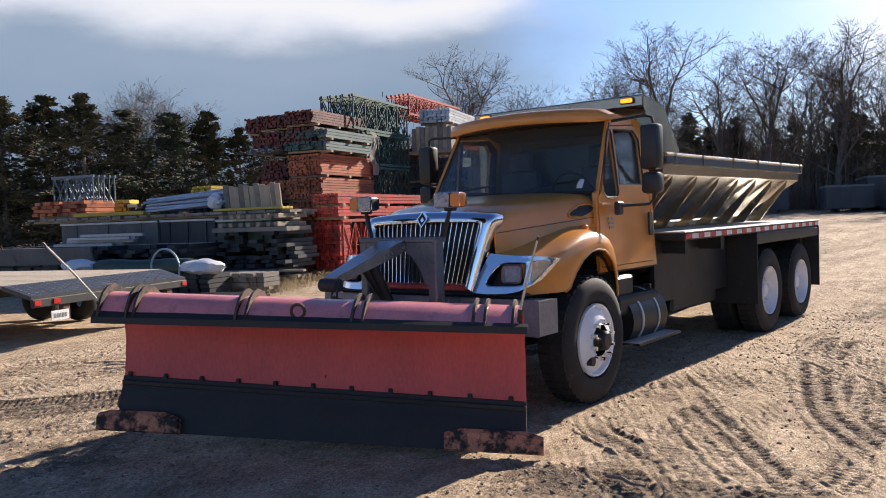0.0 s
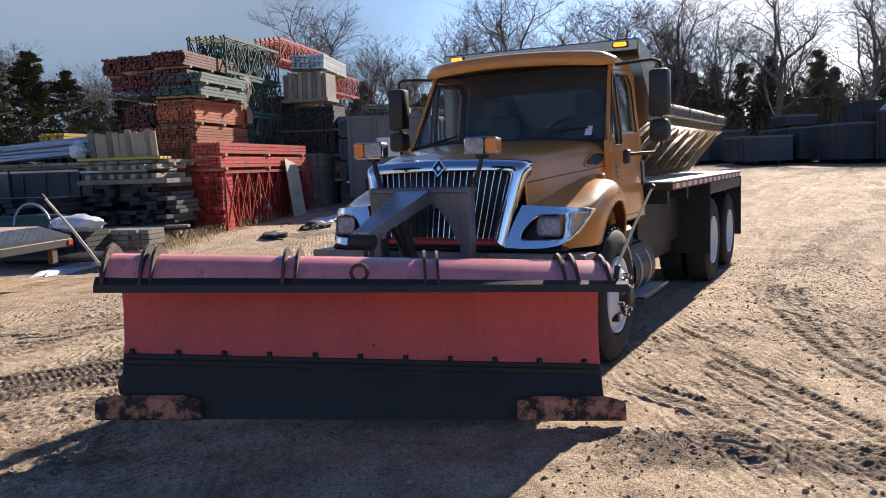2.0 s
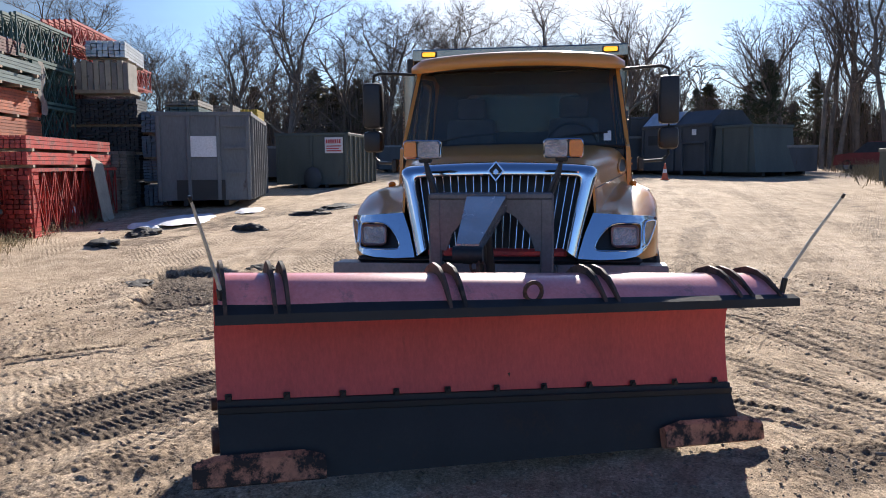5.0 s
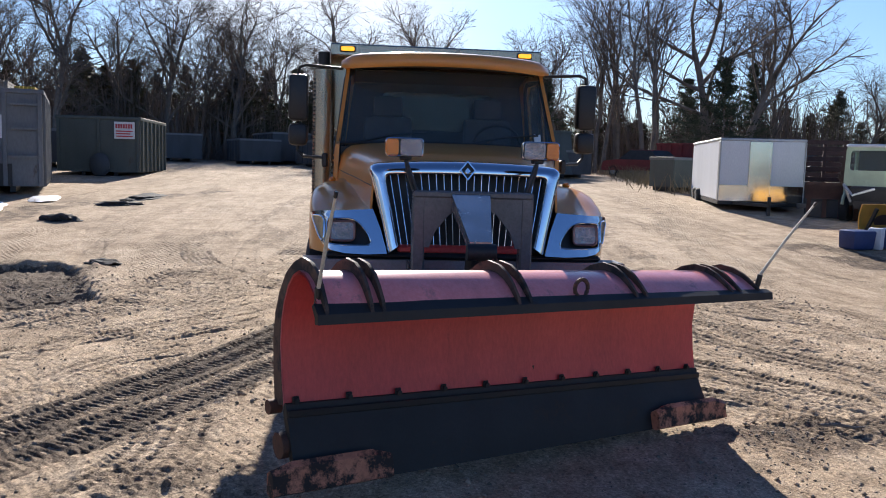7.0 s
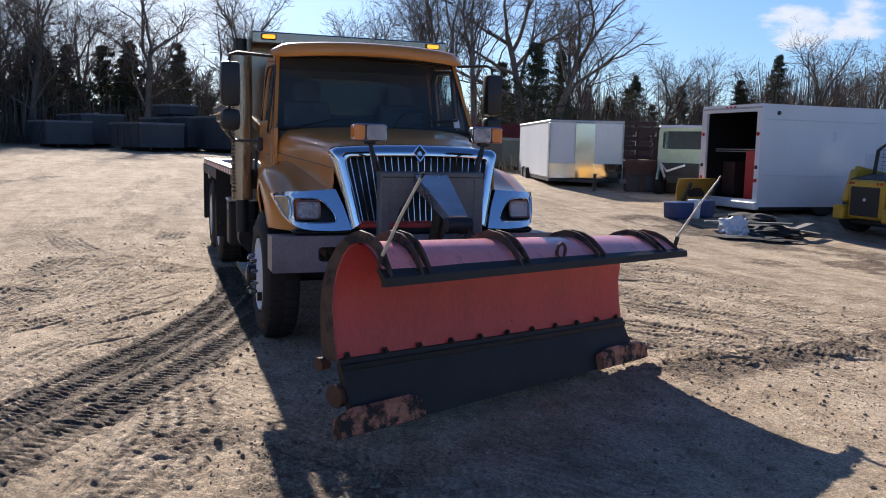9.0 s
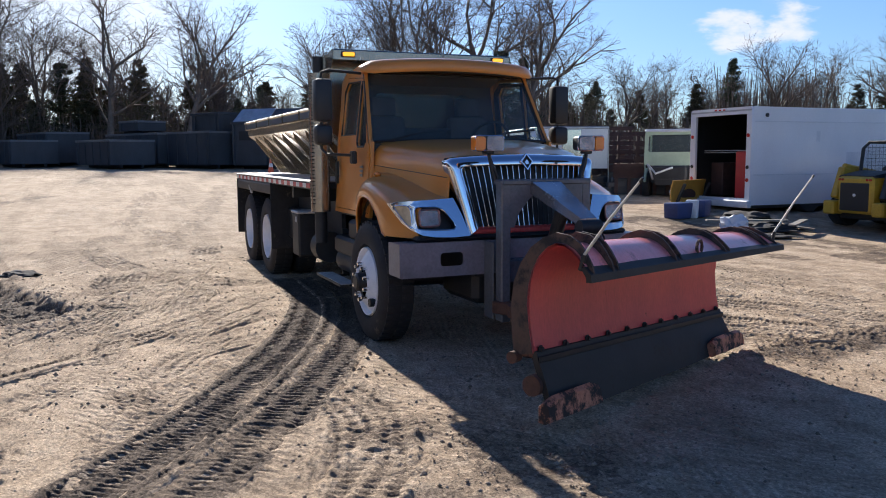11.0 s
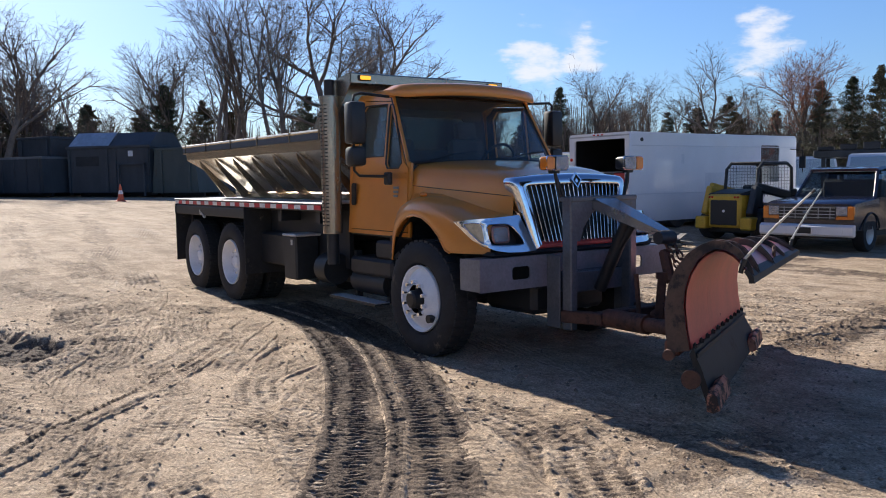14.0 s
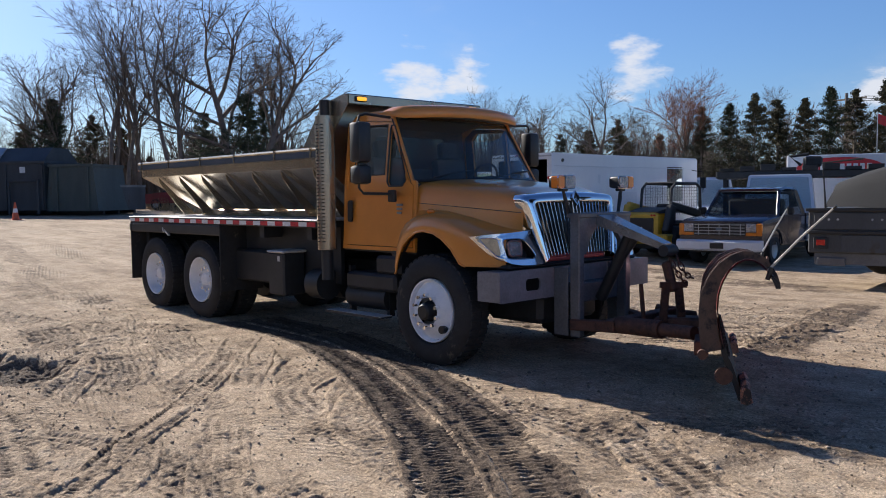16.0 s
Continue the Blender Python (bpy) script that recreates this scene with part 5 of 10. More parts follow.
    lens([(0.64, 1.01), (0.985, 1.01), (0.985, 1.22), (0.64, 1.22)], -0.085, 0.006, "housing", M["blackplastic"], bz)
    bm = B()
    for (a0, b0), (a1, b1) in zip(main, main[1:] + main[:1]):
        q = [(lamp_x(a, b) + d, s * a, b) for a, b, d in ((a0, b0, 0.0), (a1, b1, 0.0), (a1, b1, -0.08), (a0, b0, -0.08))]
        bm.faces.new([bm.verts.new(v) for v in q])
    part("housing_wall", bm, M["blackplastic"], bz)
    lens(turn, 0.002, 0.008, "turn_lamp", M["turnlens"], bz, "pale amber turn lamp")
    bm = B()
    plate(bm, rounded(0.785, 1.058, 0.945, 1.182, 0.028, 4), [], 0.03, lambda a, b, c: Vector((0.832 + c - 0.12 * (b - 1.12), s * a, b)))
    hl = part("headlamp", bm, M["reflector"], bz, "rectangular headlamp with rounded corners")
    bm = B()
    tube(bm, [(0.862 - 0.12 * (b - 1.12), s * a, b) for a, b in rounded(0.780, 1.053, 0.950, 1.187, 0.03, 4)], 0.009, 6, True)
    part("lamp_trim", bm, M["lamptrim"], hl)

# grille: rounded chrome surround, dark opening and bright upright bars
def grille_x(y, z):
    return lerp([(0.97, 0.935), (1.2, 0.895), (1.45, 0.845), (1.53, 0.828), (1.63, 0.795)], z) + 0.03 * (1 - (y / 0.7) ** 2)


half_in = [(0.475, 1.03), (0.50, 1.15), (0.53, 1.30), (0.556, 1.42), (0.566, 1.485), (0.552, 1.510), (0.50, 1.518), (0.28, 1.525), (0.0, 1.528)]
half_out = [(0.555, 0.972), (0.585, 1.12), (0.625, 1.30), (0.660, 1.45), (0.682, 1.545), (0.662, 1.583), (0.60, 1.600), (0.32, 1.617), (0.0, 1.624)]
inner = [flow(half_in, k / 3) for k in range(25)]
outer = [flow(half_out, k / 3) for k in range(25)]
inner = [(-a, b) for a, b in inner] + inner[-2::-1]
outer = [(-a, b) for a, b in outer] + outer[-2::-1]
bm = B()
rows = []
for (ya, za), (yb, zb) in zip(inner, outer):
    row = []
    for f, dx in ((0.0, -0.10), (0.0, -0.014), (0.05, 0.004), (0.14, 0.010), (0.45, 0.010), (0.70, 0.004), (0.86, -0.008), (0.95, -0.028), (1.0, -0.065), (1.0, -0.14)):
        y, z = ya + (yb - ya) * f, za + (zb - za) * f
        row.append((grille_x(y, z) + dx, y, z))
    rows.append(row)
sheet(bm, rows, 0.0)
gr = part("grille_surround", bm, M["chrome"], truck, "chrome grille surround reflecting the blue sky", 70)
for k in range(21):
    v = -1 + 2 * k / 20
    bm = B()
    p = Vector((grille_x(0.46 * v, 1.03) - 0.042, 0.455 * v, 1.03))
    q = Vector((grille_x(0.54 * v, 1.52) - 0.042, 0.540 * v, 1.522))
    beam(bm, p, q, 0.007, 0.024, 0.002, (1, 0, 0))
    part("grille_bar", bm, M["chrome"], gr)
bm = B()
plate(bm, [(-0.48, 1.02), (0.48, 1.02), (0.57, 1.53), (-0.57, 1.53)], [], 0.01, lambda a, b, c: Vector((grille_x(a, b) - 0.15 - c, a, b)))
part("radiator_screen", bm, M["blackplastic"], gr)
bm = B()
plate(bm, [(-0.058, 1.562), (0, 1.630), (0.058, 1.562), (0, 1.490)], [[(-0.046, 1.562), (0, 1.616), (0.046, 1.562), (0, 1.504)]], 0.018, lambda a, b, c: Vector((0.862 + c - 0.22 * (b - 1.55), a, b)))
plate(bm, [(-0.020, 1.555), (0, 1.578), (0.020, 1.555), (0, 1.535)], [], 0.014, lambda a, b, c: Vector((0.862 + c - 0.22 * (b - 1.55), a, b)))
em = part("emblem", bm, M["chrome"], gr, "chrome diamond shaped emblem")
bm = B()
plate(bm, [(-0.050, 1.562), (0, 1.622), (0.050, 1.562), (0, 1.498)], [], 0.006, lambda a, b, c: Vector((0.856 + c - 0.22 * (b - 1.55), a, b)))
part("emblem_backing", bm, M["blackplastic"], em)
bm = B()
span(bm, (0.80, -0.48, 0.965), (0.87, 0.48, 1.03), 0.02)
part("lower_valance", bm, M["plowred"], truck, "red painted lower valance")

# mirrors on black tubular arms
for s in (1, -1):
    bm = B()
    tube(bm, [(-0.80, s * 0.90, 2.40), (-0.80, s * 1.22, 2.42), (-0.82, s * 1.28, 2.40), (-0.83, s * 1.29, 2.34)], 0.014, 8)
    tube(bm, [(-0.83, s * 1.29, 2.34), (-0.83, s * 1.29, 1.68), (-0.82, s * 1.24, 1.63), (-0.60, s * 1.05, 1.62)], 0.014, 8)
    span(bm, (-0.66, s * 1.02, 1.54), (-0.56, s * 1.07, 1.66), 0.012)
    ar = part("mirror_arm", bm, M["blackplastic"], truck)
    bm = B()
    box(bm, (-0.80, s * 1.285, 2.135), (0.16, 0.165, 0.40), 0.03, None, 2)
    mr = part("mirror", bm, M["blackplastic"], ar, "tall black door mirror")
    bm = B()
    box(bm, (-0.80, s * 1.285, 1.815), (0.17, 0.165, 0.19), 0.04, None, 2)
    part("wide_angle_mirror", bm, M["blackplastic"], ar)
    for z, h in ((2.135, 0.36), (1.815, 0.15)):
        bm = B()
        span(bm, (-0.892, s * 1.22, z - h / 2), (-0.888, s * 1.35, z + h / 2))
        part("mirror_glass", bm, M["chrome"], ar)

# steps, tanks and boxes under the cab
for s in (1, -1):
    bm = B()
    for x0, x1, z, w in ((-1.62, -0.70, 0.36, 0.2),):
        for k in range(2):
            span(bm, (x0, s * (1.00 + 0.1 * k), z), (x1, s * (1.07 + 0.1 * k), z + 0.022))
    for x in (-1.5, -0.85):
        span(bm, (x - 0.02, s * 0.85, 0.36), (x + 0.02, s * 0.92, 0.85))
        span(bm, (x - 0.02, s * 0.85, 0.35), (x + 0.02, s * 1.1, 0.37))
    st = part("step", bm, M["black"], truck)
    bm = B()
    for k in range(14):
        x = -1.60 + k * 0.067
        span(bm, (x, s * 1.005, 0.381), (x + 0.04, s * 1.165, 0.388))
    part("step_tread", bm, M["alu"], st)
    bm = B()
    span(bm, (-1.45, s * 0.72, 0.62), (-0.62, s * 1.02, 0.80), 0.03)
    span(bm, (-0.95, s * 0.70, 0.80), (-0.60, s * 1.01, 0.99), 0.03)
    part("upper_step", bm, M["black"], truck)
    bm = B()
    tr = [(-0.58, s * 0.99, 0.84), (-0.62, s * 0.99, 1.04)]
    span(bm, (-0.72, s * 0.70, 0.80), (-0.58, s * 0.98, 1.06), 0.02)
    part("cab_mount", bm, M["black"], truck)
# fuel tank on the left
bm = B()
cyl(bm, (-1.55, 0.80, 0.56), (-0.80, 0.80, 0.56), 0.27, n=28)
ft = part("fuel_tank", bm, M["blackplastic"], truck, "black cylindrical fuel tank")
for x in (-1.35, -1.0):
    bm = B()
    lathe(bm, [(0.271, -0.018), (0.278, -0.018), (0.278, 0.018), (0.271, 0.018)], (x, 0.80, 0.56), "x", 28)
    part("tank_strap", bm, M["alu"], ft)
# air tanks on the right
for z in (0.53,):
    bm = B()
    cyl(bm, (-1.50, -0.86, z), (-0.84, -0.86, z), 0.13, n=20)
    part("air_tank", bm, M["black"], truck)
bm = B()
box(bm, (-2.60, -1.02, 0.71), (0.33, 0.30, 0.50), 0.02)
tb = part("tool_box", bm, M["black"], truck, "black steel box with silver lid")
bm = B()
span(bm, (-2.78, -1.18, 0.955), (-2.42, -0.85, 0.985), 0.01)
part("lid", bm, M["alu"], tb)
bm = B()
span(bm, (-2.545, -1.18, 0.86), (-2.50, -1.172, 0.92))
part("latch", bm, M["alu"], tb)
bm = B()
cyl(bm, (-2.1, -0.95, 0.62), (-1.85, -0.95, 0.62), 0.17, n=20)
part("air_dryer", bm, M["black"], truck)

# exhaust stack with its punched heat shield, behind the right door
bm = B()
cyl(bm, (-1.66, -1.10, 0.70), (-1.66, -1.10, 2.45), 0.065, n=18)
cyl(bm, (-1.66, -1.10, 2.43), (-1.66, -1.10, 2.64), 0.055, 0.058, 18)
ex = part("exhaust_stack", bm, M["black"], truck, "black exhaust stack")
bm = B()
rings = []
for z in (1.03, 2.47):
    rings.append([(-1.66 + 0.105 * math.cos(a), -1.10 + 0.105 * math.sin(a), z) for a in [k * math.tau / 24 for k in range(24)]])
ringloft(bm, rings, caps=False)
part("heat_shield", bm, M["stainless"], ex, "bright metal heat shield")
for k in range(34):
    z = 1.12 + k * 0.038
    for a in (4.15, 4.75, 5.35):
        bm = B()
        c = Vector((-1.66 + 0.106 * math.cos(a), -1.10 + 0.106 * math.sin(a), z))
        box(bm, c, (0.004, 0.034, 0.012), 0, Matrix.Rotation(a, 4, "Z"))
        part("slot", bm, M["blackplastic"], ex)

# flat deck with lit edge and red and white tape
bm = B()
span(bm, (-6.62, -1.19, 1.26), (-1.72, 1.19, 1.335), 0.008)
deck = part("deck", bm, M["black"], truck, "flat truck deck")
bm = B()
span(bm, (-6.63, -1.205, 1.336), (-1.70, 1.205, 1.352), 0.004)
part("deck_top", bm, M["alu"], deck, "dusty aluminium deck plate")
for s in (1, -1):
    n = 30
    for k in range(n):
        bm = B()
        x0 = -6.60 + k * 4.86 / n
        span(bm, (x0, s * 1.192, 1.275), (x0 + 4.86 / n, s * 1.1975, 1.325))
        part("reflective_tape", bm, M["tape_red"] if k % 2 else M["tape_white"], deck)
    # flaps and skirts
    for x in (-6.57, -3.85):
        bm = B()
        box(bm, (x, s * 0.90, 0.84), (0.02, 0.62, 0.86), 0.005)
        part("mud_flap", bm, M["rubber"], truck, "black rubber mud flap")
    bm = B()
    box(bm, (-5.25, s * 1.06, 1.19), (2.8, 0.28, 0.14), 0.02)
    part("wheel_guard", bm, M["black"], truck)
    bm = B()
    span(bm, (-3.80, s * 0.80, 0.62), (-1.75, s * 0.85, 1.26))
    part("side_panel", bm, M["black"], truck)
bm = B()
beam(bm, (-5.45, -1.185, 1.16), (-5.3, -1.2, 1.10), 0.03, 0.03)
beam(bm, (-5.5, -1.19, 1.20), (-5.47, -1.19, 1.13), 0.03, 0.03)
part("latch_hook", bm, M["alu"], truck)
for x in (-6.3, -5.2, -4.3, -3.0, -2.0):
    bm = B()
    span(bm, (x - 0.05, -1.1, 1.12), (x + 0.05, 1.1, 1.26))
    part("cross_member", bm, M["black"], truck)
bm = B()
span(bm, (-6.5, -1.0, 0.65), (-6.4, 1.0, 1.2))
part("rear_panel", bm, M["black"], truck)

# plow hitch on the front of the frame
for s in (1, -1):
    bm = B()
    box(bm, (1.16, s * 0.362, 0.86), (0.11, 0.085, 1.12), 0.012)
    part("hitch_upright", bm, M["greysteel"], truck, "grey steel plow hitch upright")
    bm = B()
    box(bm, (1.02, s * 0.415, 0.62), (0.16, 0.014, 0.62), 0.004)
    part("hitch_gusset", bm, M["greysteel"], truck)
bm = B()
arch_pts = [(-0.34, 1.05), (-0.34, 1.41), (0.34, 1.41), (0.34, 1.05), (0.29, 1.05), (0.25, 1.16), (0.16, 1.27), (0.06, 1.33), (-0.06, 1.33), (-0.16, 1.27), (-0.25, 1.16), (-0.29, 1.05)]
plate(bm, arch_pts, [], 0.05, lambda a, b, c: Vector((1.16 + c, a, b)))
span(bm, (1.06, -0.40, 1.38), (1.225, 0.40, 1.425), 0.01)
span(bm, (0.96, -0.33, 0.60), (1.12, 0.33, 0.78), 0.01)
part("hitch_frame", bm, M["greysteel"], truck, "grey steel arched hitch frame")
bm = B()
a0, a1 = Vector((1.20, -0.02, 1.40)), Vector((1.90, -0.05, 1.15))
rings = []
for p, w, h in ((a0, 0.13, 0.085), (a0.lerp(a1, 0.5), 0.098, 0.07), (a1, 0.065, 0.05)):
    rings.append([p + Vector((0, -w, h * 0.2)), p + Vector((0, w, h * 0.2)), p + Vector((0, w, -h)), p + Vector((0, -w, -h))])
ringloft(bm, rings)
part("lift_arm", bm, M["wornsteel"], truck, "grey steel plow lift arm rubbed bright on top")
bm = B()
cyl(bm, (1.90, -0.13, 1.10), (1.90, 0.04, 1.10), 0.05, n=14)
span(bm, (1.82, -0.09, 1.05), (1.94, 0.0, 1.14), 0.02)
part("arm_hook", bm, M["black"], truck)
bm = B()
cyl(bm, (1.16, 0, 0.62), (1.52, -0.02, 1.27), 0.055, n=14)
cyl(bm, (1.3, -0.01, 0.87), (1.6, -0.03, 1.25), 0.03, n=12)
part("lift_cylinder", bm, M["black"], truck)
# plow lamps on posts
for s in (1, -1):
    bm = B()
    tube(bm, [(1.08, s * 0.38, 1.40), (1.08, s * 0.43, 1.54), (1.07, s * 0.45, 1.65)], 0.015, 8)
    beam(bm, (1.10, s * 0.36, 1.40), (1.07, s * 0.44, 1.61), 0.03, 0.012)
    span(bm, (1.03, s * 0.41, 1.62), (1.10, s * 0.49, 1.65), 0.008)
    bracket = part("lamp_bracket", bm, M["black"], truck)
    bm = B()
    rings = []
    for x, k in ((0.985, 0.55), (1.0, 0.80), (1.04, 0.96), (1.118, 1.0)):
        rings.append([(x, s * (0.46 + a * k), 1.705 + b * k) for a, b in rounded(-0.125, -0.06, 0.125, 0.06, 0.022, 4)])
    ringloft(bm, rings)
    pl = part("plow_lamp", bm, M["blackplastic"], truck, "auxiliary plow headlamp with amber outer lens")
    bm = B()
    plate(bm, rounded(0.345, 1.653, 0.488, 1.757, 0.02, 4), [], 0.018, lambda a, b, c: Vector((1.114 + c, s * a, b)))
    part("lamp_lens", bm, M["reflector"], pl)
    bm = B()
    rings = []
    for x, k, o in ((1.05, 1.0, 0.004), (1.115, 1.0, 0.002), (1.130, 0.90, 0.0)):
        rings.append([(x, s * (0.538 + a * k + o), 1.705 + b * k) for a, b in rounded(-0.043, -0.054, 0.047, 0.054, 0.016, 4)])
    ringloft(bm, rings)
    part("amber_lens", bm, M["amber"], pl, "amber turn lens of the plow lamp", 50)
    bm = B()
    tube(bm, [(1.119, s * (0.46 + a), 1.705 + b) for a, b in rounded(-0.122, -0.058, 0.122, 0.058, 0.022, 4)], 0.006, 6, True)
    part("lamp_rim", bm, M["chrome"], pl)


# ---- the salt spreader on the deck ----
spreader = thing("salt_spreader", "stainless steel V-box salt spreader with ribbed sloping sides", "spreader", at=pose(0, -0.06, 0))
bm = B()
ZT, ZB, YT, YB = 1.93, 1.44, 0.975, 0.38
XF, XR, XRB = -1.80, -6.56, -5.85
# hopper shell: upright rim, sloping sides and ends
for s in (1, -1):
    sheet(bm, [[(XF, s * YB, ZB), (XRB, s * YB, ZB)], [(XF, s * YT, ZT), (XR, s * YT, ZT)], [(XF, s * (YT + 0.01), 2.06), (XR, s * (YT + 0.01), 2.06)]], 0.008)
sheet(bm, [[(XRB, -YB, ZB), (XRB, YB, ZB)], [(XR, -YT, ZT), (XR, YT, ZT)], [(XR, -YT, 2.06), (XR, YT, 2.06)]], 0.008)
sheet(bm, [[(XF, -YB, ZB), (XF, YB, ZB)], [(XF, -YT, ZT), (XF, YT, ZT)], [(XF, -YT, 2.06), (XF, YT, 2.06)]], 0.008)
part("hopper", bm, M["stainless"], spreader, "tarnished stainless steel hopper")
bm = B()
span(bm, (XRB, -YB, 1.352), (XF, YB, ZB), 0.01)
part("conveyor_trough", bm, M["stainless"], spreader)
for s in (1, -1):
    bm = B()
    span(bm, (XR - 0.02, s * (YT + 0.005), 2.04), (XF, s * (YT + 0.05), 2.115), 0.006)
    part("rail_band", bm, M["blueband"], spreader, "dark blue band under the rail")
    bm = B()
    tube(bm, [(XR - 0.02, s * (YT + 0.035), 2.13), (XF, s * (YT + 0.035), 2.13)], 0.022, 8)
    part("top_rail", bm, M["stainless"], spreader)
    bm = B()
    span(bm, (XR - 0.02, s * (YT + 0.012), 2.025), (XF, s * (YT + 0.055), 2.04))
    part("lower_trim", bm, M["stainless"], spreader)
    for x in (-6.45, -5.55, -4.6, -3.7, -2.75, -2.0):
        bm = B()
        span(bm, (x - 0.012, s * (YT + 0.045), 2.03), (x + 0.012, s * (YT + 0.062), 2.15))
        part("rail_strap", bm, M["stainless"], spreader)
    # triangular gussets down the sloping side
    for k in range(7):
        x = XF - 0.25 - k * 0.66
        bm = B()
        pts = [(YT + 0.0, ZT - 0.01), (YB + 0.02, 1.36), (YB + 0.20, 1.36), (YT - 0.02, ZT - 0.10)]
        plate(bm, pts, [], 0.012, lambda a, b, c, x=x, s=s: Vector((x + c, s * a, b)))
        part("gusset", bm, M["stainless"], spreader)
# inverted V grate bars over the hopper
for k in range(9):
    bm = B()
    x = XF - 0.4 - k * 0.52
    tube(bm, [(x, -YT, 2.10), (x, 0, 2.20), (x, YT, 2.10)], 0.012, 6)
    part("grate_bar", bm, M["rust"], spreader)
bm = B()
tube(bm, [(XF, 0, 2.20), (XR, 0, 2.20)], 0.016, 6)
part("grate_ridge", bm, M["rust"], spreader)
# cab shield over the cab
bm = B()
YS, XS = 1.0, -1.32
sheet(bm, [[(XF, -YS, 2.62), (XF, YS, 2.62)], [(XS - 0.02, -YS, 2.69), (XS - 0.02, YS, 2.69)], [(XS, -YS, 2.675), (XS, YS, 2.675)], [(XS, -YS, 2.585), (XS, YS, 2.585)], [(XS - 0.06, -YS, 2.58), (XS - 0.06, YS, 2.58)]], 0.006)
sheet(bm, [[(XF, -YS, 2.06), (XF, YS, 2.06)], [(XF, -YS, 2.63), (XF, YS, 2.63)]], 0.006)
for s in (1, -1):
    plate(bm, [(XS, 2.685), (XS, 2.585), (XF, 2.10), (XF - 0.45, 2.08), (XF, 2.62)], [], 0.006, lambda a, b, c, s=s: Vector((a, s * (YS - c), b)))
shield = part("cab_shield", bm, M["stainless"], spreader, "metal cab shield above the cab roof")
for s in (1, -1):
    bm = B()
    box(bm, (XS + 0.008, s * 0.84, 2.638), (0.03, 0.15, 0.06), 0.02, None, 2)
    bl = part("beacon_housing", bm, M["blackplastic"], shield)
    bm = B()
    box(bm, (XS + 0.022, s * 0.84, 2.638), (0.03, 0.125, 0.042), 0.014, None, 2)
    part("beacon_lens", bm, M["amber_lit"], bl, "amber warning light")

# ---- the snow plow, hung in front at a slant ----
PLOW = pose(2.95, -1.12, 0, 0, 0, -61.0)
plow = thing("snow_plow", "red moldboard snow plow with black cutting edge and rusty shoes", "snow plow", at=PLOW)
LEN = 2.87
PROFILE = [(0.02, 0.0), (-0.005, 0.12), (-0.02, 0.27), (-0.012, 0.38), (0.012, 0.465), (0.055, 0.545), (0.105, 0.595), (0.155, 0.618), (0.205, 0.612), (0.25, 0.588), (0.285, 0.555), (0.328, 0.500)]
PROFILE_LEFT = [(0.02, 0.0), (-0.005, 0.14), (-0.02, 0.30), (-0.010, 0.42), (0.02, 0.515), (0.07, 0.59), (0.135, 0.64), (0.205, 0.660), (0.28, 0.655), (0.345, 0.635), (0.40, 0.605), (0.452, 0.575)]
LIP = (0.36, 0.46)
LIP_LEFT = (0.485, 0.56)


def plow_pt(u, n, z):
    """A point of the moldboard: u along it from the right end (0 to 1); it opens out towards the left end."""
    # how far up the curve this point lies, to blend the two end shapes
    pairs = list(zip(PROFILE + [LIP], PROFILE_LEFT + [LIP_LEFT]))
    best = min(pairs, key=lambda ab: (ab[0][0] - n) ** 2 + (ab[0][1] - z) ** 2)
    (rn, rz_), (ln, lz) = best
    return Vector((-LEN * u, n + u * (ln - rn), 0.51 - 0.185 * u + z + u * (lz - rz_)))


def mold_rows(off=0.0, pts=PROFILE):
    rows = []
    for i in range(25):
        u = i / 24
        row = []
        for j, (n, z) in enumerate(pts):
            a, b = pts[max(0, j - 1)], pts[min(len(pts) - 1, j + 1)]
            t = Vector((b[0] - a[0], b[1] - a[1]))
            t.normalize()
            dent = 0.004 * noise.noise((u * 5, z * 4, 3.0))
            row.append(plow_pt(u, n - t.y * off + dent, z + t.x * off))
        rows.append(row)
    return rows


bm = B()
sheet(bm, mold_rows(), 0.0)
mold = part("moldboard", bm, M["plowred"], plow, "red painted curved moldboard", 70)
# back and roll take the paler red that carries painted sunlight
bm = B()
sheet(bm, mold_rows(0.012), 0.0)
part("moldboard_back", bm, M["plowtop"], plow, "faded purplish red moldboard back with sun sheen in its colour", 70)
bm = B()
lip_rows = []
for u in (-0.006, 0.25, 0.5, 0.75, 1.02):
    a, b = plow_pt(u, *PROFILE[-1]), plow_pt(u, *LIP)
    lip_rows.append([a + Vector((0, -0.01, 0.0)), a + Vector((0, 0.004, 0.014)), b + Vector((0, 0.014, 0.014)), b + Vector((0, 0.02, -0.028)), b + Vector((0, -0.012, -0.03)), b + Vector((0, -0.014, -0.004))])
ringloft(bm, lip_rows)
part("top_lip", bm, M["plowblack"], plow, "black rubber deflector lip")
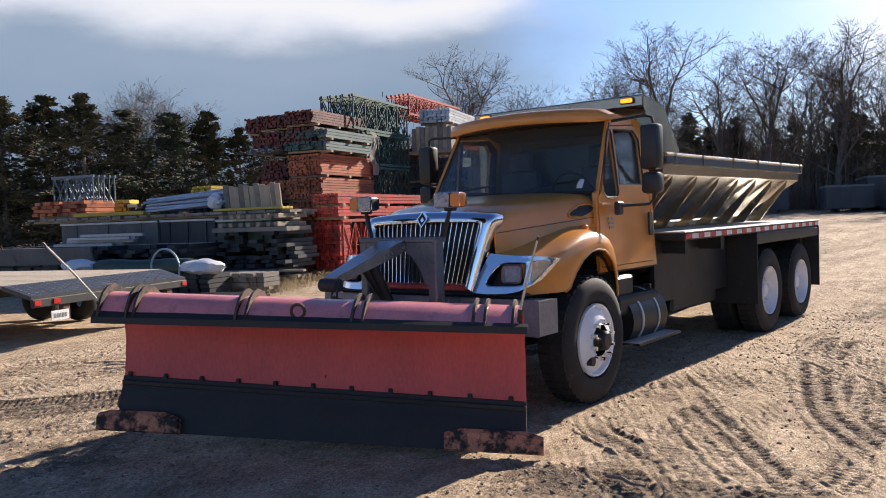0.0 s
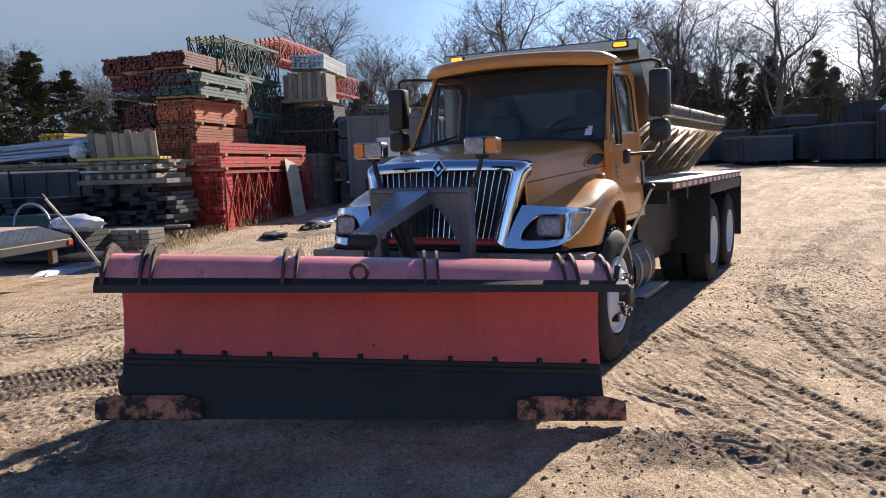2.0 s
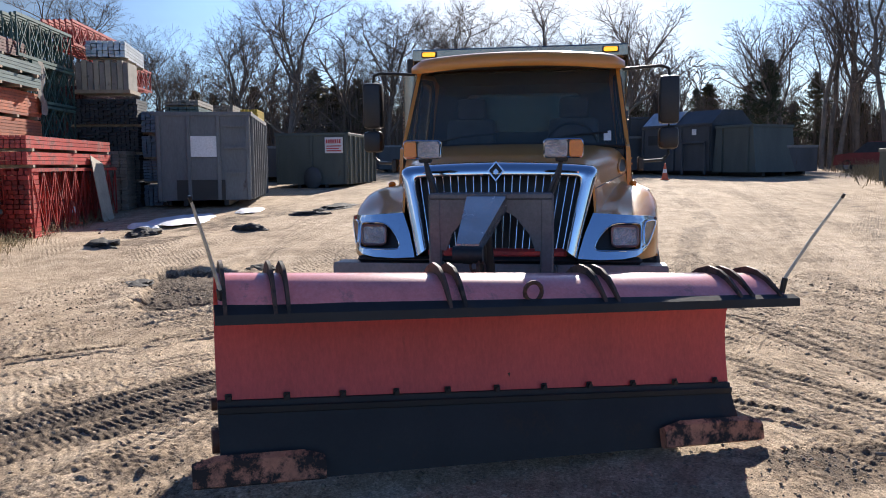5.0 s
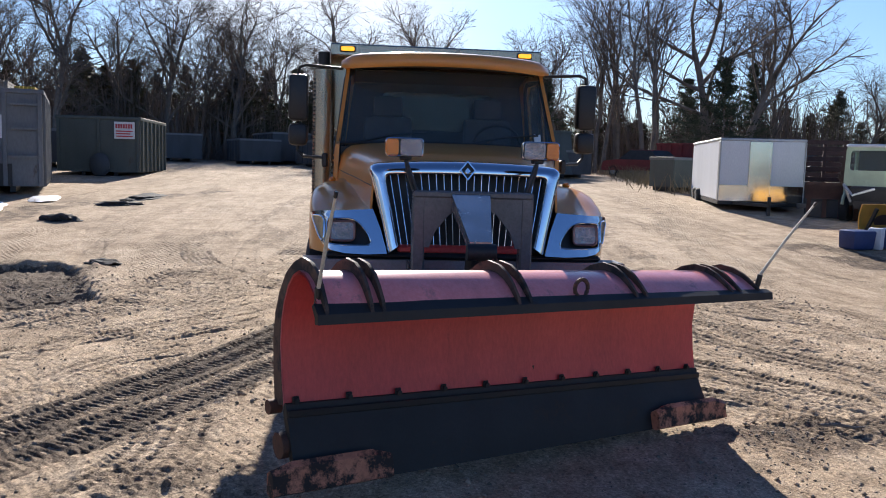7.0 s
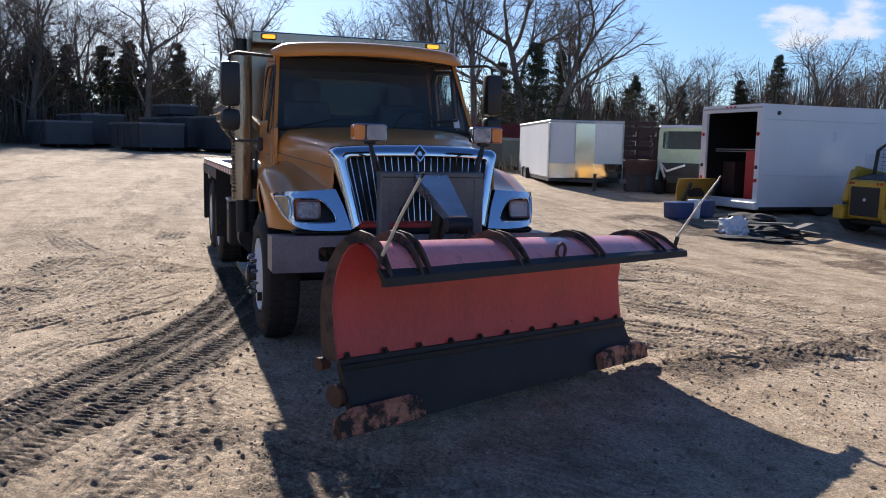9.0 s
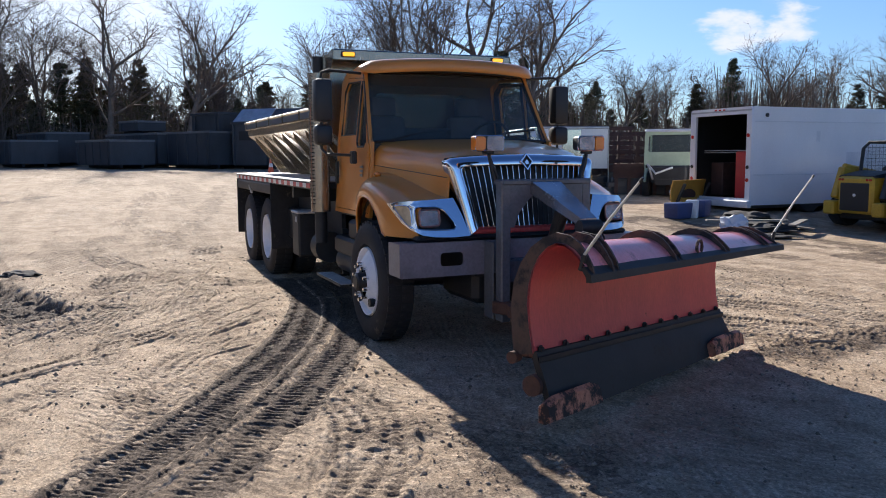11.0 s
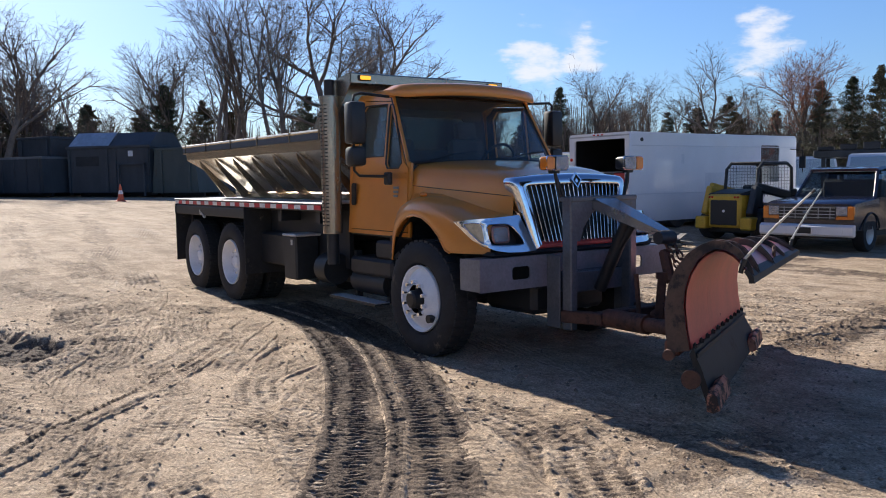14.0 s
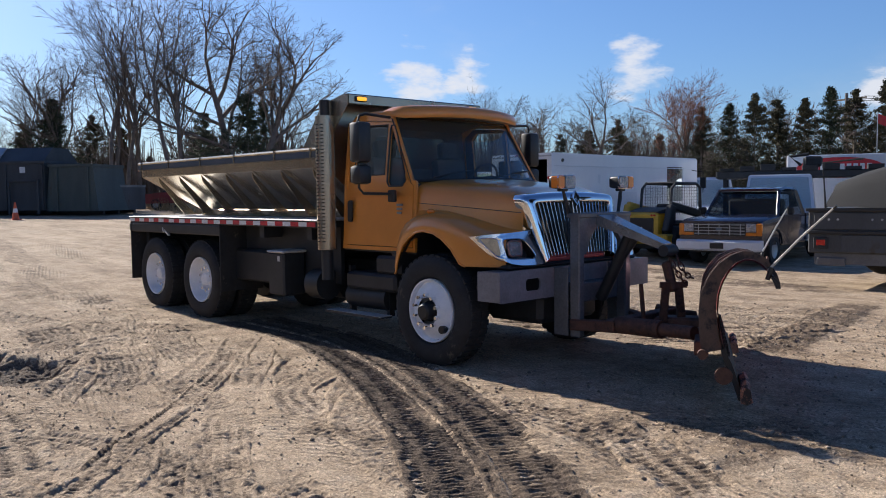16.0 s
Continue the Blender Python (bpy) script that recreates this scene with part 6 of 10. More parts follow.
# ribs that wrap round the back and over the top
RIBS = [0.012, 0.085, 0.105, 0.36, 0.385, 0.635, 0.66, 0.905, 0.93, 0.99]
for u in RIBS:
    bm = B()
    inner, outer2 = [], []
    full = PROFILE + [((PROFILE[-1][0] + LIP[0]) / 2, (PROFILE[-1][1] + LIP[1]) / 2), LIP]
    for j, (n, z) in enumerate(full):
        a, b = full[max(0, j - 1)], full[min(len(full) - 1, j + 1)]
        t = Vector((b[0] - a[0], b[1] - a[1]))
        t.normalize()
        wide = lerp([(0, 0.15), (3, 0.12), (6, 0.075 - 0.02 * u), (9, 0.06 - 0.02 * u), (13, 0.018)], j)
        inner.append(plow_pt(u, n - t.y * 0.014, z + t.x * 0.014))
        outer2.append(plow_pt(u, n - t.y * wide, z + t.x * wide))
    sheet(bm, [inner, outer2], 0.016)
    part("rib", bm, M["rustrib"], plow, "rusty steel rib")
# lifting eye on the lip
bm = B()
c = plow_pt(0.505, 0.33, 0.56)
tube(bm, [c + Vector((0.045 * math.cos(a), 0.0, 0.045 * math.sin(a))) for a in [k * math.tau / 14 for k in range(14)]], 0.011, 6, True)
part("lifting_eye", bm, M["rust"], plow)
# cutting edge: trip edge under the moldboard
bm = B()
rows = []
for i in range(25):
    u = i / 24
    x = -LEN * (u * 1.0) 
    z0 = 0.51 - 0.185 * u
    lo = 0.155 - 0.13 * u
    rows.append([(x, 0.02, z0 + 0.012), (x, 0.034, z0 + 0.01), (x, 0.05, z0 - 0.05), (x, 0.075, z0 - 0.10), (x, 0.12, lo + 0.12), (x, 0.15, lo), (x, 0.12, lo), (x, 0.08, lo + 0.12), (x, 0.03, z0 - 0.10), (x, 0.005, z0 - 0.03)])
ringloft(bm, rows)
part("cutting_edge", bm, M["plowblack"], plow, "black worn steel cutting edge", 40)
bm = B()
beam(bm, plow_pt(0.0, 0.055, -0.03), plow_pt(1.0, 0.055, -0.03), 0.012, 0.035, 0.004)
part("hinge_bar", bm, M["plowblack"], plow)
for k in range(11):
    u = (0.05 + k * 0.272) / LEN
    bm = B()
    p = plow_pt(u, 0.02, 0.022)
    cyl(bm, p, p + Vector((0, 0.028, 0)), 0.014, n=6)
    box(bm, p + Vector((0, 0.010, 0)), (0.032, 0.012, 0.042), 0.004)
    part("bolt_clip", bm, M["plowblack"], plow)
# curb shoes
for u0, u1, dz in ((-0.045, 0.165, 0.0), (0.815, 1.04, 0.0)):
    bm = B()
    rows = []
    for i in range(7):
        u = u0 + (u1 - u0) * i / 6
        lo = 0.155 - 0.13 * u
        x = -LEN * u
        up = 0.13 if 0 < i < 6 else 0.10
        rows.append([(x, 0.165, lo + up + 0.02), (x, 0.19, lo + up), (x, 0.205, lo + 0.02), (x, 0.17, lo + 0.0), (x, 0.13, lo + 0.01), (x, 0.13, lo + up)])
    ringloft(bm, rows)
    part("curb_shoe", bm, M["rustshoe"], plow, "curb shoe with flaking orange paint over rust")
for x in (0.06,):
    bm = B()
    cyl(bm, (x - 0.08, 0.02, 0.33), (x - 0.03, 0.02, 0.33), 0.06, n=18)
    cyl(bm, (x - 0.10, -0.12, 0.47), (x - 0.04, -0.12, 0.47), 0.035, n=14)
    part("pivot_pin", bm, M["rust"], plow)
# marker sticks
ri = PLOW.inverted()
for base, tip in (((3.20, -0.96, 1.06), (3.615, -0.88, 1.50)), ((1.93, 1.60, 0.97), (2.085, 1.85, 1.445))):
    b, t = ri @ Vector(base), ri @ Vector(tip)
    bm = B()
    midp = b.lerp(t, 0.5) + Vector((0, 0, 0.012))
    tube(bm, [b, midp, t], [0.009, 0.008, 0.006], 8)
    ms = part("marker_stick", bm, M["whiteplastic"], plow, "white flexible marker stick")
    bm = B()
    cyl(bm, b.lerp(t, 0.955), t, 0.008, n=8)
    part("stick_tip", bm, M["blackplastic"], ms)
    bm = B()
    cyl(bm, b - Vector((0, 0, 0.06)), b.lerp(t, 0.06), 0.016, n=8)
    part("stick_socket", bm, M["black"], ms)
# push frame behind the moldboard
bm = B()
for u in (0.12, 0.40, 0.62, 0.88):
    p = plow_pt(u, -0.10, 0.05)
    q = plow_pt(u, -0.06, 0.40)
    beam(bm, p, q, 0.03, 0.05)
beam(bm, plow_pt(0.06, -0.13, -0.02), plow_pt(0.94, -0.13, -0.02), 0.10, 0.10, 0.01)
beam(bm, plow_pt(0.06, -0.11, 0.24), plow_pt(0.94, -0.11, 0.24), 0.08, 0.08, 0.01)
part("back_frame", bm, M["rust"], plow, "rusty steel frame behind the moldboard")
bm = B()
tw = [Vector(p) for p in ((1.12, 0.44, 0.42), (1.12, -0.44, 0.42), (2.05, 0.0, 0.40), (2.30, 0.05, 0.42))]
tl = [ri @ p for p in tw]
beam(bm, tl[0], tl[2], 0.10, 0.10, 0.01)
beam(bm, tl[1], tl[2], 0.10, 0.10, 0.01)
beam(bm, ri @ Vector((1.75, 0.0, 0.44)), ri @ Vector((2.25, 0.1, 0.46)), 0.22, 0.14, 0.02)
beam(bm, ri @ Vector((1.60, -0.55, 0.46)), ri @ Vector((1.55, 0.6, 0.46)), 0.12, 0.1, 0.01)
part("push_frame", bm, M["rust"], plow, "rusty A-frame")
for w0, w1 in (((1.65, -0.45, 0.47), (2.44, -0.58, 0.50)), ((1.45, 0.45, 0.47), (1.72, 0.70, 0.42))):
    bm = B()
    cyl(bm, ri @ Vector(w0), ri @ Vector(w1), 0.055, n=14)
    cyl(bm, ri @ Vector(w0), (ri @ Vector(w0)).lerp(ri @ Vector(w1), 0.6), 0.075, n=14)
    part("angling_cylinder", bm, M["rust"], plow)
bm = B()
mp = Vector((1.92, -0.05, 0))
for dx, dy in ((0.06, 0.07), (-0.06, -0.05)):
    beam(bm, ri @ (mp + Vector((dx, dy, 0.44))), ri @ (mp + Vector((dx * 0.6, dy * 0.6, 0.82))), 0.04, 0.07, 0.006)
beam(bm, ri @ Vector((1.85, -0.12, 0.80)), ri @ Vector((2.0, 0.05, 0.80)), 0.05, 0.05)
beam(bm, ri @ Vector((1.93, -0.04, 0.74)), ri @ Vector((1.85, -0.03, 1.00)), 0.07, 0.09, 0.02)
cyl(bm, ri @ Vector((1.70, -0.14, 0.44)), ri @ Vector((1.68, -0.16, 0.80)), 0.02, n=8)
part("lift_bracket", bm, M["rust"], plow)


def chain(a, b, sag, n, parent):
    pts = [Vector(a).lerp(Vector(b), k / n) + Vector((0, 0, -sag * 4 * (k / n) * (1 - k / n))) for k in range(n + 1)]
    for i, (p, q) in enumerate(zip(pts, pts[1:])):
        bm = B()
        d = (q - p)
        m = Matrix.Translation((p + q) / 2) @ d.to_track_quat("X", "Z").to_matrix().to_4x4() @ Matrix.Rotation(radians(90 * (i % 2)), 4, "X")
        L = d.length * 0.68
        loop = [m @ Vector((L * math.cos(k * math.tau / 12) * 1.0, 0.021 * math.sin(k * math.tau / 12), 0)) for k in range(12)]
        tube(bm, loop, 0.0075, 5, True)
        part("chain_link", bm, M["rust"], parent)


chain(ri @ Vector((1.88, -0.05, 1.06)), ri @ Vector((2.02, 0.02, 0.80)), 0.02, 6, plow)
chain(ri @ Vector((1.93, 0.0, 1.06)), ri @ Vector((2.06, 0.06, 0.86)), 0.05, 5, plow)


# ---- trees ----
M["bark"] = surface("grey_bark", (0.185, 0.155, 0.130), 0.9, vary=0.3, scale=3, grain=25, bump=0.4, bump_dist=0.02)
M["twig"] = surface("dark_twigs", (0.150, 0.118, 0.098), 0.9, vary=0.25, scale=0.6, bump=0.0)
M["redtwig"] = surface("russet_twigs", (0.24, 0.105, 0.065), 0.9, vary=0.3, scale=0.8, bump=0.0)
M["needle"] = surface("cedar_foliage", (0.052, 0.058, 0.034), 0.85, vary=0.4, scale=0.9, grain=6, bump=0.0, alt=(0.095, 0.085, 0.045), per_object=0.25)
M["needle2"] = surface("pine_foliage", (0.046, 0.060, 0.037), 0.85, vary=0.4, scale=0.9, grain=6, bump=0.0, alt=(0.075, 0.090, 0.050), per_object=0.25)


class Soup:
    """Plain lists of points and faces, quick to fill."""

    def __init__(self):
        self.v, self.f = [], []

    def stick(self, p, q, r0, r1, n):
        d = q - p
        if d.length < 1e-5:
            return
        a = d.orthogonal().normalized()
        b = d.normalized().cross(a)
        k = len(self.v)
        for c, r in ((p, r0), (q, r1)):
            for i in range(n):
                t = i * math.tau / n
                self.v.append(tuple(c + (a * math.cos(t) + b * math.sin(t)) * r))
        for i in range(n):
            j = (i + 1) % n
            self.f.append((k + i, k + j, k + n + j, k + n + i))

    def twig(self, p, q, r0, r1, rng):
        d = (q - p).normalized()
        a = d.cross(Vector((rng.uniform(-1, 1), rng.uniform(-1, 1), rng.uniform(-0.4, 0.4)))).normalized()
        k = len(self.v)
        self.v += [tuple(p - a * r0), tuple(p + a * r0), tuple(q + a * r1), tuple(q - a * r1)]
        self.f.append((k, k + 1, k + 2, k + 3))

    def leaf(self, c, s, rng):
        d = Vector((rng.uniform(-1, 1), rng.uniform(-1, 1), rng.uniform(-0.7, 0.5))).normalized()
        e = d.orthogonal().normalized()
        k = len(self.v)
        self.v += [tuple(c - d * s * 0.5), tuple(c + e * s * 0.28), tuple(c + d * s * 0.6), tuple(c - e * s * 0.22)]
        self.f.append((k, k + 1, k + 2, k + 3))

    def box(self, a, b):
        k = len(self.v)
        self.v += [(x, y, z) for x in (a[0], b[0]) for y in (a[1], b[1]) for z in (a[2], b[2])]
        self.f += [(k, k + 1, k + 3, k + 2), (k + 4, k + 6, k + 7, k + 5), (k, k + 4, k + 5, k + 1), (k + 2, k + 3, k + 7, k + 6), (k, k + 2, k + 6, k + 4), (k + 1, k + 5, k + 7, k + 3)]

    def mesh(self, name, mat_, smooth=True):
        me = quick_mesh(name, self.v, self.f)
        me.materials.append(mat_)
        if smooth:
            me.shade_smooth()
        else:
            me.shade_flat()
        return me


def grow_bare(rng, H, spread, stems=1, kids=(6, 6, 5, 4), first=0.35, thin=0.0065, girth=1.0):
    """Trunk and crown of a leafless tree."""
    trunk, crown = Soup(), Soup()
    depth = len(kids)

    def branch(p, d, length, r, level):
        steps_ = (5, 4, 3, 2, 2, 1)[level]
        pts = [p]
        cur = d.copy()
        seg = length / steps_
        wob = (0.13, 0.36, 0.44, 0.50, 0.50, 0.4)[level]
        lift = (0.05, 0.13, 0.08, 0.04, 0.02, 0.0)[level]
        for i in range(steps_):
            if level and len(pts) > 1 and (math.hypot(pts[-1].x, pts[-1].y) / (0.40 * H * girth)) ** 2 + ((pts[-1].z - 0.62 * H) / (0.43 * H)) ** 2 > 1.0:
                break
            cur = (cur + Vector((rng.uniform(-wob, wob), rng.uniform(-wob, wob), rng.uniform(-wob * 0.7, wob * 0.7) + lift))).normalized()
            q = pts[-1] + cur * seg
            r0, r1 = r * (1 - 0.5 * i / steps_), r * (1 - 0.5 * (i + 1) / steps_)
            if level < 2:
                trunk.stick(pts[-1], q, r0, r1, 7 if level == 0 else 5)
            else:
                if level == 2:
                    crown.stick(pts[-1], q, max(r0, thin), max(r1, thin * 0.8), 3)
                else:
                    crown.twig(pts[-1], q, max(r0, thin), max(r1, thin * 0.8), rng)
            pts.append(q)
        if level >= depth:
            return
        steps_ = len(pts) - 1
        if not steps_:
            return
        for k in range(kids[level]):
            t = rng.uniform(first if level == 0 else 0.25, 1.0)
            i = min(steps_ - 1, int(t * steps_))
            at = pts[i].lerp(pts[i + 1], t * steps_ - i)
            side_ = Vector((rng.uniform(-1, 1), rng.uniform(-1, 1), rng.uniform(-0.3, 0.4))).normalized()
            ang = rng.uniform(0.5, 1.0) * spread
            way = (cur * math.cos(ang) + side_ * math.sin(ang) + Vector((0, 0, 0.12 if level < 2 else 0.0))).normalized()
            branch(at, way, length * rng.uniform(0.45, 0.72) * (1.15 - 0.35 * t if level == 0 else 1), r * rng.uniform(0.32, 0.5), level + 1)
        branch(pts[-1], cur, length * 0.5, r * 0.42, level + 1)

    for s in range(stems):
        off = Vector((rng.uniform(-0.5, 0.5), rng.uniform(-0.5, 0.5), 0)) * (stems > 1)
        d = Vector((rng.uniform(-0.12, 0.12), rng.uniform(-0.12, 0.12), 1)).normalized()
        branch(off - Vector((0, 0, 0.3)), d, H * 0.60 * rng.uniform(0.85, 1.0), 0.021 * H / stems ** 0.5, 0)
    return trunk, crown


def grow_ever(rng, H, width, n=2600, ragged=0.35, leaf=0.3):
    """Trunk and crown of a cedar or pine: small tufts along crowded boughs, with gaps."""
    trunk, crown = Soup(), Soup()
    trunk.stick(Vector((0, 0, -0.3)), Vector((0.1, 0, H * 0.97)), 0.016 * H, 0.02, 6)
    boughs = []
    lobes = [(rng.uniform(0, math.tau), rng.uniform(0.75, 1.25)) for _ in range(5)]
    for k in range(190):
        t = rng.uniform(0.02, 1.0) ** 0.9
        z = H * t
        a = rng.uniform(0, math.tau)
        lobe = sum(f * max(0, math.cos(a - b)) for b, f in lobes) / 2.2
        shape = min(1.0, 1.4 * (1 - t)) ** 0.9 * (0.75 + 0.25 * math.sin(9 * t + lobes[0][0]))
        rad = width * shape * rng.uniform(1 - ragged, 1.1) * (0.7 + 0.5 * lobe) + 0.12
        tip = Vector((math.cos(a) * rad, math.sin(a) * rad, z + rad * rng.uniform(-0.1, 0.55)))
        boughs.append((Vector((0, 0, z - 0.1)), tip))
        if k % 3 == 0:
            trunk.stick(Vector((0, 0, z - 0.1)), tip, 0.025, 0.008, 3)
    for k in range(n):
        p, q = boughs[rng.randrange(len(boughs))]
        t = rng.random() ** 0.55
        c = p.lerp(q, t) + Vector((rng.gauss(0, 0.10), rng.gauss(0, 0.10), rng.gauss(0, 0.08)))
        crown.leaf(c, rng.uniform(0.6, 1.3) * leaf, rng)
    return trunk, crown


def tree(name, label, grown, bark, leaf, group, at):
    root = thing(name, label, "tree", group, at)
    for nm, soup, mt in (("trunk", grown[0], bark), ("crown", grown[1], leaf)):
        ob = new(nm, soup.mesh(nm, mt))
        ob.parent = root
    return root


EYE0 = (6.4, -1.0)


def bearing(az, D):
    """A place D metres from the middle of the walk, az degrees round from straight behind the truck."""
    a = radians(az)
    x, y = EYE0[0] - D * math.cos(a), EYE0[1] + D * math.sin(a)
    return x, y, rise(x, y) - 0.1


rt = random.Random(11)
BARE = [tree("bare_tree", "tall leafless deciduous tree with fine grey branches", grow_bare(rt, h, sp, st, kd, fi), M["bark"], M["twig"], "leafless trees round the yard", pose(0, 0, 0))
        for h, sp, st, kd, fi in ((12, 1.15, 1, (7, 5, 4, 3, 2), 0.28), (12, 1.05, 1, (7, 5, 4, 3, 2), 0.35), (12, 1.1, 2, (5, 4, 3, 3, 2), 0.28), (12, 0.7, 3, (4, 3, 3, 3, 2), 0.38), (12, 0.9, 2, (5, 4, 3, 3, 2), 0.42), (12, 1.1, 1, (8, 6, 4, 3, 3), 0.28), (12, 0.8, 2, (6, 5, 4, 3, 2), 0.25), (12, 1.0, 1, (8, 5, 5, 3, 2), 0.32))]
# azimuth, distance, top height over the ground, variant
PLACED_SOUTH = [(-54.5, 58, 11.5, 1), (-57.5, 60, 9, 2), (-47.5, 66, 9.5, 4), (-38, 70, 8, 3), (-32.2, 60, 13.2, 0), (-28, 62, 11.0, 1), (-25.3, 64, 9.5, 4), (-22.5, 60, 11.5, 2), (-18.8, 56, 13.0, 0), (-15.0, 62, 11.5, 3), (-12.3, 60, 12.5, 3), (-10.0, 63, 12.0, 4), (-8.0, 60, 12.5, 3), (-5.0, 64, 12, 4), (-1.5, 58, 13.0, 0), (3.2, 57, 12.8, 1), (9.8, 60, 6.5, 1), (-56.0, 57, 10.5, 0), (-52.0, 58, 10.0, 1), (-60.0, 58, 10.0, 2)]
PLACED_MIDDLE = [(12.3, 58, 9.0, 4), (14.2, 56, 11.8, 1), (16.9, 55, 14.2, 3), (18.1, 57, 14.5, 4), (19.8, 54, 15.4, 3), (24.2, 54, 16.0, 0), (25.8, 57, 15.5, 1), (28.0, 60, 11.5, 2), (33, 64, 9.0, 1), (36, 66, 9.0, 4), (39.5, 64, 8.5, 2), (42.3, 60, 9.8, 1), (45.8, 62, 9.0, 4), (50.0, 60, 10.0, 0), (53.5, 64, 8.5, 4), (58.5, 62, 8.5, 2), (63.0, 66, 9.0, 3), (68, 62, 9.0, 1), (73, 62, 9, 4)]
for i, (a, D, h, k) in enumerate(PLACED_SOUTH + PLACED_MIDDLE):
    x, y, z = bearing(a, D)
    src = BARE[5 + k % 3 if a < -3 else k]
    f = h / 12.6
    src.scale = (f, f, f)
    copy_thing(src, pose(x, y, z, 0, 0, rt.uniform(0, 360)))
    src.scale = (1, 1, 1)
for i, src in enumerate(BARE):
    x, y, z = bearing(-66 - 5 * i, 66)
    src.matrix_basis = pose(x, y, z, 0, 0, 40 * i) @ Matrix.Scale(0.8, 4)
x, y, z = bearing(56.4, 58)
rd = tree("russet_tree", "small tree with clinging russet leaves", grow_bare(rt, 9.5, 0.9, 2, (6, 6, 5, 4), 0.25), M["bark"], M["redtwig"], "", pose(x, y, z))

EVER = [tree("evergreen_tree", "ragged dark green cedar tree", grow_ever(rt, 10, w, n, rg, lf), M["bark"], m, "evergreens round the yard", pose(0, 0, 0))
        for w, n, rg, m, lf in ((4.2, 13500, 0.6, M["needle"], 0.175), (5.2, 16000, 0.62, M["needle"], 0.185), (3.0, 11000, 0.55, M["needle2"], 0.16), (4.9, 14000, 0.7, M["needle2"], 0.18))]
EP_SOUTH = [(-66, 52, 9.5, 1), (-63.5, 50, 9.0, 0), (-61, 52, 9.3, 1), (-58.6, 50, 9.2, 0), (-56, 54, 8.6, 1), (-52.8, 52, 8.2, 3), (-50.5, 54, 8.4, 1), (-48.5, 56, 7.5, 0), (-45, 60, 6.5, 1), (-41, 62, 6, 3), (-17.5, 66, 6.5, 0), (-14.2, 62, 6.8, 1), (-11, 66, 7.0, 0), (-7.6, 62, 7.3, 1), (-3.8, 64, 7.0, 3), (0.8, 62, 7.2, 1), (4.0, 66, 6.2, 0), (8.4, 62, 5.6, 2), (11.6, 60, 5.5, 1), (13.0, 56, 6.8, 3), (15.6, 60, 6.2, 0)]
EP_MIDDLE = [(22.4, 58, 6.5, 3), (24.8, 52, 7.2, 3), (26.4, 58, 7.4, 2), (31.5, 62, 6.0, 0), (34.5, 66, 5.5, 1), (38.2, 64, 5.8, 1), (40.5, 62, 7.4, 2), (44, 66, 5.6, 0), (48, 64, 5.5, 1), (52, 62, 6.5, 0), (57.5, 58, 7.0, 1), (59.5, 60, 7.4, 2), (61.0, 57, 7.8, 0), (62.6, 60, 7.6, 1), (64.2, 57, 7.4, 0), (65.8, 58, 8.2, 2), (67.4, 60, 8.2, 0), (69.2, 58, 8.6, 1), (71.2, 58, 8.0, 0), (73.4, 60, 8.3, 2)]
for a, D, h, k in EP_SOUTH + EP_MIDDLE:
    x, y, z = bearing(a, D)
    src = EVER[k]
    src.scale = (h / 10.0 * (1.55 if a < -40 else 1.0), h / 10.0 * (1.55 if a < -40 else 1.0), h / 10.0)
    copy_thing(src, pose(x, y, z, 0, 0, rt.uniform(0, 360)))
    src.scale = (1, 1, 1)
for i, src in enumerate(EVER):
    x, y, z = bearing(-70 - 4 * i, 56)
    src.matrix_basis = pose(x, y, z, 0, 0, 50 * i) @ Matrix.Scale(0.85, 4)


def far_woods():
    """Brush and small trees behind the first row, all round the yard."""
    twig, leafy = Soup(), Soup()
    protos = []
    for k in range(5):
        protos.append((0, grow_bare(rt, 7, 0.95, 2, (5, 4, 3), 0.2, 0.02)))
    for k in range(4):
        protos.append((1, grow_ever(rt, 6, 2.0, 900, 0.5, 0.46)))
    arr = []
    for kind, (a, b) in protos:
        va = np.array(a.v + b.v)
        fa = [tuple(f) for f in a.f] + [tuple(i + len(a.v) for i in f) for f in b.f]
        arr.append((kind, va, np.array(fa), len(a.f)))
    V, Fq, mi, base = [], [], [], 0
    for i in range(420):
        az = -78 + 160 * i / 259 + rt.uniform(-0.6, 0.6) if i < 260 else 82 + 200 * (i - 260) / 30 if i < 290 else rt.uniform(-46, 13)
        D = rt.uniform(62, 84)
        x, y, z = bearing(az, D)
        kind, va, fa, nt = arr[rt.randrange(5)] if rt.random() > 0.52 else arr[5 + rt.randrange(4)]
        s = (rt.uniform(0.5, 1.0) if kind else rt.uniform(0.7, 1.25)) * (1.25 if i >= 290 else 1.0)
        c, sn = math.cos(i * 2.4), math.sin(i * 2.4)
        w = va * s
        V.append(np.stack([w[:, 0] * c - w[:, 1] * sn + x, w[:, 0] * sn + w[:, 1] * c + y, w[:, 2] + z], -1))
        Fq.append(fa + base)
        m = np.zeros(len(fa), np.int32)
        m[nt:] = 1 if kind else 0
        mi.append(m)
        base += len(va)
    me = quick_mesh("woods", np.concatenate(V), np.concatenate(Fq))
    me.materials.append(M["twig"])
    me.materials.append(M["needle"])
    me.polygons.foreach_set("material_index", np.concatenate(mi))
    return tagged(new("woods", me), "dense leafless brush and cedars behind the yard", "woods", kind="stuff")


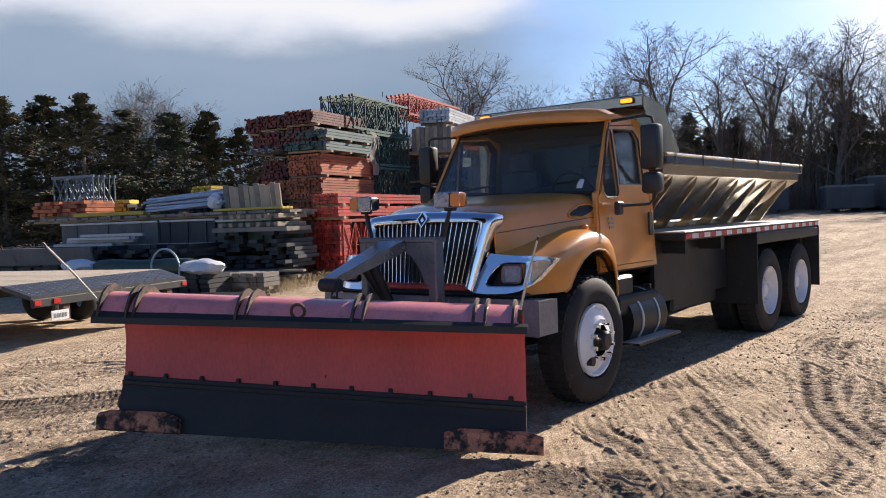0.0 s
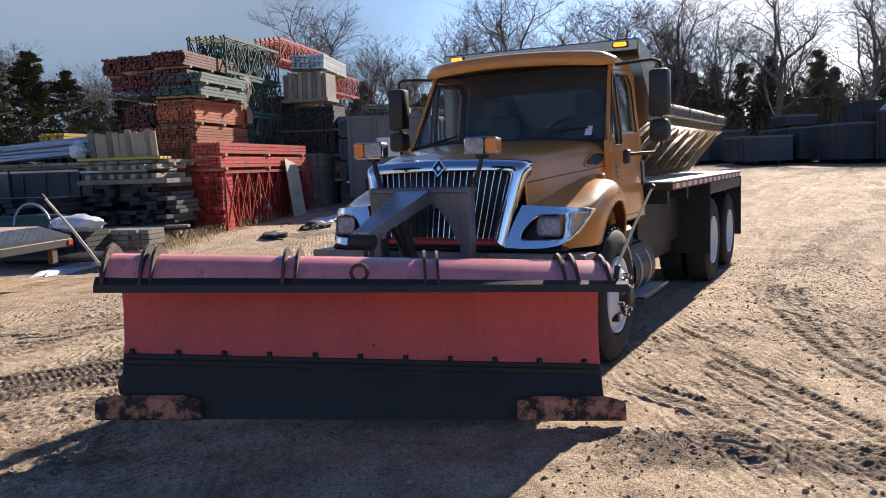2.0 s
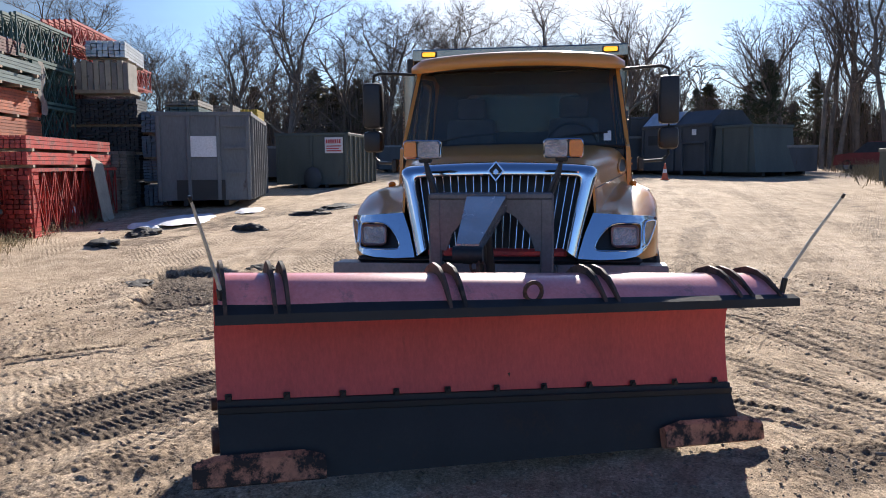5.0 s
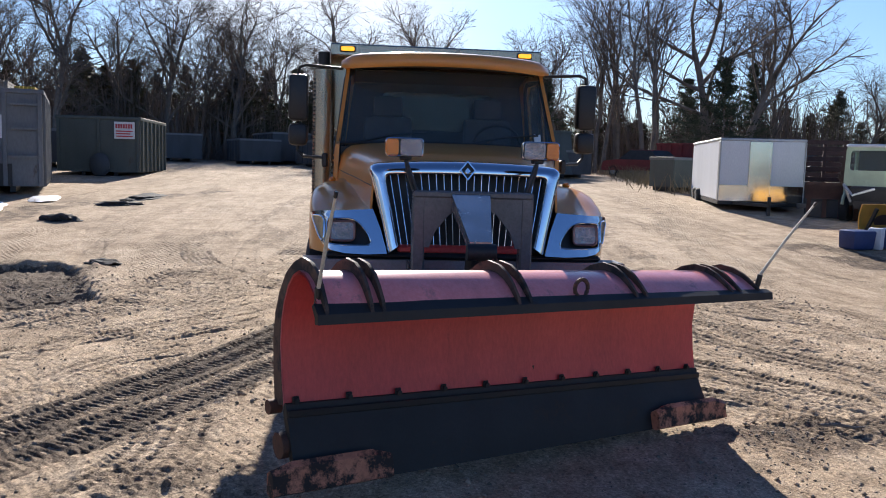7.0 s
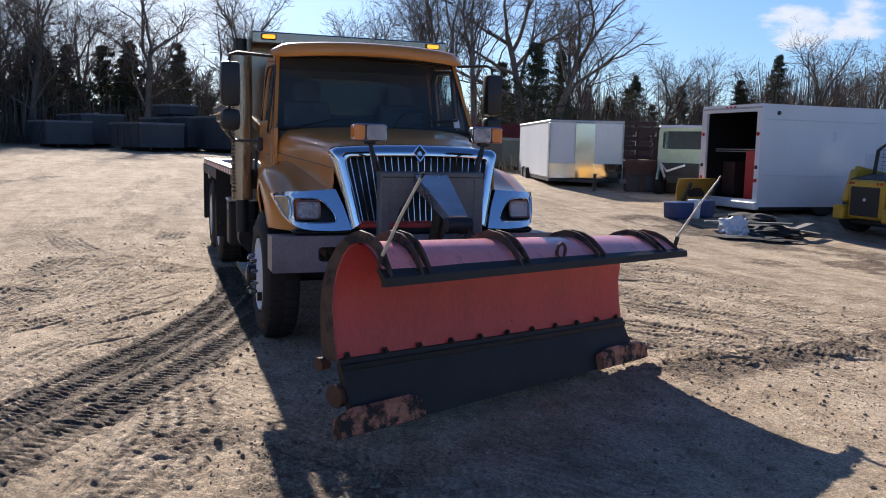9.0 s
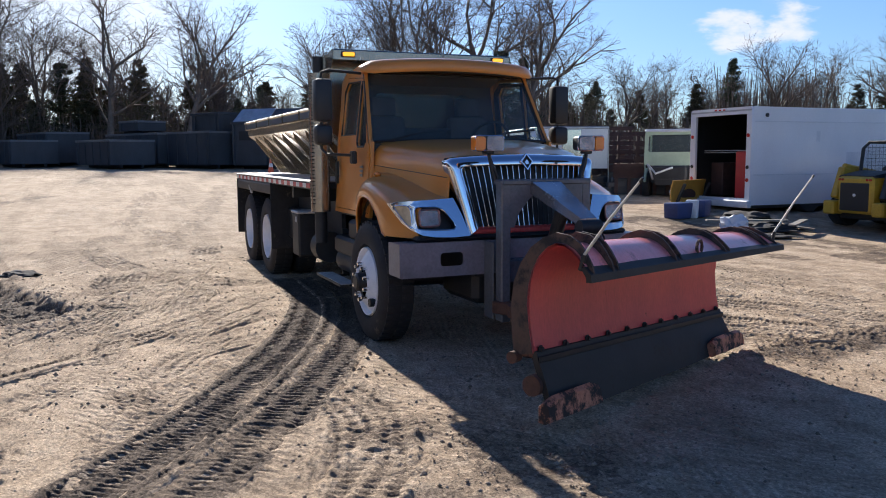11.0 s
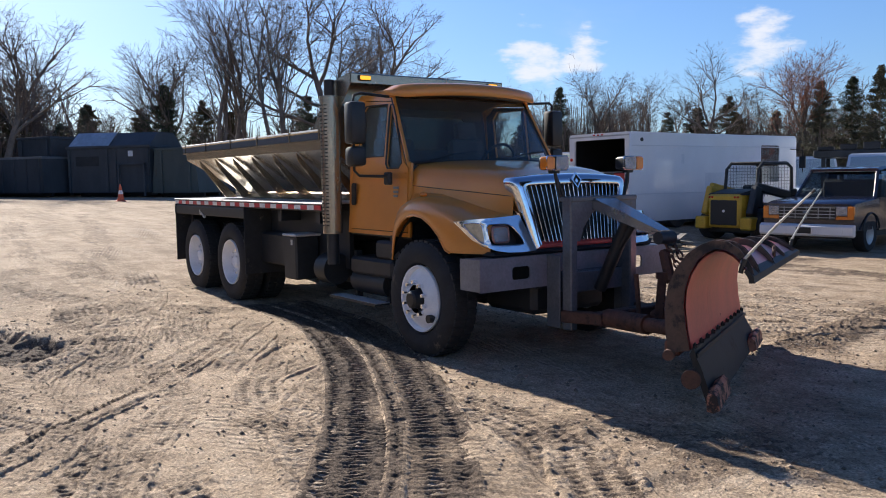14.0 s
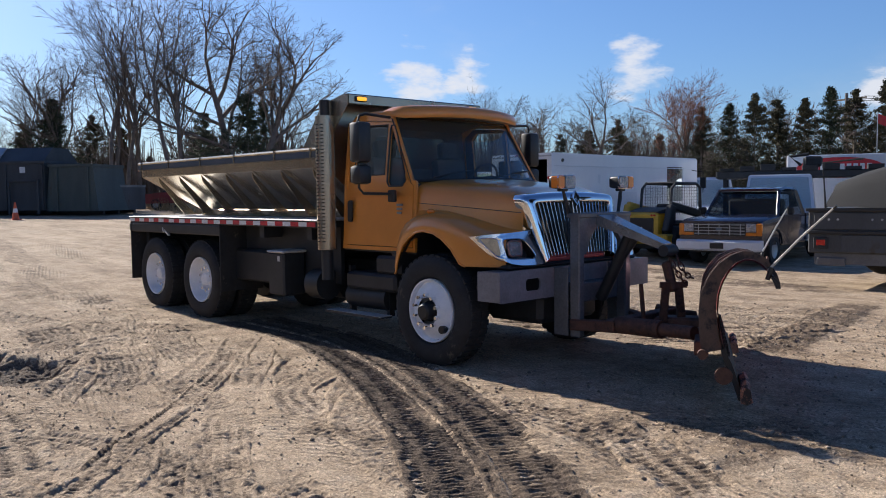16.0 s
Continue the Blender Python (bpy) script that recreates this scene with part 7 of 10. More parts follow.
def thicket():
    """Bare brush and saplings that close the gaps under the trees."""
    r = np.random.RandomState(21)
    n = 78000
    az = np.radians(r.uniform(-80, 84, n))
    D = r.uniform(58, 84, n)
    x, y = EYE0[0] - D * np.cos(az), EYE0[1] + D * np.sin(az)
    d = np.maximum(0, -x - 4.0)
    z = 1.5 * (1 - np.exp(-d / 30.0)) * np.minimum(1, d / 3.0 + 0.3) - 0.2
    tall = (0.9 + 4.6 * r.rand(n) ** 2.0) * (0.55 + 0.75 * lumps(np.degrees(az), D * 0, 0.35, 3))
    low = z + tall * 0.35 * r.rand(n)
    w = 0.012 + 0.030 * r.rand(n)
    a, lx, ly = r.rand(n) * 6.28, r.normal(0, 0.45, n), r.normal(0, 0.45, n)
    c, s = np.cos(a) * w, np.sin(a) * w
    V = np.stack([np.stack([x - c, y - s, low], -1), np.stack([x + c, y + s, low], -1), np.stack([x + lx + c * 0.5, y + ly + s * 0.5, z + tall], -1), np.stack([x + lx - c * 0.5, y + ly - s * 0.5, z + tall], -1)], 1)
    me = quick_mesh("thicket", V.reshape(-1, 3), np.arange(4 * n).reshape(n, 4))
    me.materials.append(M["twig"])
    return tagged(new("thicket", me), "thick leafless brush under the trees behind the yard", "brush", kind="stuff")


far_woods()
thicket()

# ---- the steel yard: u runs away along the piles, v to their left ----
YC = Vector((-9.04, -11.83, 0))
YARD = 180 + 15.1


def yard(u, v, z, turn=0.0):
    p = YC + Vector((-0.965, -0.26, 0)) * u + Vector((0.26, -0.965, 0)) * v
    return pose(p.x, p.y, z, 0, 0, YARD + turn)


# in a thing placed by yard(): local x runs along u, local y along -v's opposite
M["beam_orange"] = surface("orange_rack_steel", (0.42, 0.115, 0.045), 0.55, vary=0.25, scale=1.5, grain=30, bump=0.1, dirt=(0.16, 0.06, 0.04), dirt_amount=0.42, dirt_scale=2, per_object=0.5)
M["beam_red"] = surface("red_rack_steel", (0.40, 0.045, 0.034), 0.5, vary=0.2, scale=1.5, grain=30, bump=0.1, dirt=(0.14, 0.05, 0.04), dirt_amount=0.42, dirt_scale=2, per_object=0.5)
M["beam_maroon"] = surface("maroon_rack_steel", (0.14, 0.034, 0.027), 0.6, vary=0.25, scale=1.5, bump=0.1, dirt=(0.06, 0.03, 0.03), dirt_amount=0.42, dirt_scale=2, per_object=0.5)
M["beam_green"] = surface("green_rack_steel", (0.035, 0.085, 0.075), 0.5, vary=0.25, scale=1.5, bump=0.1, dirt=(0.03, 0.05, 0.045), dirt_amount=0.42, dirt_scale=2, per_object=0.5)
M["beam_teal"] = surface("pale_teal_steel", (0.085, 0.13, 0.125), 0.5, vary=0.2, scale=1.5, bump=0.1, per_object=0.3)
M["beam_blue"] = surface("blue_grey_steel", (0.12, 0.17, 0.23), 0.45, vary=0.25, scale=2, bump=0.1, per_object=0.35)
M["galv"] = surface("galvanised_steel", (0.40, 0.42, 0.44), 0.4, 0.5, vary=0.2, scale=3, bump=0.1, per_object=0.3)
M["yellow"] = surface("yellow_rack_steel", (0.52, 0.36, 0.04), 0.5, vary=0.2, scale=2, bump=0.1, dirt=(0.2, 0.14, 0.05), dirt_amount=0.2, per_object=0.25)
M["wood"] = surface("weathered_timber", (0.34, 0.27, 0.19), 0.8, vary=0.25, scale=3, grain=30, bump=0.2, dirt=(0.14, 0.11, 0.08), dirt_amount=0.25, per_object=0.35, streak=1)
M["greywood"] = surface("grey_timber", (0.22, 0.20, 0.175), 0.85, vary=0.25, scale=3, grain=30, bump=0.2, dirt=(0.12, 0.11, 0.10), dirt_amount=0.3, per_object=0.3)
M["ply"] = surface("dirty_plywood", (0.40, 0.35, 0.27), 0.8, vary=0.2, scale=2, bump=0.15, dirt=(0.18, 0.15, 0.12), dirt_amount=0.3)
M["concrete"] = surface("grey_concrete", (0.15, 0.145, 0.135), 0.85, vary=0.2, scale=2, bump=0.2, dirt=(0.10, 0.095, 0.09), dirt_amount=0.35)
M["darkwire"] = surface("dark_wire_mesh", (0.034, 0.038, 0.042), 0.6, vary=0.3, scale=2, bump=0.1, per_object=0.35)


def bundle(label, u, v, z, L, nw, nh, w, h, mt, turn=0.0, jitter=0.06, sticks=True, name="steel_bundle", cat="steel bundle", group="bundles of rack beams in the steel yard", top_mat=None):
    """Beams stacked nw wide and nh high on timber bearers; u, v: the near right-hand corner on the plan."""
    rng = random.Random(int(u * 91 + v * 37 + z * 113))
    root = thing(name, label, cat, group, yard(u, v, z, turn))
    for j in range(nh):
        pile = Soup()
        for i in range(nw):
            dx = rng.uniform(-jitter, jitter)
            yy = -(i + 0.5) * w
            if jitter > 0.12:
                if rng.random() < 0.28:
                    continue
                dx += rng.uniform(-0.25, 0.25)
                yy += rng.uniform(-0.08, 0.08)
            pile.box((dx, yy - w * 0.43, 0.06 + j * h), (L + dx * 0.5, yy + w * 0.43, 0.06 + j * h + h * 0.88))
        ob = new("beam_layer", pile.mesh("beam_layer", mt, False))
        ob.parent = root
        tagged(ob, kind="stuff")
    if sticks:
        for x in (0.25, L * 0.5, L - 0.3):
            bm = B()
            span(bm, (x - 0.05, -nw * w - 0.03, 0.0), (x + 0.05, 0.03, 0.058))
            part("bearer", bm, M["wood"], root)
        for x in (L * 0.3, L * 0.7):
            bm = B()
            a, b, c = 0.008, nw * w + 0.008, 0.06 + nh * h
            span(bm, (x - 0.015, a - 0.002, 0.05), (x + 0.015, a + 0.002, c))
            span(bm, (x - 0.015, -b + 0.0, c - 0.002), (x + 0.015, a, c + 0.002))
            part("strap", bm, M["galv"], root)
    return root


# big orange pile: five bundles, one on another
for k in range(5):
    zz = 0.22 + k * 0.635
    bundle("bundle of orange steel rack beams stacked on timber bearers", 0.02 * (k % 2), 1.06 - 0.02 * k, zz, 2.9, 14, 8, 0.076, 0.070, M["beam_orange"])
# the column to its left, darker
for k, (lab, mt, n) in enumerate((("bundle of dark red steel rack beams", M["beam_maroon"], 8), ("bundle of dark red steel rack beams", M["beam_orange"], 8), ("bundle of rusty rack beams in the pile", M["beam_maroon"], 8), ("bundle of rusty rack beams in the pile", M["beam_orange"], 8), ("bundle of dark maroon rack beams", M["beam_maroon"], 7))):
    bundle(lab, 0.35 + 0.1 * (k % 3), 2.12, 0.22 + 0.635 * k, 2.8, 12, n, 0.078, 0.070, mt)
# tubes with open ends
tb_ = thing("tube_bundle", "loose bundle of galvanised tubes with open ends", "tube bundle", at=yard(-0.2, 2.2, 3.45))
for i in range(8):
    bm = B()
    y, z = -0.09 - 0.12 * i, 0.06 + 0.05 * (i % 2)
    lathe(bm, [(0.045, 0), (0.052, 0), (0.052, 3.0), (0.045, 3.0), (0.045, 0)], (0, y, z), "x", 12)
    part("tube", bm, M["galv"], tb_)
# maroon bundles high on the pile
for k, (u, v, z) in enumerate(((0.1, 1.95, 3.58), (0.0, 1.0, 3.62), (0.1, 1.98, 4.10), (-0.05, 1.02, 4.14))):
    bundle("bundle of maroon steel rack beams high on the pile", u, v, z, 2.7, 12, 6 if z < 4 else 5, 0.076, 0.07, M["beam_maroon"])
for k in range(2):
    bundle("bundle of dark rack beams at the back of the pile", 0.8, 2.7 + 0.2 * k, 3.6 + 0.5 * k, 2.6, 8, 6, 0.076, 0.07, M["beam_maroon"])
# green bundles on the near end
for k, (z, mt) in enumerate(((3.42, M["beam_green"]), (3.74, M["beam_green"]))):
    bundle("bundle of dark green steel rack beams", -0.12 + 0.1 * k, 0.98, z, 2.75, 10, 3, 0.115, 0.075, mt)
for k, z in enumerate((3.72, 3.40)):
    bundle("bundle of pale green steel beams facing the yard", -0.05, 0.0 + 0.02 * k, z, 2.5, 3, 3, 0.10, 0.08, M["beam_teal"])
bm = B()
rng = random.Random(5)
rows = [[(0.05 * k + 0.12 * math.sin(j), -0.02 - 0.05 * rng.random(), -0.14 * j) for k in range(8)] for j in range(10)]
sheet(bm, rows, 0.0)
single("torn_sheet", bm, M["greywood"], "torn grey tarpaulin hanging down the pile", "tarpaulin", at=yard(2.6, -0.12, 4.15))


def rack_frame(bm, L, H, post=0.07, cells=5):
    """An upright rack frame lying on its long edge: two chords, cross bars and diagonals."""
    for z in (0.03, H - 0.03):
        span(bm, (0, -0.03, z - post / 2), (L, 0.03, z + post / 2))
    for k in range(cells + 1):
        x = 0.05 + (L - 0.1) * k / cells
        span(bm, (x - 0.015, -0.015, 0.05), (x + 0.015, 0.015, H - 0.05))
        if k < cells:
            x2 = 0.05 + (L - 0.1) * (k + 1) / cells
            beam(bm, (x, 0, 0.05), (x2, 0, H - 0.05), 0.025, 0.028)
            beam(bm, (x, 0, H - 0.05), (x2, 0, 0.05), 0.025, 0.028)


def frames(label, u, v, z, L, H, n, gap, mt, turn=0.0, group="rack frames in the steel yard"):
    for k in range(n):
        bm = B()
        rack_frame(bm, L, H, cells=max(3, int(L / 0.62)))
        rr = random.Random(k * 7 + int(z * 50))
        single("rack_frame", bm, mt, label, "rack frame", group, at=yard(u + rr.uniform(-0.08, 0.08), v + k * gap, z, turn), smooth=None)


frames("green upright rack frame lying on its edge", 1.95, 0.02, 4.20, 3.6, 0.98, 9, 0.14, M["beam_green"])
frames("green upright rack frame lying on its edge", 2.7, 0.0, 3.20, 2.9, 0.96, 5, 0.16, M["beam_green"])
frames("green upright rack frame lying on its edge", 3.1, 0.0, 2.25, 2.4, 0.90, 4, 0.18, M["beam_green"])
frames("green upright rack frame lying on its edge", 3.1, 0.0, 1.25, 2.4, 0.95, 4, 0.18, M["beam_green"])
frames("green upright rack frame lying on its edge", 3.1, 0.0, 0.35, 2.4, 0.85, 4, 0.18, M["beam_green"])
frames("red upright rack frame lying on its edge", 5.6, 0.0, 4.95, 4.4, 0.68, 6, 0.16, M["beam_red"])
frames("red upright rack frame lying on its edge", 7.6, -0.4, 4.20, 4.6, 0.72, 5, 0.16, M["beam_red"])
for z in (0.4, 1.3, 2.2, 3.1):
    bundle("bundle of dark rack beams under the red frames", 6.4, 1.1, z, 4.6, 12, 9, 0.085, 0.085, M["beam_maroon"])
# boards, pale uprights, decks and blue bundles on the right-hand side of the pile
bundle("pack of grey planed boards on the pile", 6.0, -0.2, 4.62, 3.0, 7, 5, 0.15, 0.09, M["galv"], 5)
pk = thing("crate", "pale timber crate of upright boards", "crate", at=yard(5.9, -1.35, 3.66))
for i in range(9):
    bm = B()
    span(bm, (0.02 * (i % 3), 0.0 + i * 0.16, 0.1), (0.9, 0.14 + i * 0.16, 0.85 + 0.06 * (i % 2)))
    part("board", bm, M["ply"] if i % 2 else M["greywood"], pk)
bm = B()
span(bm, (-0.05, -0.05, 0), (1.0, 1.5, 0.1))
part("pallet", bm, M["wood"], pk)
for k in range(4):
    bundle("stack of dark wire rack decks", 6.0, 0.35, 0.42 + k * 0.78, 1.1, 16, 9, 0.117, 0.078, M["darkwire"], sticks=True, name="deck_stack", cat="rack decks", group="stacks of wire decks")
    bundle("bundle of blue grey steel channels", 6.3, -1.53, 0.44 + k * 0.70, 3.2, 6, 7, 0.13, 0.085, M["beam_blue"], 3)
for k in range(3):
    bundle("bundle of blue grey steel channels", 9.2, -1.9, 0.44 + k * 0.6, 2.2, 5, 6, 0.13, 0.085, M["beam_blue"], -4)
bundle("stack of weathered pallets beside the beams", 5.2, -0.4, 0.38, 1.1, 5, 18, 0.2, 0.09, M["greywood"], sticks=False, name="pallet_stack", cat="pallets")
# wire cages of green and grey tube behind
for k in range(5):
    bundle("bundle of grey green steel tubes on the pile", 8.8, -1.7 + 0.02 * k, 2.6 + k * 0.22, 2.6, 8, 2, 0.13, 0.09, M["beam_teal"] if k % 2 else M["greywood"])
bundle("bundle of brown steel beams behind the container", 12.5, -2.2, 3.3, 3.2, 8, 5, 0.12, 0.09, M["greywood"])
bundle("bundle of yellow rack beams behind the container", 14.3, -2.6, 3.35, 2.0, 10, 4, 0.12, 0.09, M["yellow"])
bundle("bundle of dark steel beams behind the container", 12.2, -2.4, 0.55, 5.0, 10, 26, 0.13, 0.10, M["darkwire"])

# long red beams along the front, on red frames
for k in range(2):
    bundle("long bundle of bright red steel beams", -1.38, -0.62, 1.62 + 0.32 * k, 5.3, 7, 3, 0.105, 0.085, M["beam_red"], jitter=0.01)
frames("red upright rack frame standing under the beams", -1.2, -1.32, 0.20, 5.6, 1.40, 5, 0.17, M["beam_red"])
bundle("row of red upright posts under the beams", -1.25, -0.55, 0.18, 0.5, 7, 14, 0.11, 0.095, M["beam_red"], sticks=False, name="post_stack")
bm = B()
box(bm, (0, 0, 0.80), (0.95, 0.02, 1.62), 0.003)
single("plywood_sheet", bm, M["ply"], "dirty plywood sheet leaning on the red frames", "plywood", at=yard(2.35, -1.72, 0.26) @ pose(0, 0, 0, -12, 12, 0))


def traffic_cone(at, lab="faded orange traffic cone"):
    root = thing("traffic_cone", lab, "traffic cone", "traffic cones in the yard", at)
    bm = B()
    box(bm, (0, 0, 0.02), (0.36, 0.36, 0.04), 0.01)
    part("base", bm, M["cone_orange"], root)
    bm = B()
    lathe(bm, [(0.14, 0.04), (0.085, 0.35), (0.03, 0.70), (0.001, 0.705)], (0, 0, 0), "z", 20)
    part("body", bm, M["cone_orange"], root)
    bm = B()
    lathe(bm, [(0.098, 0.30), (0.064, 0.48)], (0, 0, 0), "z", 20)
    part("collar", bm, M["tape_white"], root)


M["cone_orange"] = surface("faded_orange_plastic", (0.62, 0.13, 0.06), 0.6, vary=0.15, scale=6, bump=0.05)
traffic_cone(pose(-10.75, -11.05, 0.27, 0, -22, 40))
traffic_cone(pose(-29.4, 3.75, 0.86))


# ---- low racks and piles at the left of the steel yard ----
M["whitebag"] = surface("white_plastic_sheet", (0.70, 0.72, 0.75), 0.4, vary=0.1, scale=4, grain=20, bump=0.3, bump_dist=0.02)
M["bluewhite"] = surface("blue_white_tube", (0.34, 0.42, 0.52), 0.45, vary=0.15, scale=3, bump=0.05, per_object=0.3)
M["deckwood"] = surface("trailer_deck_planks", (0.38, 0.32, 0.25), 0.8, vary=0.2, scale=3, grain=24, bump=0.25, dirt=(0.14, 0.12, 0.10), dirt_amount=0.3, per_object=0.25)
M["greentarp"] = surface("green_tarpaulin", (0.030, 0.065, 0.050), 0.5, vary=0.3, scale=3, bump=0.2)


def long_rack():
    U0 = -2.6
    for i, v in enumerate((7.4, 5.2, 3.0)):
        bm = B()
        span(bm, (-0.02, -2.1, 0), (1.1, 0, 0.62), 0.02)
        single("concrete_block", bm, M["concrete"], "grey precast concrete block under the racks", "concrete block", "blocks under the racks", at=yard(U0 + 0.2, v, 0.35))
    for i, (v, z0, z1, mt, lab) in enumerate(((6.5, 1.0, 1.74, M["concrete"], "pale grey steel bin on the low rack"), (3.1, 1.0, 1.74, M["darkwire"], "dark steel bin on the low rack"), (1.35, 1.0, 1.70, M["greentarp"], "dark green steel bin on the low rack"))):
        root = thing("steel_bin", lab, "bin", "bins on the low rack", yard(U0, v, z0))
        wdt = (3.3, 1.7, 1.6)[i]
        bm = B()
        span(bm, (0, -wdt, 0), (1.2, 0, z1 - z0), 0.01)
        part("body", bm, mt, root)
        bm = B()
        span(bm, (-0.03, -wdt - 0.02, z1 - z0 - 0.06), (1.2, 0.02, z1 - z0 + 0.004), 0.01)
        part("rim", bm, M["galv"], root)
        for k in range(3):
            bm = B()
            y = -wdt * (k + 0.5) / 3
            span(bm, (-0.03, y - 0.03, 0.02), (0.0, y + 0.03, z1 - z0 - 0.06))
            part("rib", bm, mt, root)
    bundle("layer of grey boards on the low rack", U0 - 0.1, 7.6, 1.76, 1.3, 28, 1, 0.30, 0.07, M["greywood"], jitter=0.12)
    # bluish pipes, heaped
    rng = random.Random(3)
    heap = thing("pipe_heap", "heap of pale blue steel tubes on the rack", "pipe heap", at=yard(U0, 3.6, 1.92))
    for i in range(26):
        bm = B()
        z = 0.05 + 0.075 * (i % 5)
        x = 0.1 + 0.16 * (i // 5) + rng.uniform(-0.05, 0.05)
        cyl(bm, (x, 0.1 * rng.random(), z), (x + rng.uniform(-0.2, 0.2), -2.25 - 0.2 * rng.random(), z + 0.08 + rng.uniform(-0.02, 0.1)), 0.03, n=8)
        part("tube", bm, M["bluewhite"], heap)
    bm = B()
    bmesh.ops.create_icosphere(bm, subdivisions=3, radius=0.2, matrix=Matrix.Diagonal((1, 0.8, 1.0, 1)))
    for vv in bm.verts:
        vv.co += vv.co.normalized() * 0.06 * noise.noise(vv.co * 9)
    single("plastic_wrap", bm, M["whitebag"], "crumpled white plastic over the pipe ends", "plastic wrap", at=yard(U0 + 0.1, 1.45, 2.15))
    for k in range(5):
        bm = B()
        span(bm, (0, -2.4, 0), (0.11, 0, 0.10), 0.008)
        single("yellow_beam", bm, M["yellow"], "yellow steel beam lying on the boards", "steel beam", "yellow beams on the rack", at=yard(U0 - 0.05 + 0.13 * k, 6.0 - 0.1 * (k % 2), 1.90))
    for k in range(3):
        bm = B()
        span(bm, (0, -2.0, 0), (0.14, 0, 0.06), 0.006)
        single("yellow_beam", bm, M["yellow"], "yellow green steel beam lying on the boards", "steel beam", "yellow beams on the rack", at=yard(U0 - 0.05 + 0.16 * k, 1.4, 1.90))
    for k in range(11):
        bm = B()
        span(bm, (0, -0.14, 0), (0.05, 0, 0.70 - 0.03 * (k % 3)), 0.004)
        single("upright_board", bm, M["ply"] if k % 3 else M["greywood"], "pale board standing on end", "board", "boards standing on end", at=yard(U0 + 0.25 + 0.02 * (k % 2), 1.25 - 0.15 * k, 1.84) @ pose(0, 0, 0, 0, -8, 0))
    # timber ends in two layers
    for j in range(2):
        for k in range(7):
            bm = B()
            span(bm, (0, -0.12, 0), (1.2, 0, 0.10), 0.008)
            single("timber", bm, M["wood"], "squared pale timber stacked on the rack", "timber", "timbers on the rack", at=yard(U0 - 0.45 + 0.04 * ((k + j) % 3), 0.95 - 0.26 * k, 1.50 + 0.19 * j))
    bm = B()
    span(bm, (-0.1, -2.0, 0), (0.9, 0.1, 0.10))
    single("dunnage", bm, M["greywood"], "grey timber dunnage under the stacked timbers", "dunnage", at=yard(U0 - 0.4, 1.0, 1.39))
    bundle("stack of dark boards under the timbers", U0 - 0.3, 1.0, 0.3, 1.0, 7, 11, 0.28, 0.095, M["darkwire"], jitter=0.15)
    # reddish planks and blue frames farther left
    bundle("bundle of reddish steel planks on the rack", U0 + 0.2, 7.7, 1.90, 1.0, 8, 4, 0.24, 0.10, M["beam_orange"], jitter=0.1)
    for k in range(5):
        bm = B()
        rack_frame(bm, 1.6, 0.95, cells=3)
        single("rack_frame", bm, M["beam_blue"] if k % 2 == 0 else M["beam_green"], "blue and green rack frame standing behind the rack", "rack frame", "rack frames in the steel yard", at=yard(U0 + 1.2 + 0.2 * k, 6.5, 2.15) @ pose(0, 0, 0, 0, 0, 90))
    bundle("stack of orange steel panels behind the rack", U0 + 1.8, 6.4, 2.0, 0.6, 4, 3, 0.12, 0.11, M["yellow"], 20)
    bundle("long pile of dark steel behind the rack", U0 + 2.0, 8.0, 0.4, 2.4, 40, 18, 0.16, 0.10, M["darkwire"], jitter=0.2)
    bundle("bundle of yellow rack beams behind the pile", U0 + 3.0, 4.6, 2.30, 1.0, 6, 4, 0.12, 0.09, M["yellow"])
    bundle("bundle of dark red beams with white wrap", U0 + 3.0, 2.3, 2.2, 1.6, 9, 7, 0.1, 0.09, M["beam_maroon"])
    # loose steel in front
    for k in range(7):
        bm = B()
        span(bm, (0, -2.1, 0), (0.12, 0, 0.07), 0.006)
        single("steel_channel", bm, M["galv"], "loose galvanised steel channel in a low heap", "steel channel", "loose channels", at=yard(U0 - 1.0 + 0.1 * (k % 4), 5.7 - 0.12 * k, 1.15 + 0.075 * (k // 2)) @ pose(0, 0, 0, 0, 0, rng.uniform(-7, 7)))
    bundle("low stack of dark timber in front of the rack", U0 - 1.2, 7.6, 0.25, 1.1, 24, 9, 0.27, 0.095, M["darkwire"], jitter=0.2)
    for k in range(9):
        bm = B()
        L_ = rng.uniform(1.5, 3.0)
        span(bm, (0, -L_, 0), (0.16, 0, 0.05), 0.005)
        single("loose_board", bm, M["greywood"], "loose weathered board on the ground", "board", "loose boards", at=yard(U0 - 1.9 + 0.14 * k, 3.4 - 0.35 * k, 0.30 + 0.02 * k) @ pose(0, 0, 0, 0, 0, rng.uniform(-14, 14)))
    bm = B()
    span(bm, (0, -3.6, 0), (0.05, 0, 0.42), 0.004)
    single("white_panel", bm, M["concrete"], "pale grey panel lying on edge before the rack", "panel", at=yard(U0 - 2.0, 6.9, 0.75) @ pose(0, 0, 0, 0, -14, 0))
    bundle("low stack of dark pallets before the rack", U0 - 1.9, 6.9, 0.15, 0.9, 12, 6, 0.3, 0.10, M["darkwire"])
    # the green tarpaulin roll with white ends, hose and bag
    bm = B()
    pts = [(0, -0.3 * k, 0.26 + 0.015 * math.sin(k)) for k in range(12)]
    tube(bm, pts, [0.10, 0.2] + [0.22] * 8 + [0.19, 0.14], 14)
    single("tarp_roll", bm, M["greentarp"], "long roll wrapped in dark green tarpaulin", "tarpaulin", at=yard(U0 - 2.6, 2.75, 0.42))
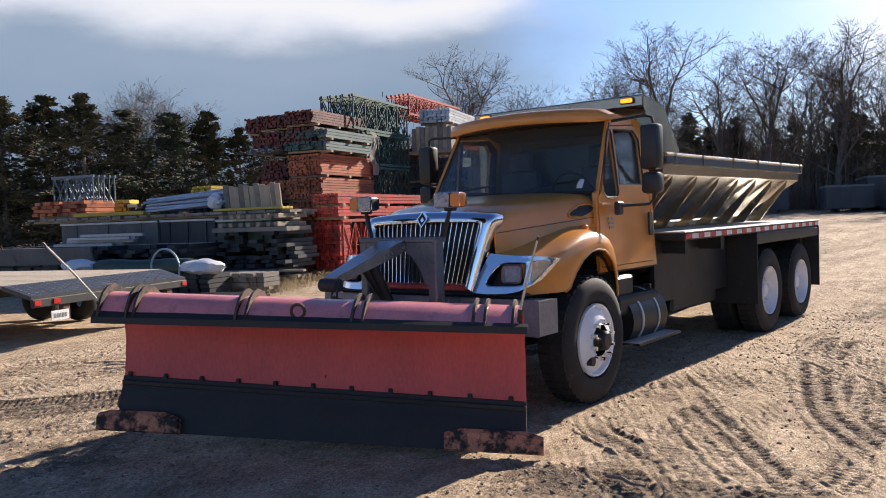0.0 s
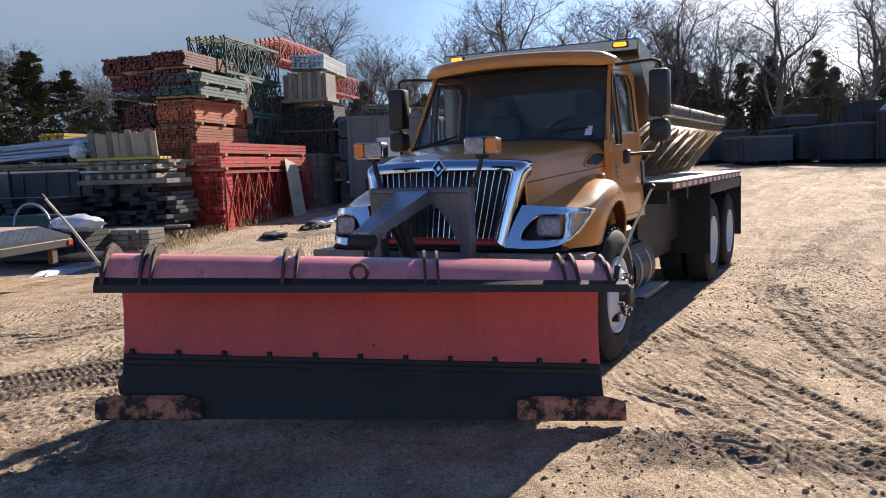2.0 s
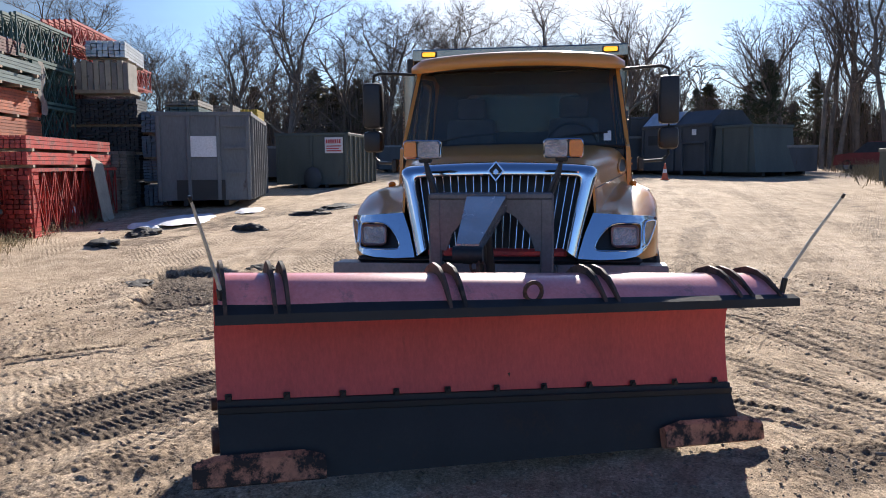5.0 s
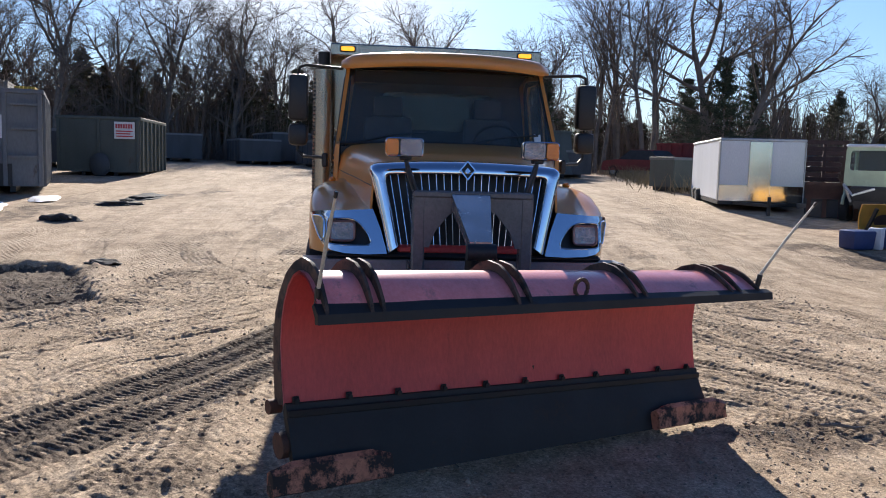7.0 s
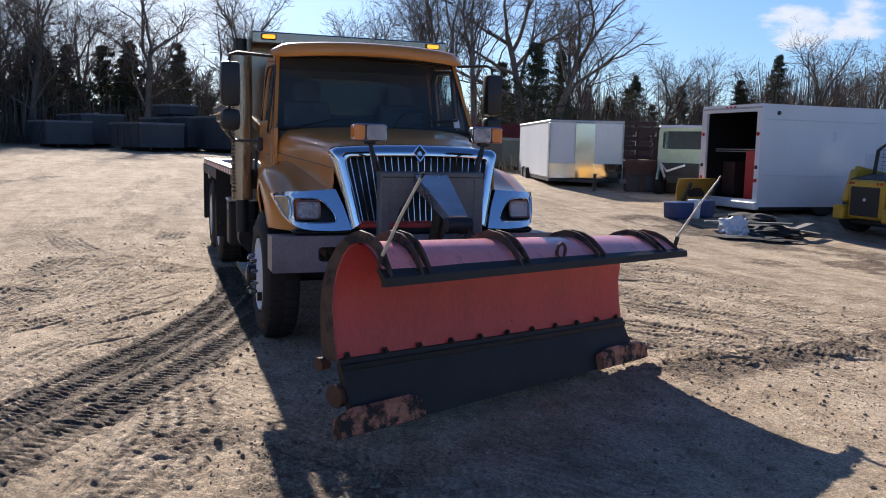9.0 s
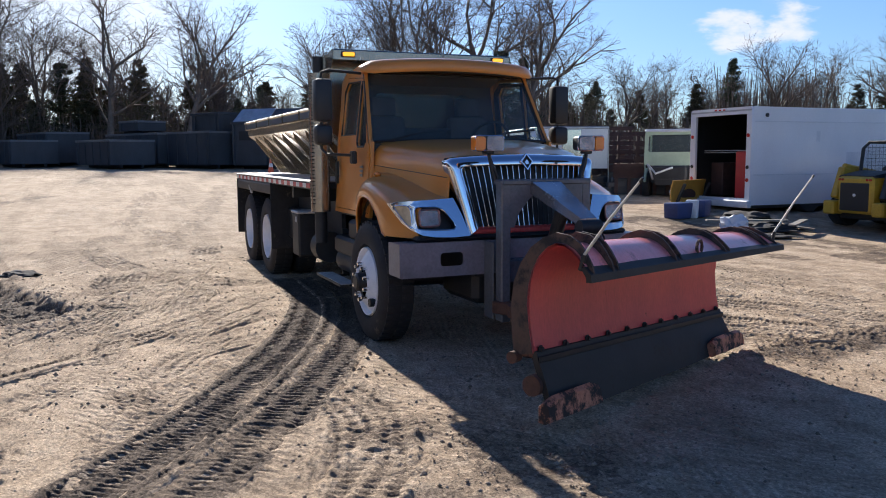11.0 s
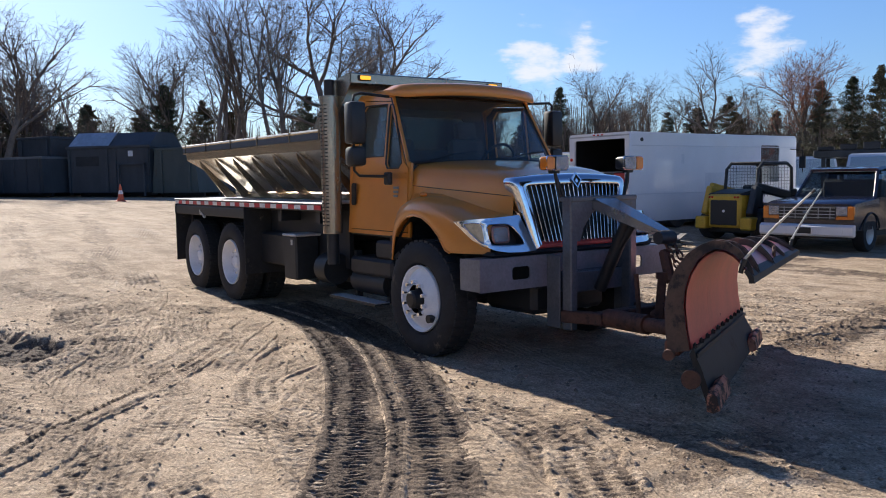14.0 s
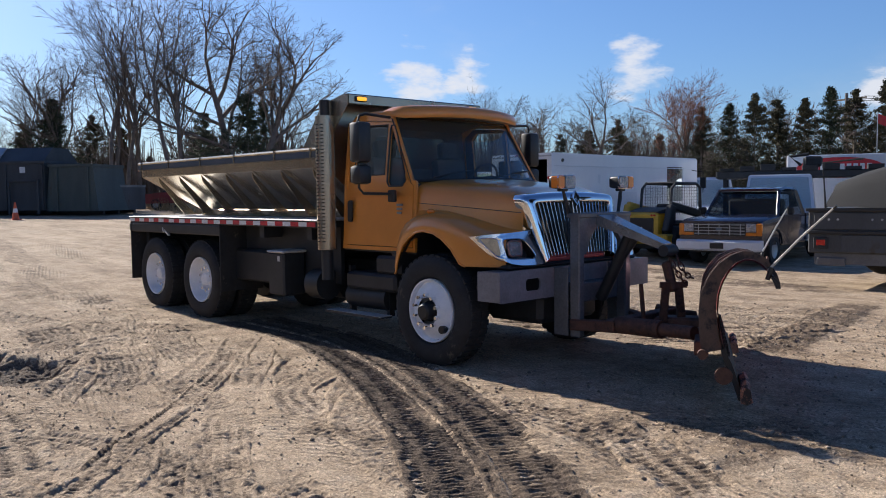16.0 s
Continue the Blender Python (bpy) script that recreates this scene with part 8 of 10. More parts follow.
    for v, z, sc in ((2.95, 0.76, 0.8), (-0.45, 0.72, 1.0)):
        bm = B()
        bmesh.ops.create_icosphere(bm, subdivisions=3, radius=1.0)
        for vv in bm.verts:
            n_ = noise.noise(vv.co * 2.2 + Vector((v, 0, 0)))
            vv.co = Vector((vv.co.x * 0.30 * (1 + 0.25 * n_), vv.co.y * 0.52 * sc * (1 + 0.3 * n_), vv.co.z * 0.16 * (1 + 0.3 * n_)))
        single("plastic_sack", bm, M["whitebag"], "white plastic sack lying on the pile", "sack", "white sacks", at=yard(U0 - 2.75, v, z))
    bm = B()
    ring = [(0.45 * math.cos(a), 0.02 * math.sin(3 * a), 0.42 + 0.40 * math.sin(a)) for a in [k * math.tau / 22 for k in range(18)]]
    tube(bm, [(a * 0.2, -b * 0 + a, c) for a, b, c in ring], 0.022, 7)
    single("hose", bm, M["bluewhite"], "pale hose looped over the roll", "hose", at=yard(U0 - 3.0, 0.3, 0.30))
    bundle("low stack of dark boards under the tarpaulin roll", U0 - 2.95, 2.9, 0.14, 0.7, 14, 4, 0.26, 0.10, M["darkwire"], sticks=False)
    for k in range(6):
        bm = B()
        span(bm, (0, -3.2, 0), (0.09, 0, 0.06), 0.004)
        single("steel_rail", bm, M["black"], "dark steel rail lying on the ground", "steel rail", "rails on the ground", at=yard(U0 - 3.6 + 0.16 * k, 1.4 - 0.1 * k, 0.17) @ pose(0, 0, 0, 0, 0, -6))
    bundle("stack of flat pale timbers beside the roll", U0 - 2.2, 0.3, 0.2, 0.6, 9, 3, 0.2, 0.1, M["greywood"], jitter=0.1)
    bm = B()
    tube(bm, [(0, 0, 0.04), (1.6, -0.15, 0.05), (3.4, -0.1, 0.04)], 0.035, 8)
    single("steel_pipe", bm, M["rust"], "rusty pipe lying on the sand", "steel pipe", at=yard(-0.6, -2.4, 0.20) @ pose(0, 0, 0, 0, 0, 14))
    bm = B()
    span(bm, (0, 0, 0), (2.4, 0.12, 0.06), 0.004)
    single("loose_timber", bm, M["greywood"], "loose timber lying on the sand", "timber", at=yard(0.2, -2.2, 0.22) @ pose(0, 0, 0, 0, 0, 8))
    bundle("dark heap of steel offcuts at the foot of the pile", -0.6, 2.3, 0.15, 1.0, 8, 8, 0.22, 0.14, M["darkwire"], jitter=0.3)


long_rack()


# ---- flatbed trailer ----
def flatbed():
    # local x runs along the rear edge, local y towards the drawbar
    root = thing("flatbed_trailer", "flatbed trailer with plank deck and black chequered rear ramp", "trailer", at=pose(0.95, -6.85, 0, 0, 0, 180 + 19.0))
    W = 3.3
    for k in range(13):
        bm = B()
        w = W / 13
        span(bm, (k * w + 0.005, 0.5, 0.80), (k * w + w - 0.005, 6.6, 0.845), 0.004)
        part("deck_plank", bm, M["deckwood"], root)
    bm = B()
    ringloft(bm, [[(x, 0.5, 0.842), (x, 0.0, 0.70), (x, 0.0, 0.64), (x, 0.5, 0.78)] for x in (0, W)])
    rp = part("ramp", bm, M["chequer"], root, "black chequer plate ramp")
    bm = B()
    for i in range(26):
        for j in range(7):
            x, y = 0.08 + i * 0.123, 0.04 + j * 0.07
            z = 0.70 + 0.284 * y + 0.003
            box(bm, (x, y, z), (0.05, 0.014, 0.006), 0, Matrix.Rotation(radians(45 if (i + j) % 2 else -45), 4, "Z"))
    tagged(part("chequer_ridges", bm, M["galv"], rp, smooth=None), kind="stuff")
    bm = B()
    for x in (0.02, W - 0.08):
        span(bm, (x, 1.25, 0.62), (x + 0.06, 6.6, 0.80), 0.005)
    for y in (1.25, 3, 4.6, 6.5):
        span(bm, (0.08, y, 0.62), (W - 0.08, y + 0.08, 0.76))
    part("frame", bm, M["black"], root)
    bm = B()
    span(bm, (0.0, -0.03, 0.54), (W, 0.02, 0.655), 0.008)
    part("rear_beam", bm, M["black"], root)
    for x in (0.02, 0.35, W - 0.14):
        bm = B()
        span(bm, (x, -0.045, 0.565), (x + 0.12, -0.028, 0.635), 0.004)
        part("tail_lamp", bm, M["redlens"], root, "red tail lamp")
    for x in (0.55, W - 0.5):
        bm = B()
        span(bm, (x, 0.0, 0.32), (x + 0.14, 0.08, 0.56), 0.01)
        part("ramp_foot", bm, M["rust"], root)
    bm = B()
    span(bm, (0.30, -0.04, 0.33), (0.62, -0.03, 0.47), 0.004)
    pl_ = part("number_plate", bm, M["tape_white"], root)
    bm = B()
    for k in range(5):
        span(bm, (0.34 + 0.05 * k, -0.045, 0.37), (0.37 + 0.05 * k, -0.041, 0.43))
    part("plate_bars", bm, M["greyletter"], pl_)
    for y in (1.9, 2.75):
        for x in (0.32, W - 0.55):
            bm = B()
            lathe(bm, [(0.17, 0.0), (0.30, 0.0), (0.36, 0.03), (0.37, 0.06), (0.37, 0.17), (0.35, 0.2), (0.17, 0.2)], (x, y, 0.37), "x", 24)
            part("wheel", bm, M["rubber"], root)
    bm = B()
    beam(bm, (0.4, 6.5, 0.68), (W / 2, 8.2, 0.6), 0.1, 0.1)
    beam(bm, (W - 0.4, 6.5, 0.68), (W / 2, 8.2, 0.6), 0.1, 0.1)
    span(bm, (W / 2 - 0.05, 7.6, 0.0), (W / 2 + 0.05, 7.7, 0.65))
    part("drawbar", bm, M["black"], root)


M["chequer"] = surface("black_chequer_plate", (0.055, 0.058, 0.062), 0.42, 0.3, vary=0.25, scale=4, bump=0.15, dirt=(0.13, 0.12, 0.11), dirt_amount=0.25)
flatbed()

# ---- waste containers ----
M["greycont"] = surface("grey_container_paint", (0.150, 0.160, 0.165), 0.6, vary=0.18, scale=1.5, grain=20, bump=0.1, dirt=(0.09, 0.055, 0.04), dirt_amount=0.2, dirt_scale=1.5, streak=3)
M["greencont"] = surface("dull_green_container_paint", (0.075, 0.090, 0.082), 0.6, vary=0.2, scale=1.5, bump=0.1, dirt=(0.09, 0.06, 0.045), dirt_amount=0.2, dirt_scale=1.5, streak=3)
M["darkcont"] = surface("dark_container_paint", (0.050, 0.056, 0.064), 0.55, vary=0.25, scale=1.5, bump=0.1, dirt=(0.06, 0.045, 0.035), dirt_amount=0.2, dirt_scale=1.5, streak=3)


def container(label, at, W, L, H, mt, ribs=3, open_top=False, sign=None, group="waste containers", slope=0.0, foot=0.16, side_ribs=True):
    """Near end at local y 0, running to +y; centred on x."""
    root = thing("waste_container", label, "container", group, at)
    bm = B()
    h = W / 2
    if open_top:
        for a, b in (((h - 0.03, 0, foot), (h + 0.03, L, H)), ((-h - 0.03, 0, foot), (-h + 0.03, L, H)), ((-h, -0.03, foot), (h, 0.03, H)), ((-h, L - 0.03, foot), (h, L + 0.03, H))):
            wl = B()
            span(wl, a, b)
            part("side_wall", wl, mt, root)
        span(bm, (-h, 0, foot), (h, L, foot + 0.05))
    else:
        ringloft(bm, [[(-h, 0.0, foot), (h, 0.0, foot), (h, slope, H), (-h, slope, H)], [(-h, L, foot), (h, L, foot), (h, L - slope, H), (-h, L - slope, H)]])
    body = part("body", bm, mt, root)
    for a, b in (((h - 0.05, slope, H - 0.08), (h + 0.05, L - slope, H + 0.03)), ((-h - 0.05, slope, H - 0.08), (-h + 0.05, L - slope, H + 0.03)), ((-h - 0.05, slope - 0.05, H - 0.082), (h + 0.05, slope + 0.05, H + 0.028)), ((-h - 0.05, L - slope - 0.05, H - 0.082), (h + 0.05, L - slope + 0.05, H + 0.028))):
        bm = B()
        span(bm, a, b, 0.01)
        # open tops: paler grey rim, sun on the edges put into colour
        part("top_rim", bm, M["greycont"] if open_top else mt, root)
    for k in range(ribs):
        x = -h + 0.06 + (W - 0.12) * k / max(1, ribs - 1)
        if slope:
            break
        bm = B()
        span(bm, (x - 0.05, -0.07, foot), (x + 0.05, -0.03, H - 0.08), 0.008)
        part("end_rib", bm, mt, root)
    nr = int(L / 0.75) if side_ribs else 0
    for s in (1, -1):
        for k in range(nr):
            y = slope + 0.3 + k * (L - 2 * slope - 0.5) / max(1, nr - 1)
            bm = B()
            span(bm, (s * h, y - 0.05, foot), (s * (h + 0.075), y + 0.05, H - 0.08), 0.008)
            part("side_rib", bm, mt, root)
    for s in (1, -1):
        bm = B()
        span(bm, (s * 0.55 - 0.07, 0.1, 0.0), (s * 0.55 + 0.07, L - 0.1, foot), 0.01)
        part("skid", bm, M["black"], root)
    return root


# near grey container with a white notice on its door
BOX1 = pose(-15.0, -9.85, 0.52, 0, 0, 71.5 + 0) @ pose(0, 0, 0, 0, 0, 0)
b1 = container("grey steel waste container with white notice on its end", BOX1 @ pose(0, 0, 0, 0, 0, 36.5), 2.5, 6.0, 2.55, M["greycont"], 4)
bm = B()
span(bm, (-0.36, -0.06, 1.35), (0.36, -0.045, 1.92), 0.004)
nt_ = part("notice", bm, M["tape_white"], b1, "white notice board")
bm = B()
span(bm, (-0.75, -0.05, 0.16), (0.55, -0.036, 0.72))
part("lower_panel", bm, M["blackplastic"], b1)
for z in (0.9, 1.6, 2.2):
    bm = B()
    span(bm, (0.55, -0.10, z - 0.03), (1.2, -0.04, z + 0.03))
    part("hinge", bm, M["greycont"], b1)
b2 = container("greenish grey steel waste container with a red lettered sign", pose(-24.2, -9.9, 0.72, 0, 0, 71.5 + 22), 2.8, 5.5, 2.1, M["greencont"], 3)
bm = B()
span(bm, (0.55, -0.10, 1.35), (1.25, -0.075, 1.95), 0.004)
sg = part("sign", bm, M["tape_white"], b2, "white sign with red bars")
bm = B()
for k in range(7):
    span(bm, (0.60 + 0.085 * k, -0.112, 1.72), (0.66 + 0.085 * k, -0.106, 1.87))
for k in range(3):
    span(bm, (0.62, -0.112, 1.42 + 0.09 * k), (1.18 - 0.08 * (k % 2), -0.106, 1.46 + 0.09 * k))
tagged(part("sign_bars", bm, M["tape_red"], sg), kind="stuff")
bm = B()
bmesh.ops.create_icosphere(bm, subdivisions=2, radius=0.45, matrix=Matrix.Translation((0.05, -0.1, 0.4)) @ Matrix.Diagonal((0.8, 0.3, 1.0, 1)))
part("hatch", bm, M["darkcont"], b2)
# sloped-end containers at the back of the yard
cp = container("blue grey steel compactor container with pale sloping lid", pose(-37.6, 4.3, rise(-37, 4), 0, 0, -50) @ Matrix.Scale(1.15, 4), 2.4, 3.9, 2.05, M["darkcont"], 0, False, slope=0.0, side_ribs=False)
bm = B()
ringloft(bm, [[(-1.2, y, 2.05), (1.2, y, 2.05), (0.55, y, 2.62), (-0.55, y, 2.62)] for y in (0.0, 3.9)])
part("peaked_top", bm, M["darkcont"], cp)
for s in (1, -1):
    bm = B()
    ringloft(bm, [[(s * 1.215, y, 2.06), (s * 1.23, y, 2.08), (s * 0.575, y, 2.65), (s * 0.56, y, 2.63)] for y in (0.1, 2.0)])
    part("lid", bm, M["galv"], cp, "pale sheet metal lid")
    for y in (0.1, 1.9, 2.3, 3.8):
        bm = B()
        span(bm, (s * 1.2, y - 0.05, 0.16), (s * 1.27, y + 0.05, 1.95), 0.01)
        part("side_rib", bm, M["darkcont"], cp)
    bm = B()
    span(bm, (s * 1.2, 0.4, 1.25), (s * 1.212, 1.5, 1.65))
    part("worn_lettering_patch", bm, M["black"], cp)
    for y in (2.5, 3.7):
        bm = B()
        span(bm, (s * 1.30, y - 0.04, 0.0), (s * 1.38, y + 0.04, 1.35), 0.01)
        part("guard_post", bm, M["darkcont"], cp)
    bm = B()
    span(bm, (s * 1.30, 2.46, 1.27), (s * 1.38, 3.74, 1.35), 0.01)
    part("guard_rail", bm, M["darkcont"], cp)
    bm = B()
    span(bm, (s * 1.21, 2.9, 1.62), (s * 1.225, 3.12, 1.85))
    part("notice", bm, M["tape_white"], cp, "small white notice")
container("grey green steel container with a sloping end", pose(-34.2, 7.2, rise(-34, 7), 0, 0, -52) @ Matrix.Scale(1.15, 4), 2.2, 2.2, 1.95, M["greencont"], 0, False, slope=0.2, side_ribs=True)
container("tall dark ribbed steel container", pose(-40.8, 2.6, rise(-40, 2), 0, 0, -64) @ Matrix.Scale(1.15, 4), 1.8, 2.2, 2.5, M["darkcont"], 0)
for x, y, rz, L, H in ((-42.0, -3.1, -68, 4.2, 1.75), (-46.5, -7.6, -72, 4.4, 1.75), (-45.5, -1.6, -66, 6.0, 2.2), (-49.0, -12.5, -74, 5.5, 2.0), (-40.5, 1.2, -62, 4.0, 2.3), (-50.5, -6.5, -72, 6.0, 2.3), (-46.0, -17.5, -76, 5.5, 2.0), (-34, -14.2, -80, 4.6, 1.9), (-43, -22, -76, 5.5, 2.0)):
    container("open topped dark steel roll-off container", pose(x, y, rise(x, y), 0, 0, rz), 2.3, L, H * 0.8, M["darkcont"], 0, True)
container("open topped dark steel roll-off container", pose(-44.0, -1.2, rise(-44, 0) + 1.79, 0, 0, -66), 1.6, 2.2, 0.7, M["darkcont"], 0, True)

# ---- white enclosed trailer ----
M["whitepaint"] = surface("white_vehicle_paint", (0.72, 0.74, 0.78), 0.35, vary=0.05, scale=1.0, grain=60, bump=0.02, coat=0.3, dirt=(0.42, 0.40, 0.37), dirt_amount=0.1, dirt_scale=2, streak=3)
M["whitefaded"] = surface("dull_white_sheet", (0.62, 0.65, 0.70), 0.45, vary=0.06, scale=1.2, grain=40, bump=0.03, dirt=(0.40, 0.39, 0.37), dirt_amount=0.15, dirt_scale=1.5, streak=3)
M["mirrorsteel"] = surface("polished_corner_steel", (0.70, 0.68, 0.62), 0.12, 1.0, vary=0.05, scale=2, bump=0.0)


def wheel_simple(root, c, axis, r, w, rim=0.6, mt=None, name="wheel"):
    bm = B()
    lathe(bm, [(r * rim, -w / 2), (r * 0.93, -w / 2), (r, -w / 2 + 0.04), (r, w / 2 - 0.04), (r * 0.93, w / 2), (r * rim, w / 2)], c, axis, 26)
    t_ = part(name, bm, M["rubber"], root)
    bm = B()
    lathe(bm, [(r * rim, -w / 2 + 0.01), (r * rim * 0.85, -w / 2 + 0.03), (r * 0.2, -w * 0.3), (0.001, -w * 0.3)], c, axis, 20)
    lathe(bm, [(r * rim, w / 2 - 0.01), (r * rim * 0.85, w / 2 - 0.03), (r * 0.2, w * 0.3), (0.001, w * 0.3)], c, axis, 20)
    part("rim", bm, mt or M["galv"], t_)
    return t_


def enclosed_trailer():
    # nose at local y 0, x across, running back to +y
    root = thing("enclosed_trailer", "white enclosed cargo trailer with polished nose corners", "trailer", at=pose(-15.37, 10.40, rise(-15, 9) - 0.14, 0, 0, 74.2))
    W, L, z0, z1 = 2.25, 6.0, 0.42, 2.15
    bm = B()
    span(bm, (-W / 2, 0, z0), (W / 2, L, z1), 0.03)
    part("body", bm, M["whitefaded"], root)
    bm = B()
    span(bm, (-W / 2 - 0.02, -0.02, z1 - 0.06), (W / 2 + 0.02, L + 0.02, z1 + 0.02), 0.02)
    part("roof_trim", bm, M["galv"], root)
    for s in (1, -1):
        bm = B()
        span(bm, (s * (W / 2) - 0.02, -0.03, z0), (s * W / 2 + 0.02, 0.22, z1 - 0.06), 0.02)
        part("corner_post", bm, M["galv"], root)
    bm = B()
    span(bm, (-0.35, -0.035, z0), (0.25, -0.004, z1 - 0.07), 0.01)
    part("polished_panel", bm, M["mirrorsteel"], root, "polished metal nose panel")
    bm = B()
    span(bm, (-W / 2, -0.02, z0), (W / 2, 0.0, z0 + 0.45), 0.005)
    part("stone_guard", bm, M["mirrorsteel"], root)
    bm = B()
    span(bm, (W / 2, 0.5, z0 + 0.05), (W / 2 + 0.012, 1.3, z1 - 0.15), 0.004)
    part("side_door", bm, M["whitefaded"], root)
    bm = B()
    span(bm, (-W / 2, 0, z0 - 0.1), (W / 2, L, z0))
    beam(bm, (-0.7, 0, z0 - 0.05), (0, -1.3, z0 - 0.05), 0.08, 0.08)
    beam(bm, (0.7, 0, z0 - 0.05), (0, -1.3, z0 - 0.05), 0.08, 0.08)
    span(bm, (-0.04, -1.25, 0.0), (0.04, -1.17, 0.6))
    part("frame", bm, M["black"], root)
    for s in (1, -1):
        for y in (3.9, 4.7):
            wheel_simple(root, (s * (W / 2 + 0.02), y, 0.33), "x", 0.33, 0.2)


enclosed_trailer()


# ---- white step van with an open back ----
def step_van():
    root = thing("step_van", "white step van with open rear doorway and dark interior", "van", at=pose(-9.405, 10.908, 0.2, 0, 0, -1.0))
    W, L, z0, z1 = 2.2, 7.26, 0.20, 2.524
    h = W / 2
    f = lambda a, b, c: Vector((a, c, b))
    bm = B()
    plate(bm, rounded(-h, z0, h, z1, 0.08), [rounded(-h + 0.20, z0 + 0.16, h - 0.16, z1 - 0.17, 0.03)], 0.06, f)
    part("rear_frame", bm, M["whitepaint"], root)
    for s in (1, -1):
        bm = B()
        holes = [rounded(L - 1.75, z0 + 0.95, L - 0.85, z1 - 0.30, 0.05)]
        plate(bm, [(0.06, z0), (L, z0), (L, z1 - 0.05), (0.06, z1)], holes, 0.03, lambda a, b, c, s=s: Vector((s * (h - c), a, b)))
        sd_ = part("side_panel", bm, M["whitepaint"], root)
        for z in (z0 + 0.72, z1 - 0.35):
            bm = B()
            span(bm, (s * h, 0.1, z - 0.012), (s * (h + 0.014), L - 0.1, z + 0.012), 0.003)
            part("rub_rail", bm, M["whitefaded"], sd_)
        bm = B()
        span(bm, (s * (h - 0.02), L - 1.74, z0 + 0.96), (s * (h - 0.016), L - 0.86, z1 - 0.31))
        part("side_window", bm, M["glass"], sd_).visible_shadow = False
        for a0, b0, a1, b1 in ((3.0, 1.15, 3.9, 1.6), (4.3, 1.35, 5.3, 1.8), (2.0, 1.85, 2.12, 2.1)):
            bm = B()
            span(bm, (s * (h + 0.001), a0, z0 + b0 - 0.35), (s * (h + 0.003), a1, z0 + b1 - 0.35))
            part("removed_sign_patch", bm, M["whitefaded"], sd_)
    bm = B()
    span(bm, (-h + 0.03, 0.06, z1 - 0.05), (h - 0.03, L, z1 - 0.01), 0.01)
    part("roof", bm, M["whitepaint"], root)
    bm = B()
    span(bm, (-h + 0.03, 0.06, z0 + 0.06), (h - 0.03, L, z0 + 0.11))
    span(bm, (-h + 0.03, 3.2, z0 + 0.1), (h - 0.03, 3.24, z1 - 0.05))
    part("floor", bm, M["black"], root)
    # added black sheets: the shade inside the van put into colour
    bm = B()
    for s in (1, -1):
        span(bm, (s * (h - 0.05), 0.08, z0 + 0.11), (s * (h - 0.035), 3.2, z1 - 0.06))
    span(bm, (-h + 0.05, 0.08, z1 - 0.075), (h - 0.05, 3.2, z1 - 0.055))
    part("cargo_lining", bm, M["blackplastic"], root, "black sheets standing in for shade in the cargo space")
    bm = B()
    span(bm, (-h + 0.03, L - 0.03, z0), (h - 0.03, L, z1 - 0.9))
    span(bm, (-h + 0.03, L - 0.03, z1 - 0.2), (h - 0.03, L, z1 - 0.05))
    span(bm, (-h + 0.2, L, z0 - 0.05), (h - 0.2, L + 0.7, z0 + 0.7), 0.1)
    part("front", bm, M["whitepaint"], root)
    bm = B()
    span(bm, (-h - 0.02, -0.08, z0 - 0.06), (h + 0.02, 0.06, z0 + 0.11), 0.02)
    part("rear_step", bm, M["whitefaded"], root, "dirty white rear step bumper")
    bm = B()
    span(bm, (-h, -0.006, z1 - 0.10), (h, 0.0, z1 - 0.06))
    part("roof_gutter", bm, M["galv"], root)
    for s in (1, -1):
        for z in (0.75, 1.05, 1.8):
            bm = B()
            cyl(bm, (s * (h - 0.09), -0.02, z0 + z - 0.15), (s * (h - 0.09), 0.02, z0 + z - 0.15), 0.045, n=14)
            part("tail_lamp", bm, M["redlens"] if z != 1.05 else M["blackplastic"], root)
    for x in (-0.15, 0.0, 0.15):
        bm = B()
        box(bm, (x, -0.01, z1 - 0.045), (0.07, 0.03, 0.03), 0.006)
        part("marker_lamp", bm, M["redlens"], root)
    bm = B()
    cyl(bm, (h, 0.45, z1 - 0.2), (h + 0.02, 0.45, z1 - 0.2), 0.05, n=14)
    part("side_marker", bm, M["blackplastic"], root)
    bm = B()
    box(bm, (h - 0.48, 0.45, z0 + 0.70), (0.52, 0.5, 1.15), 0.02)
    part("red_cabinet", bm, M["redcab"], root, "red tool cabinet inside the doorway")
    bm = B()
    span(bm, (-h + 0.1, 0.6, z0 + 0.15), (-h + 0.55, 2.6, z0 + 1.0), 0.02)
    part("shelf_unit", bm, M["darkrust"], root)
    bm = B()
    for z in (0.75, 0.8):
        cyl(bm, (-h + 0.2, 0.3, z0 + z + 0.5), (h - 0.5, 0.35, z0 + z + 0.5), 0.012, n=6)
    part("cross_bar", bm, M["galv"], root)
    for s in (1, -1):
        wheel_simple(root, (s * (h - 0.14), 1.9, 0.38 - 0.0), "x", 0.40, 0.26, 0.55, M["black"])
        wheel_simple(root, (s * (h - 0.14), 6.2, 0.38 - 0.0), "x", 0.40, 0.26, 0.55, M["black"])
    bm = B()
    span(bm, (-h + 0.1, 0.1, z0 - 0.08), (h - 0.1, L, z0 + 0.05))
    part("underframe", bm, M["black"], root)
    for s in (1, -1):
        bm = B()
        tube(bm, [(s * h, L - 0.3, z1 - 0.4), (s * (h + 0.28), L - 0.1, z1 - 0.45), (s * (h + 0.28), L - 0.1, z1 - 1.1)], 0.015, 6)
        box(bm, (s * (h + 0.28), L - 0.1, z1 - 0.8), (0.2, 0.05, 0.35), 0.01)
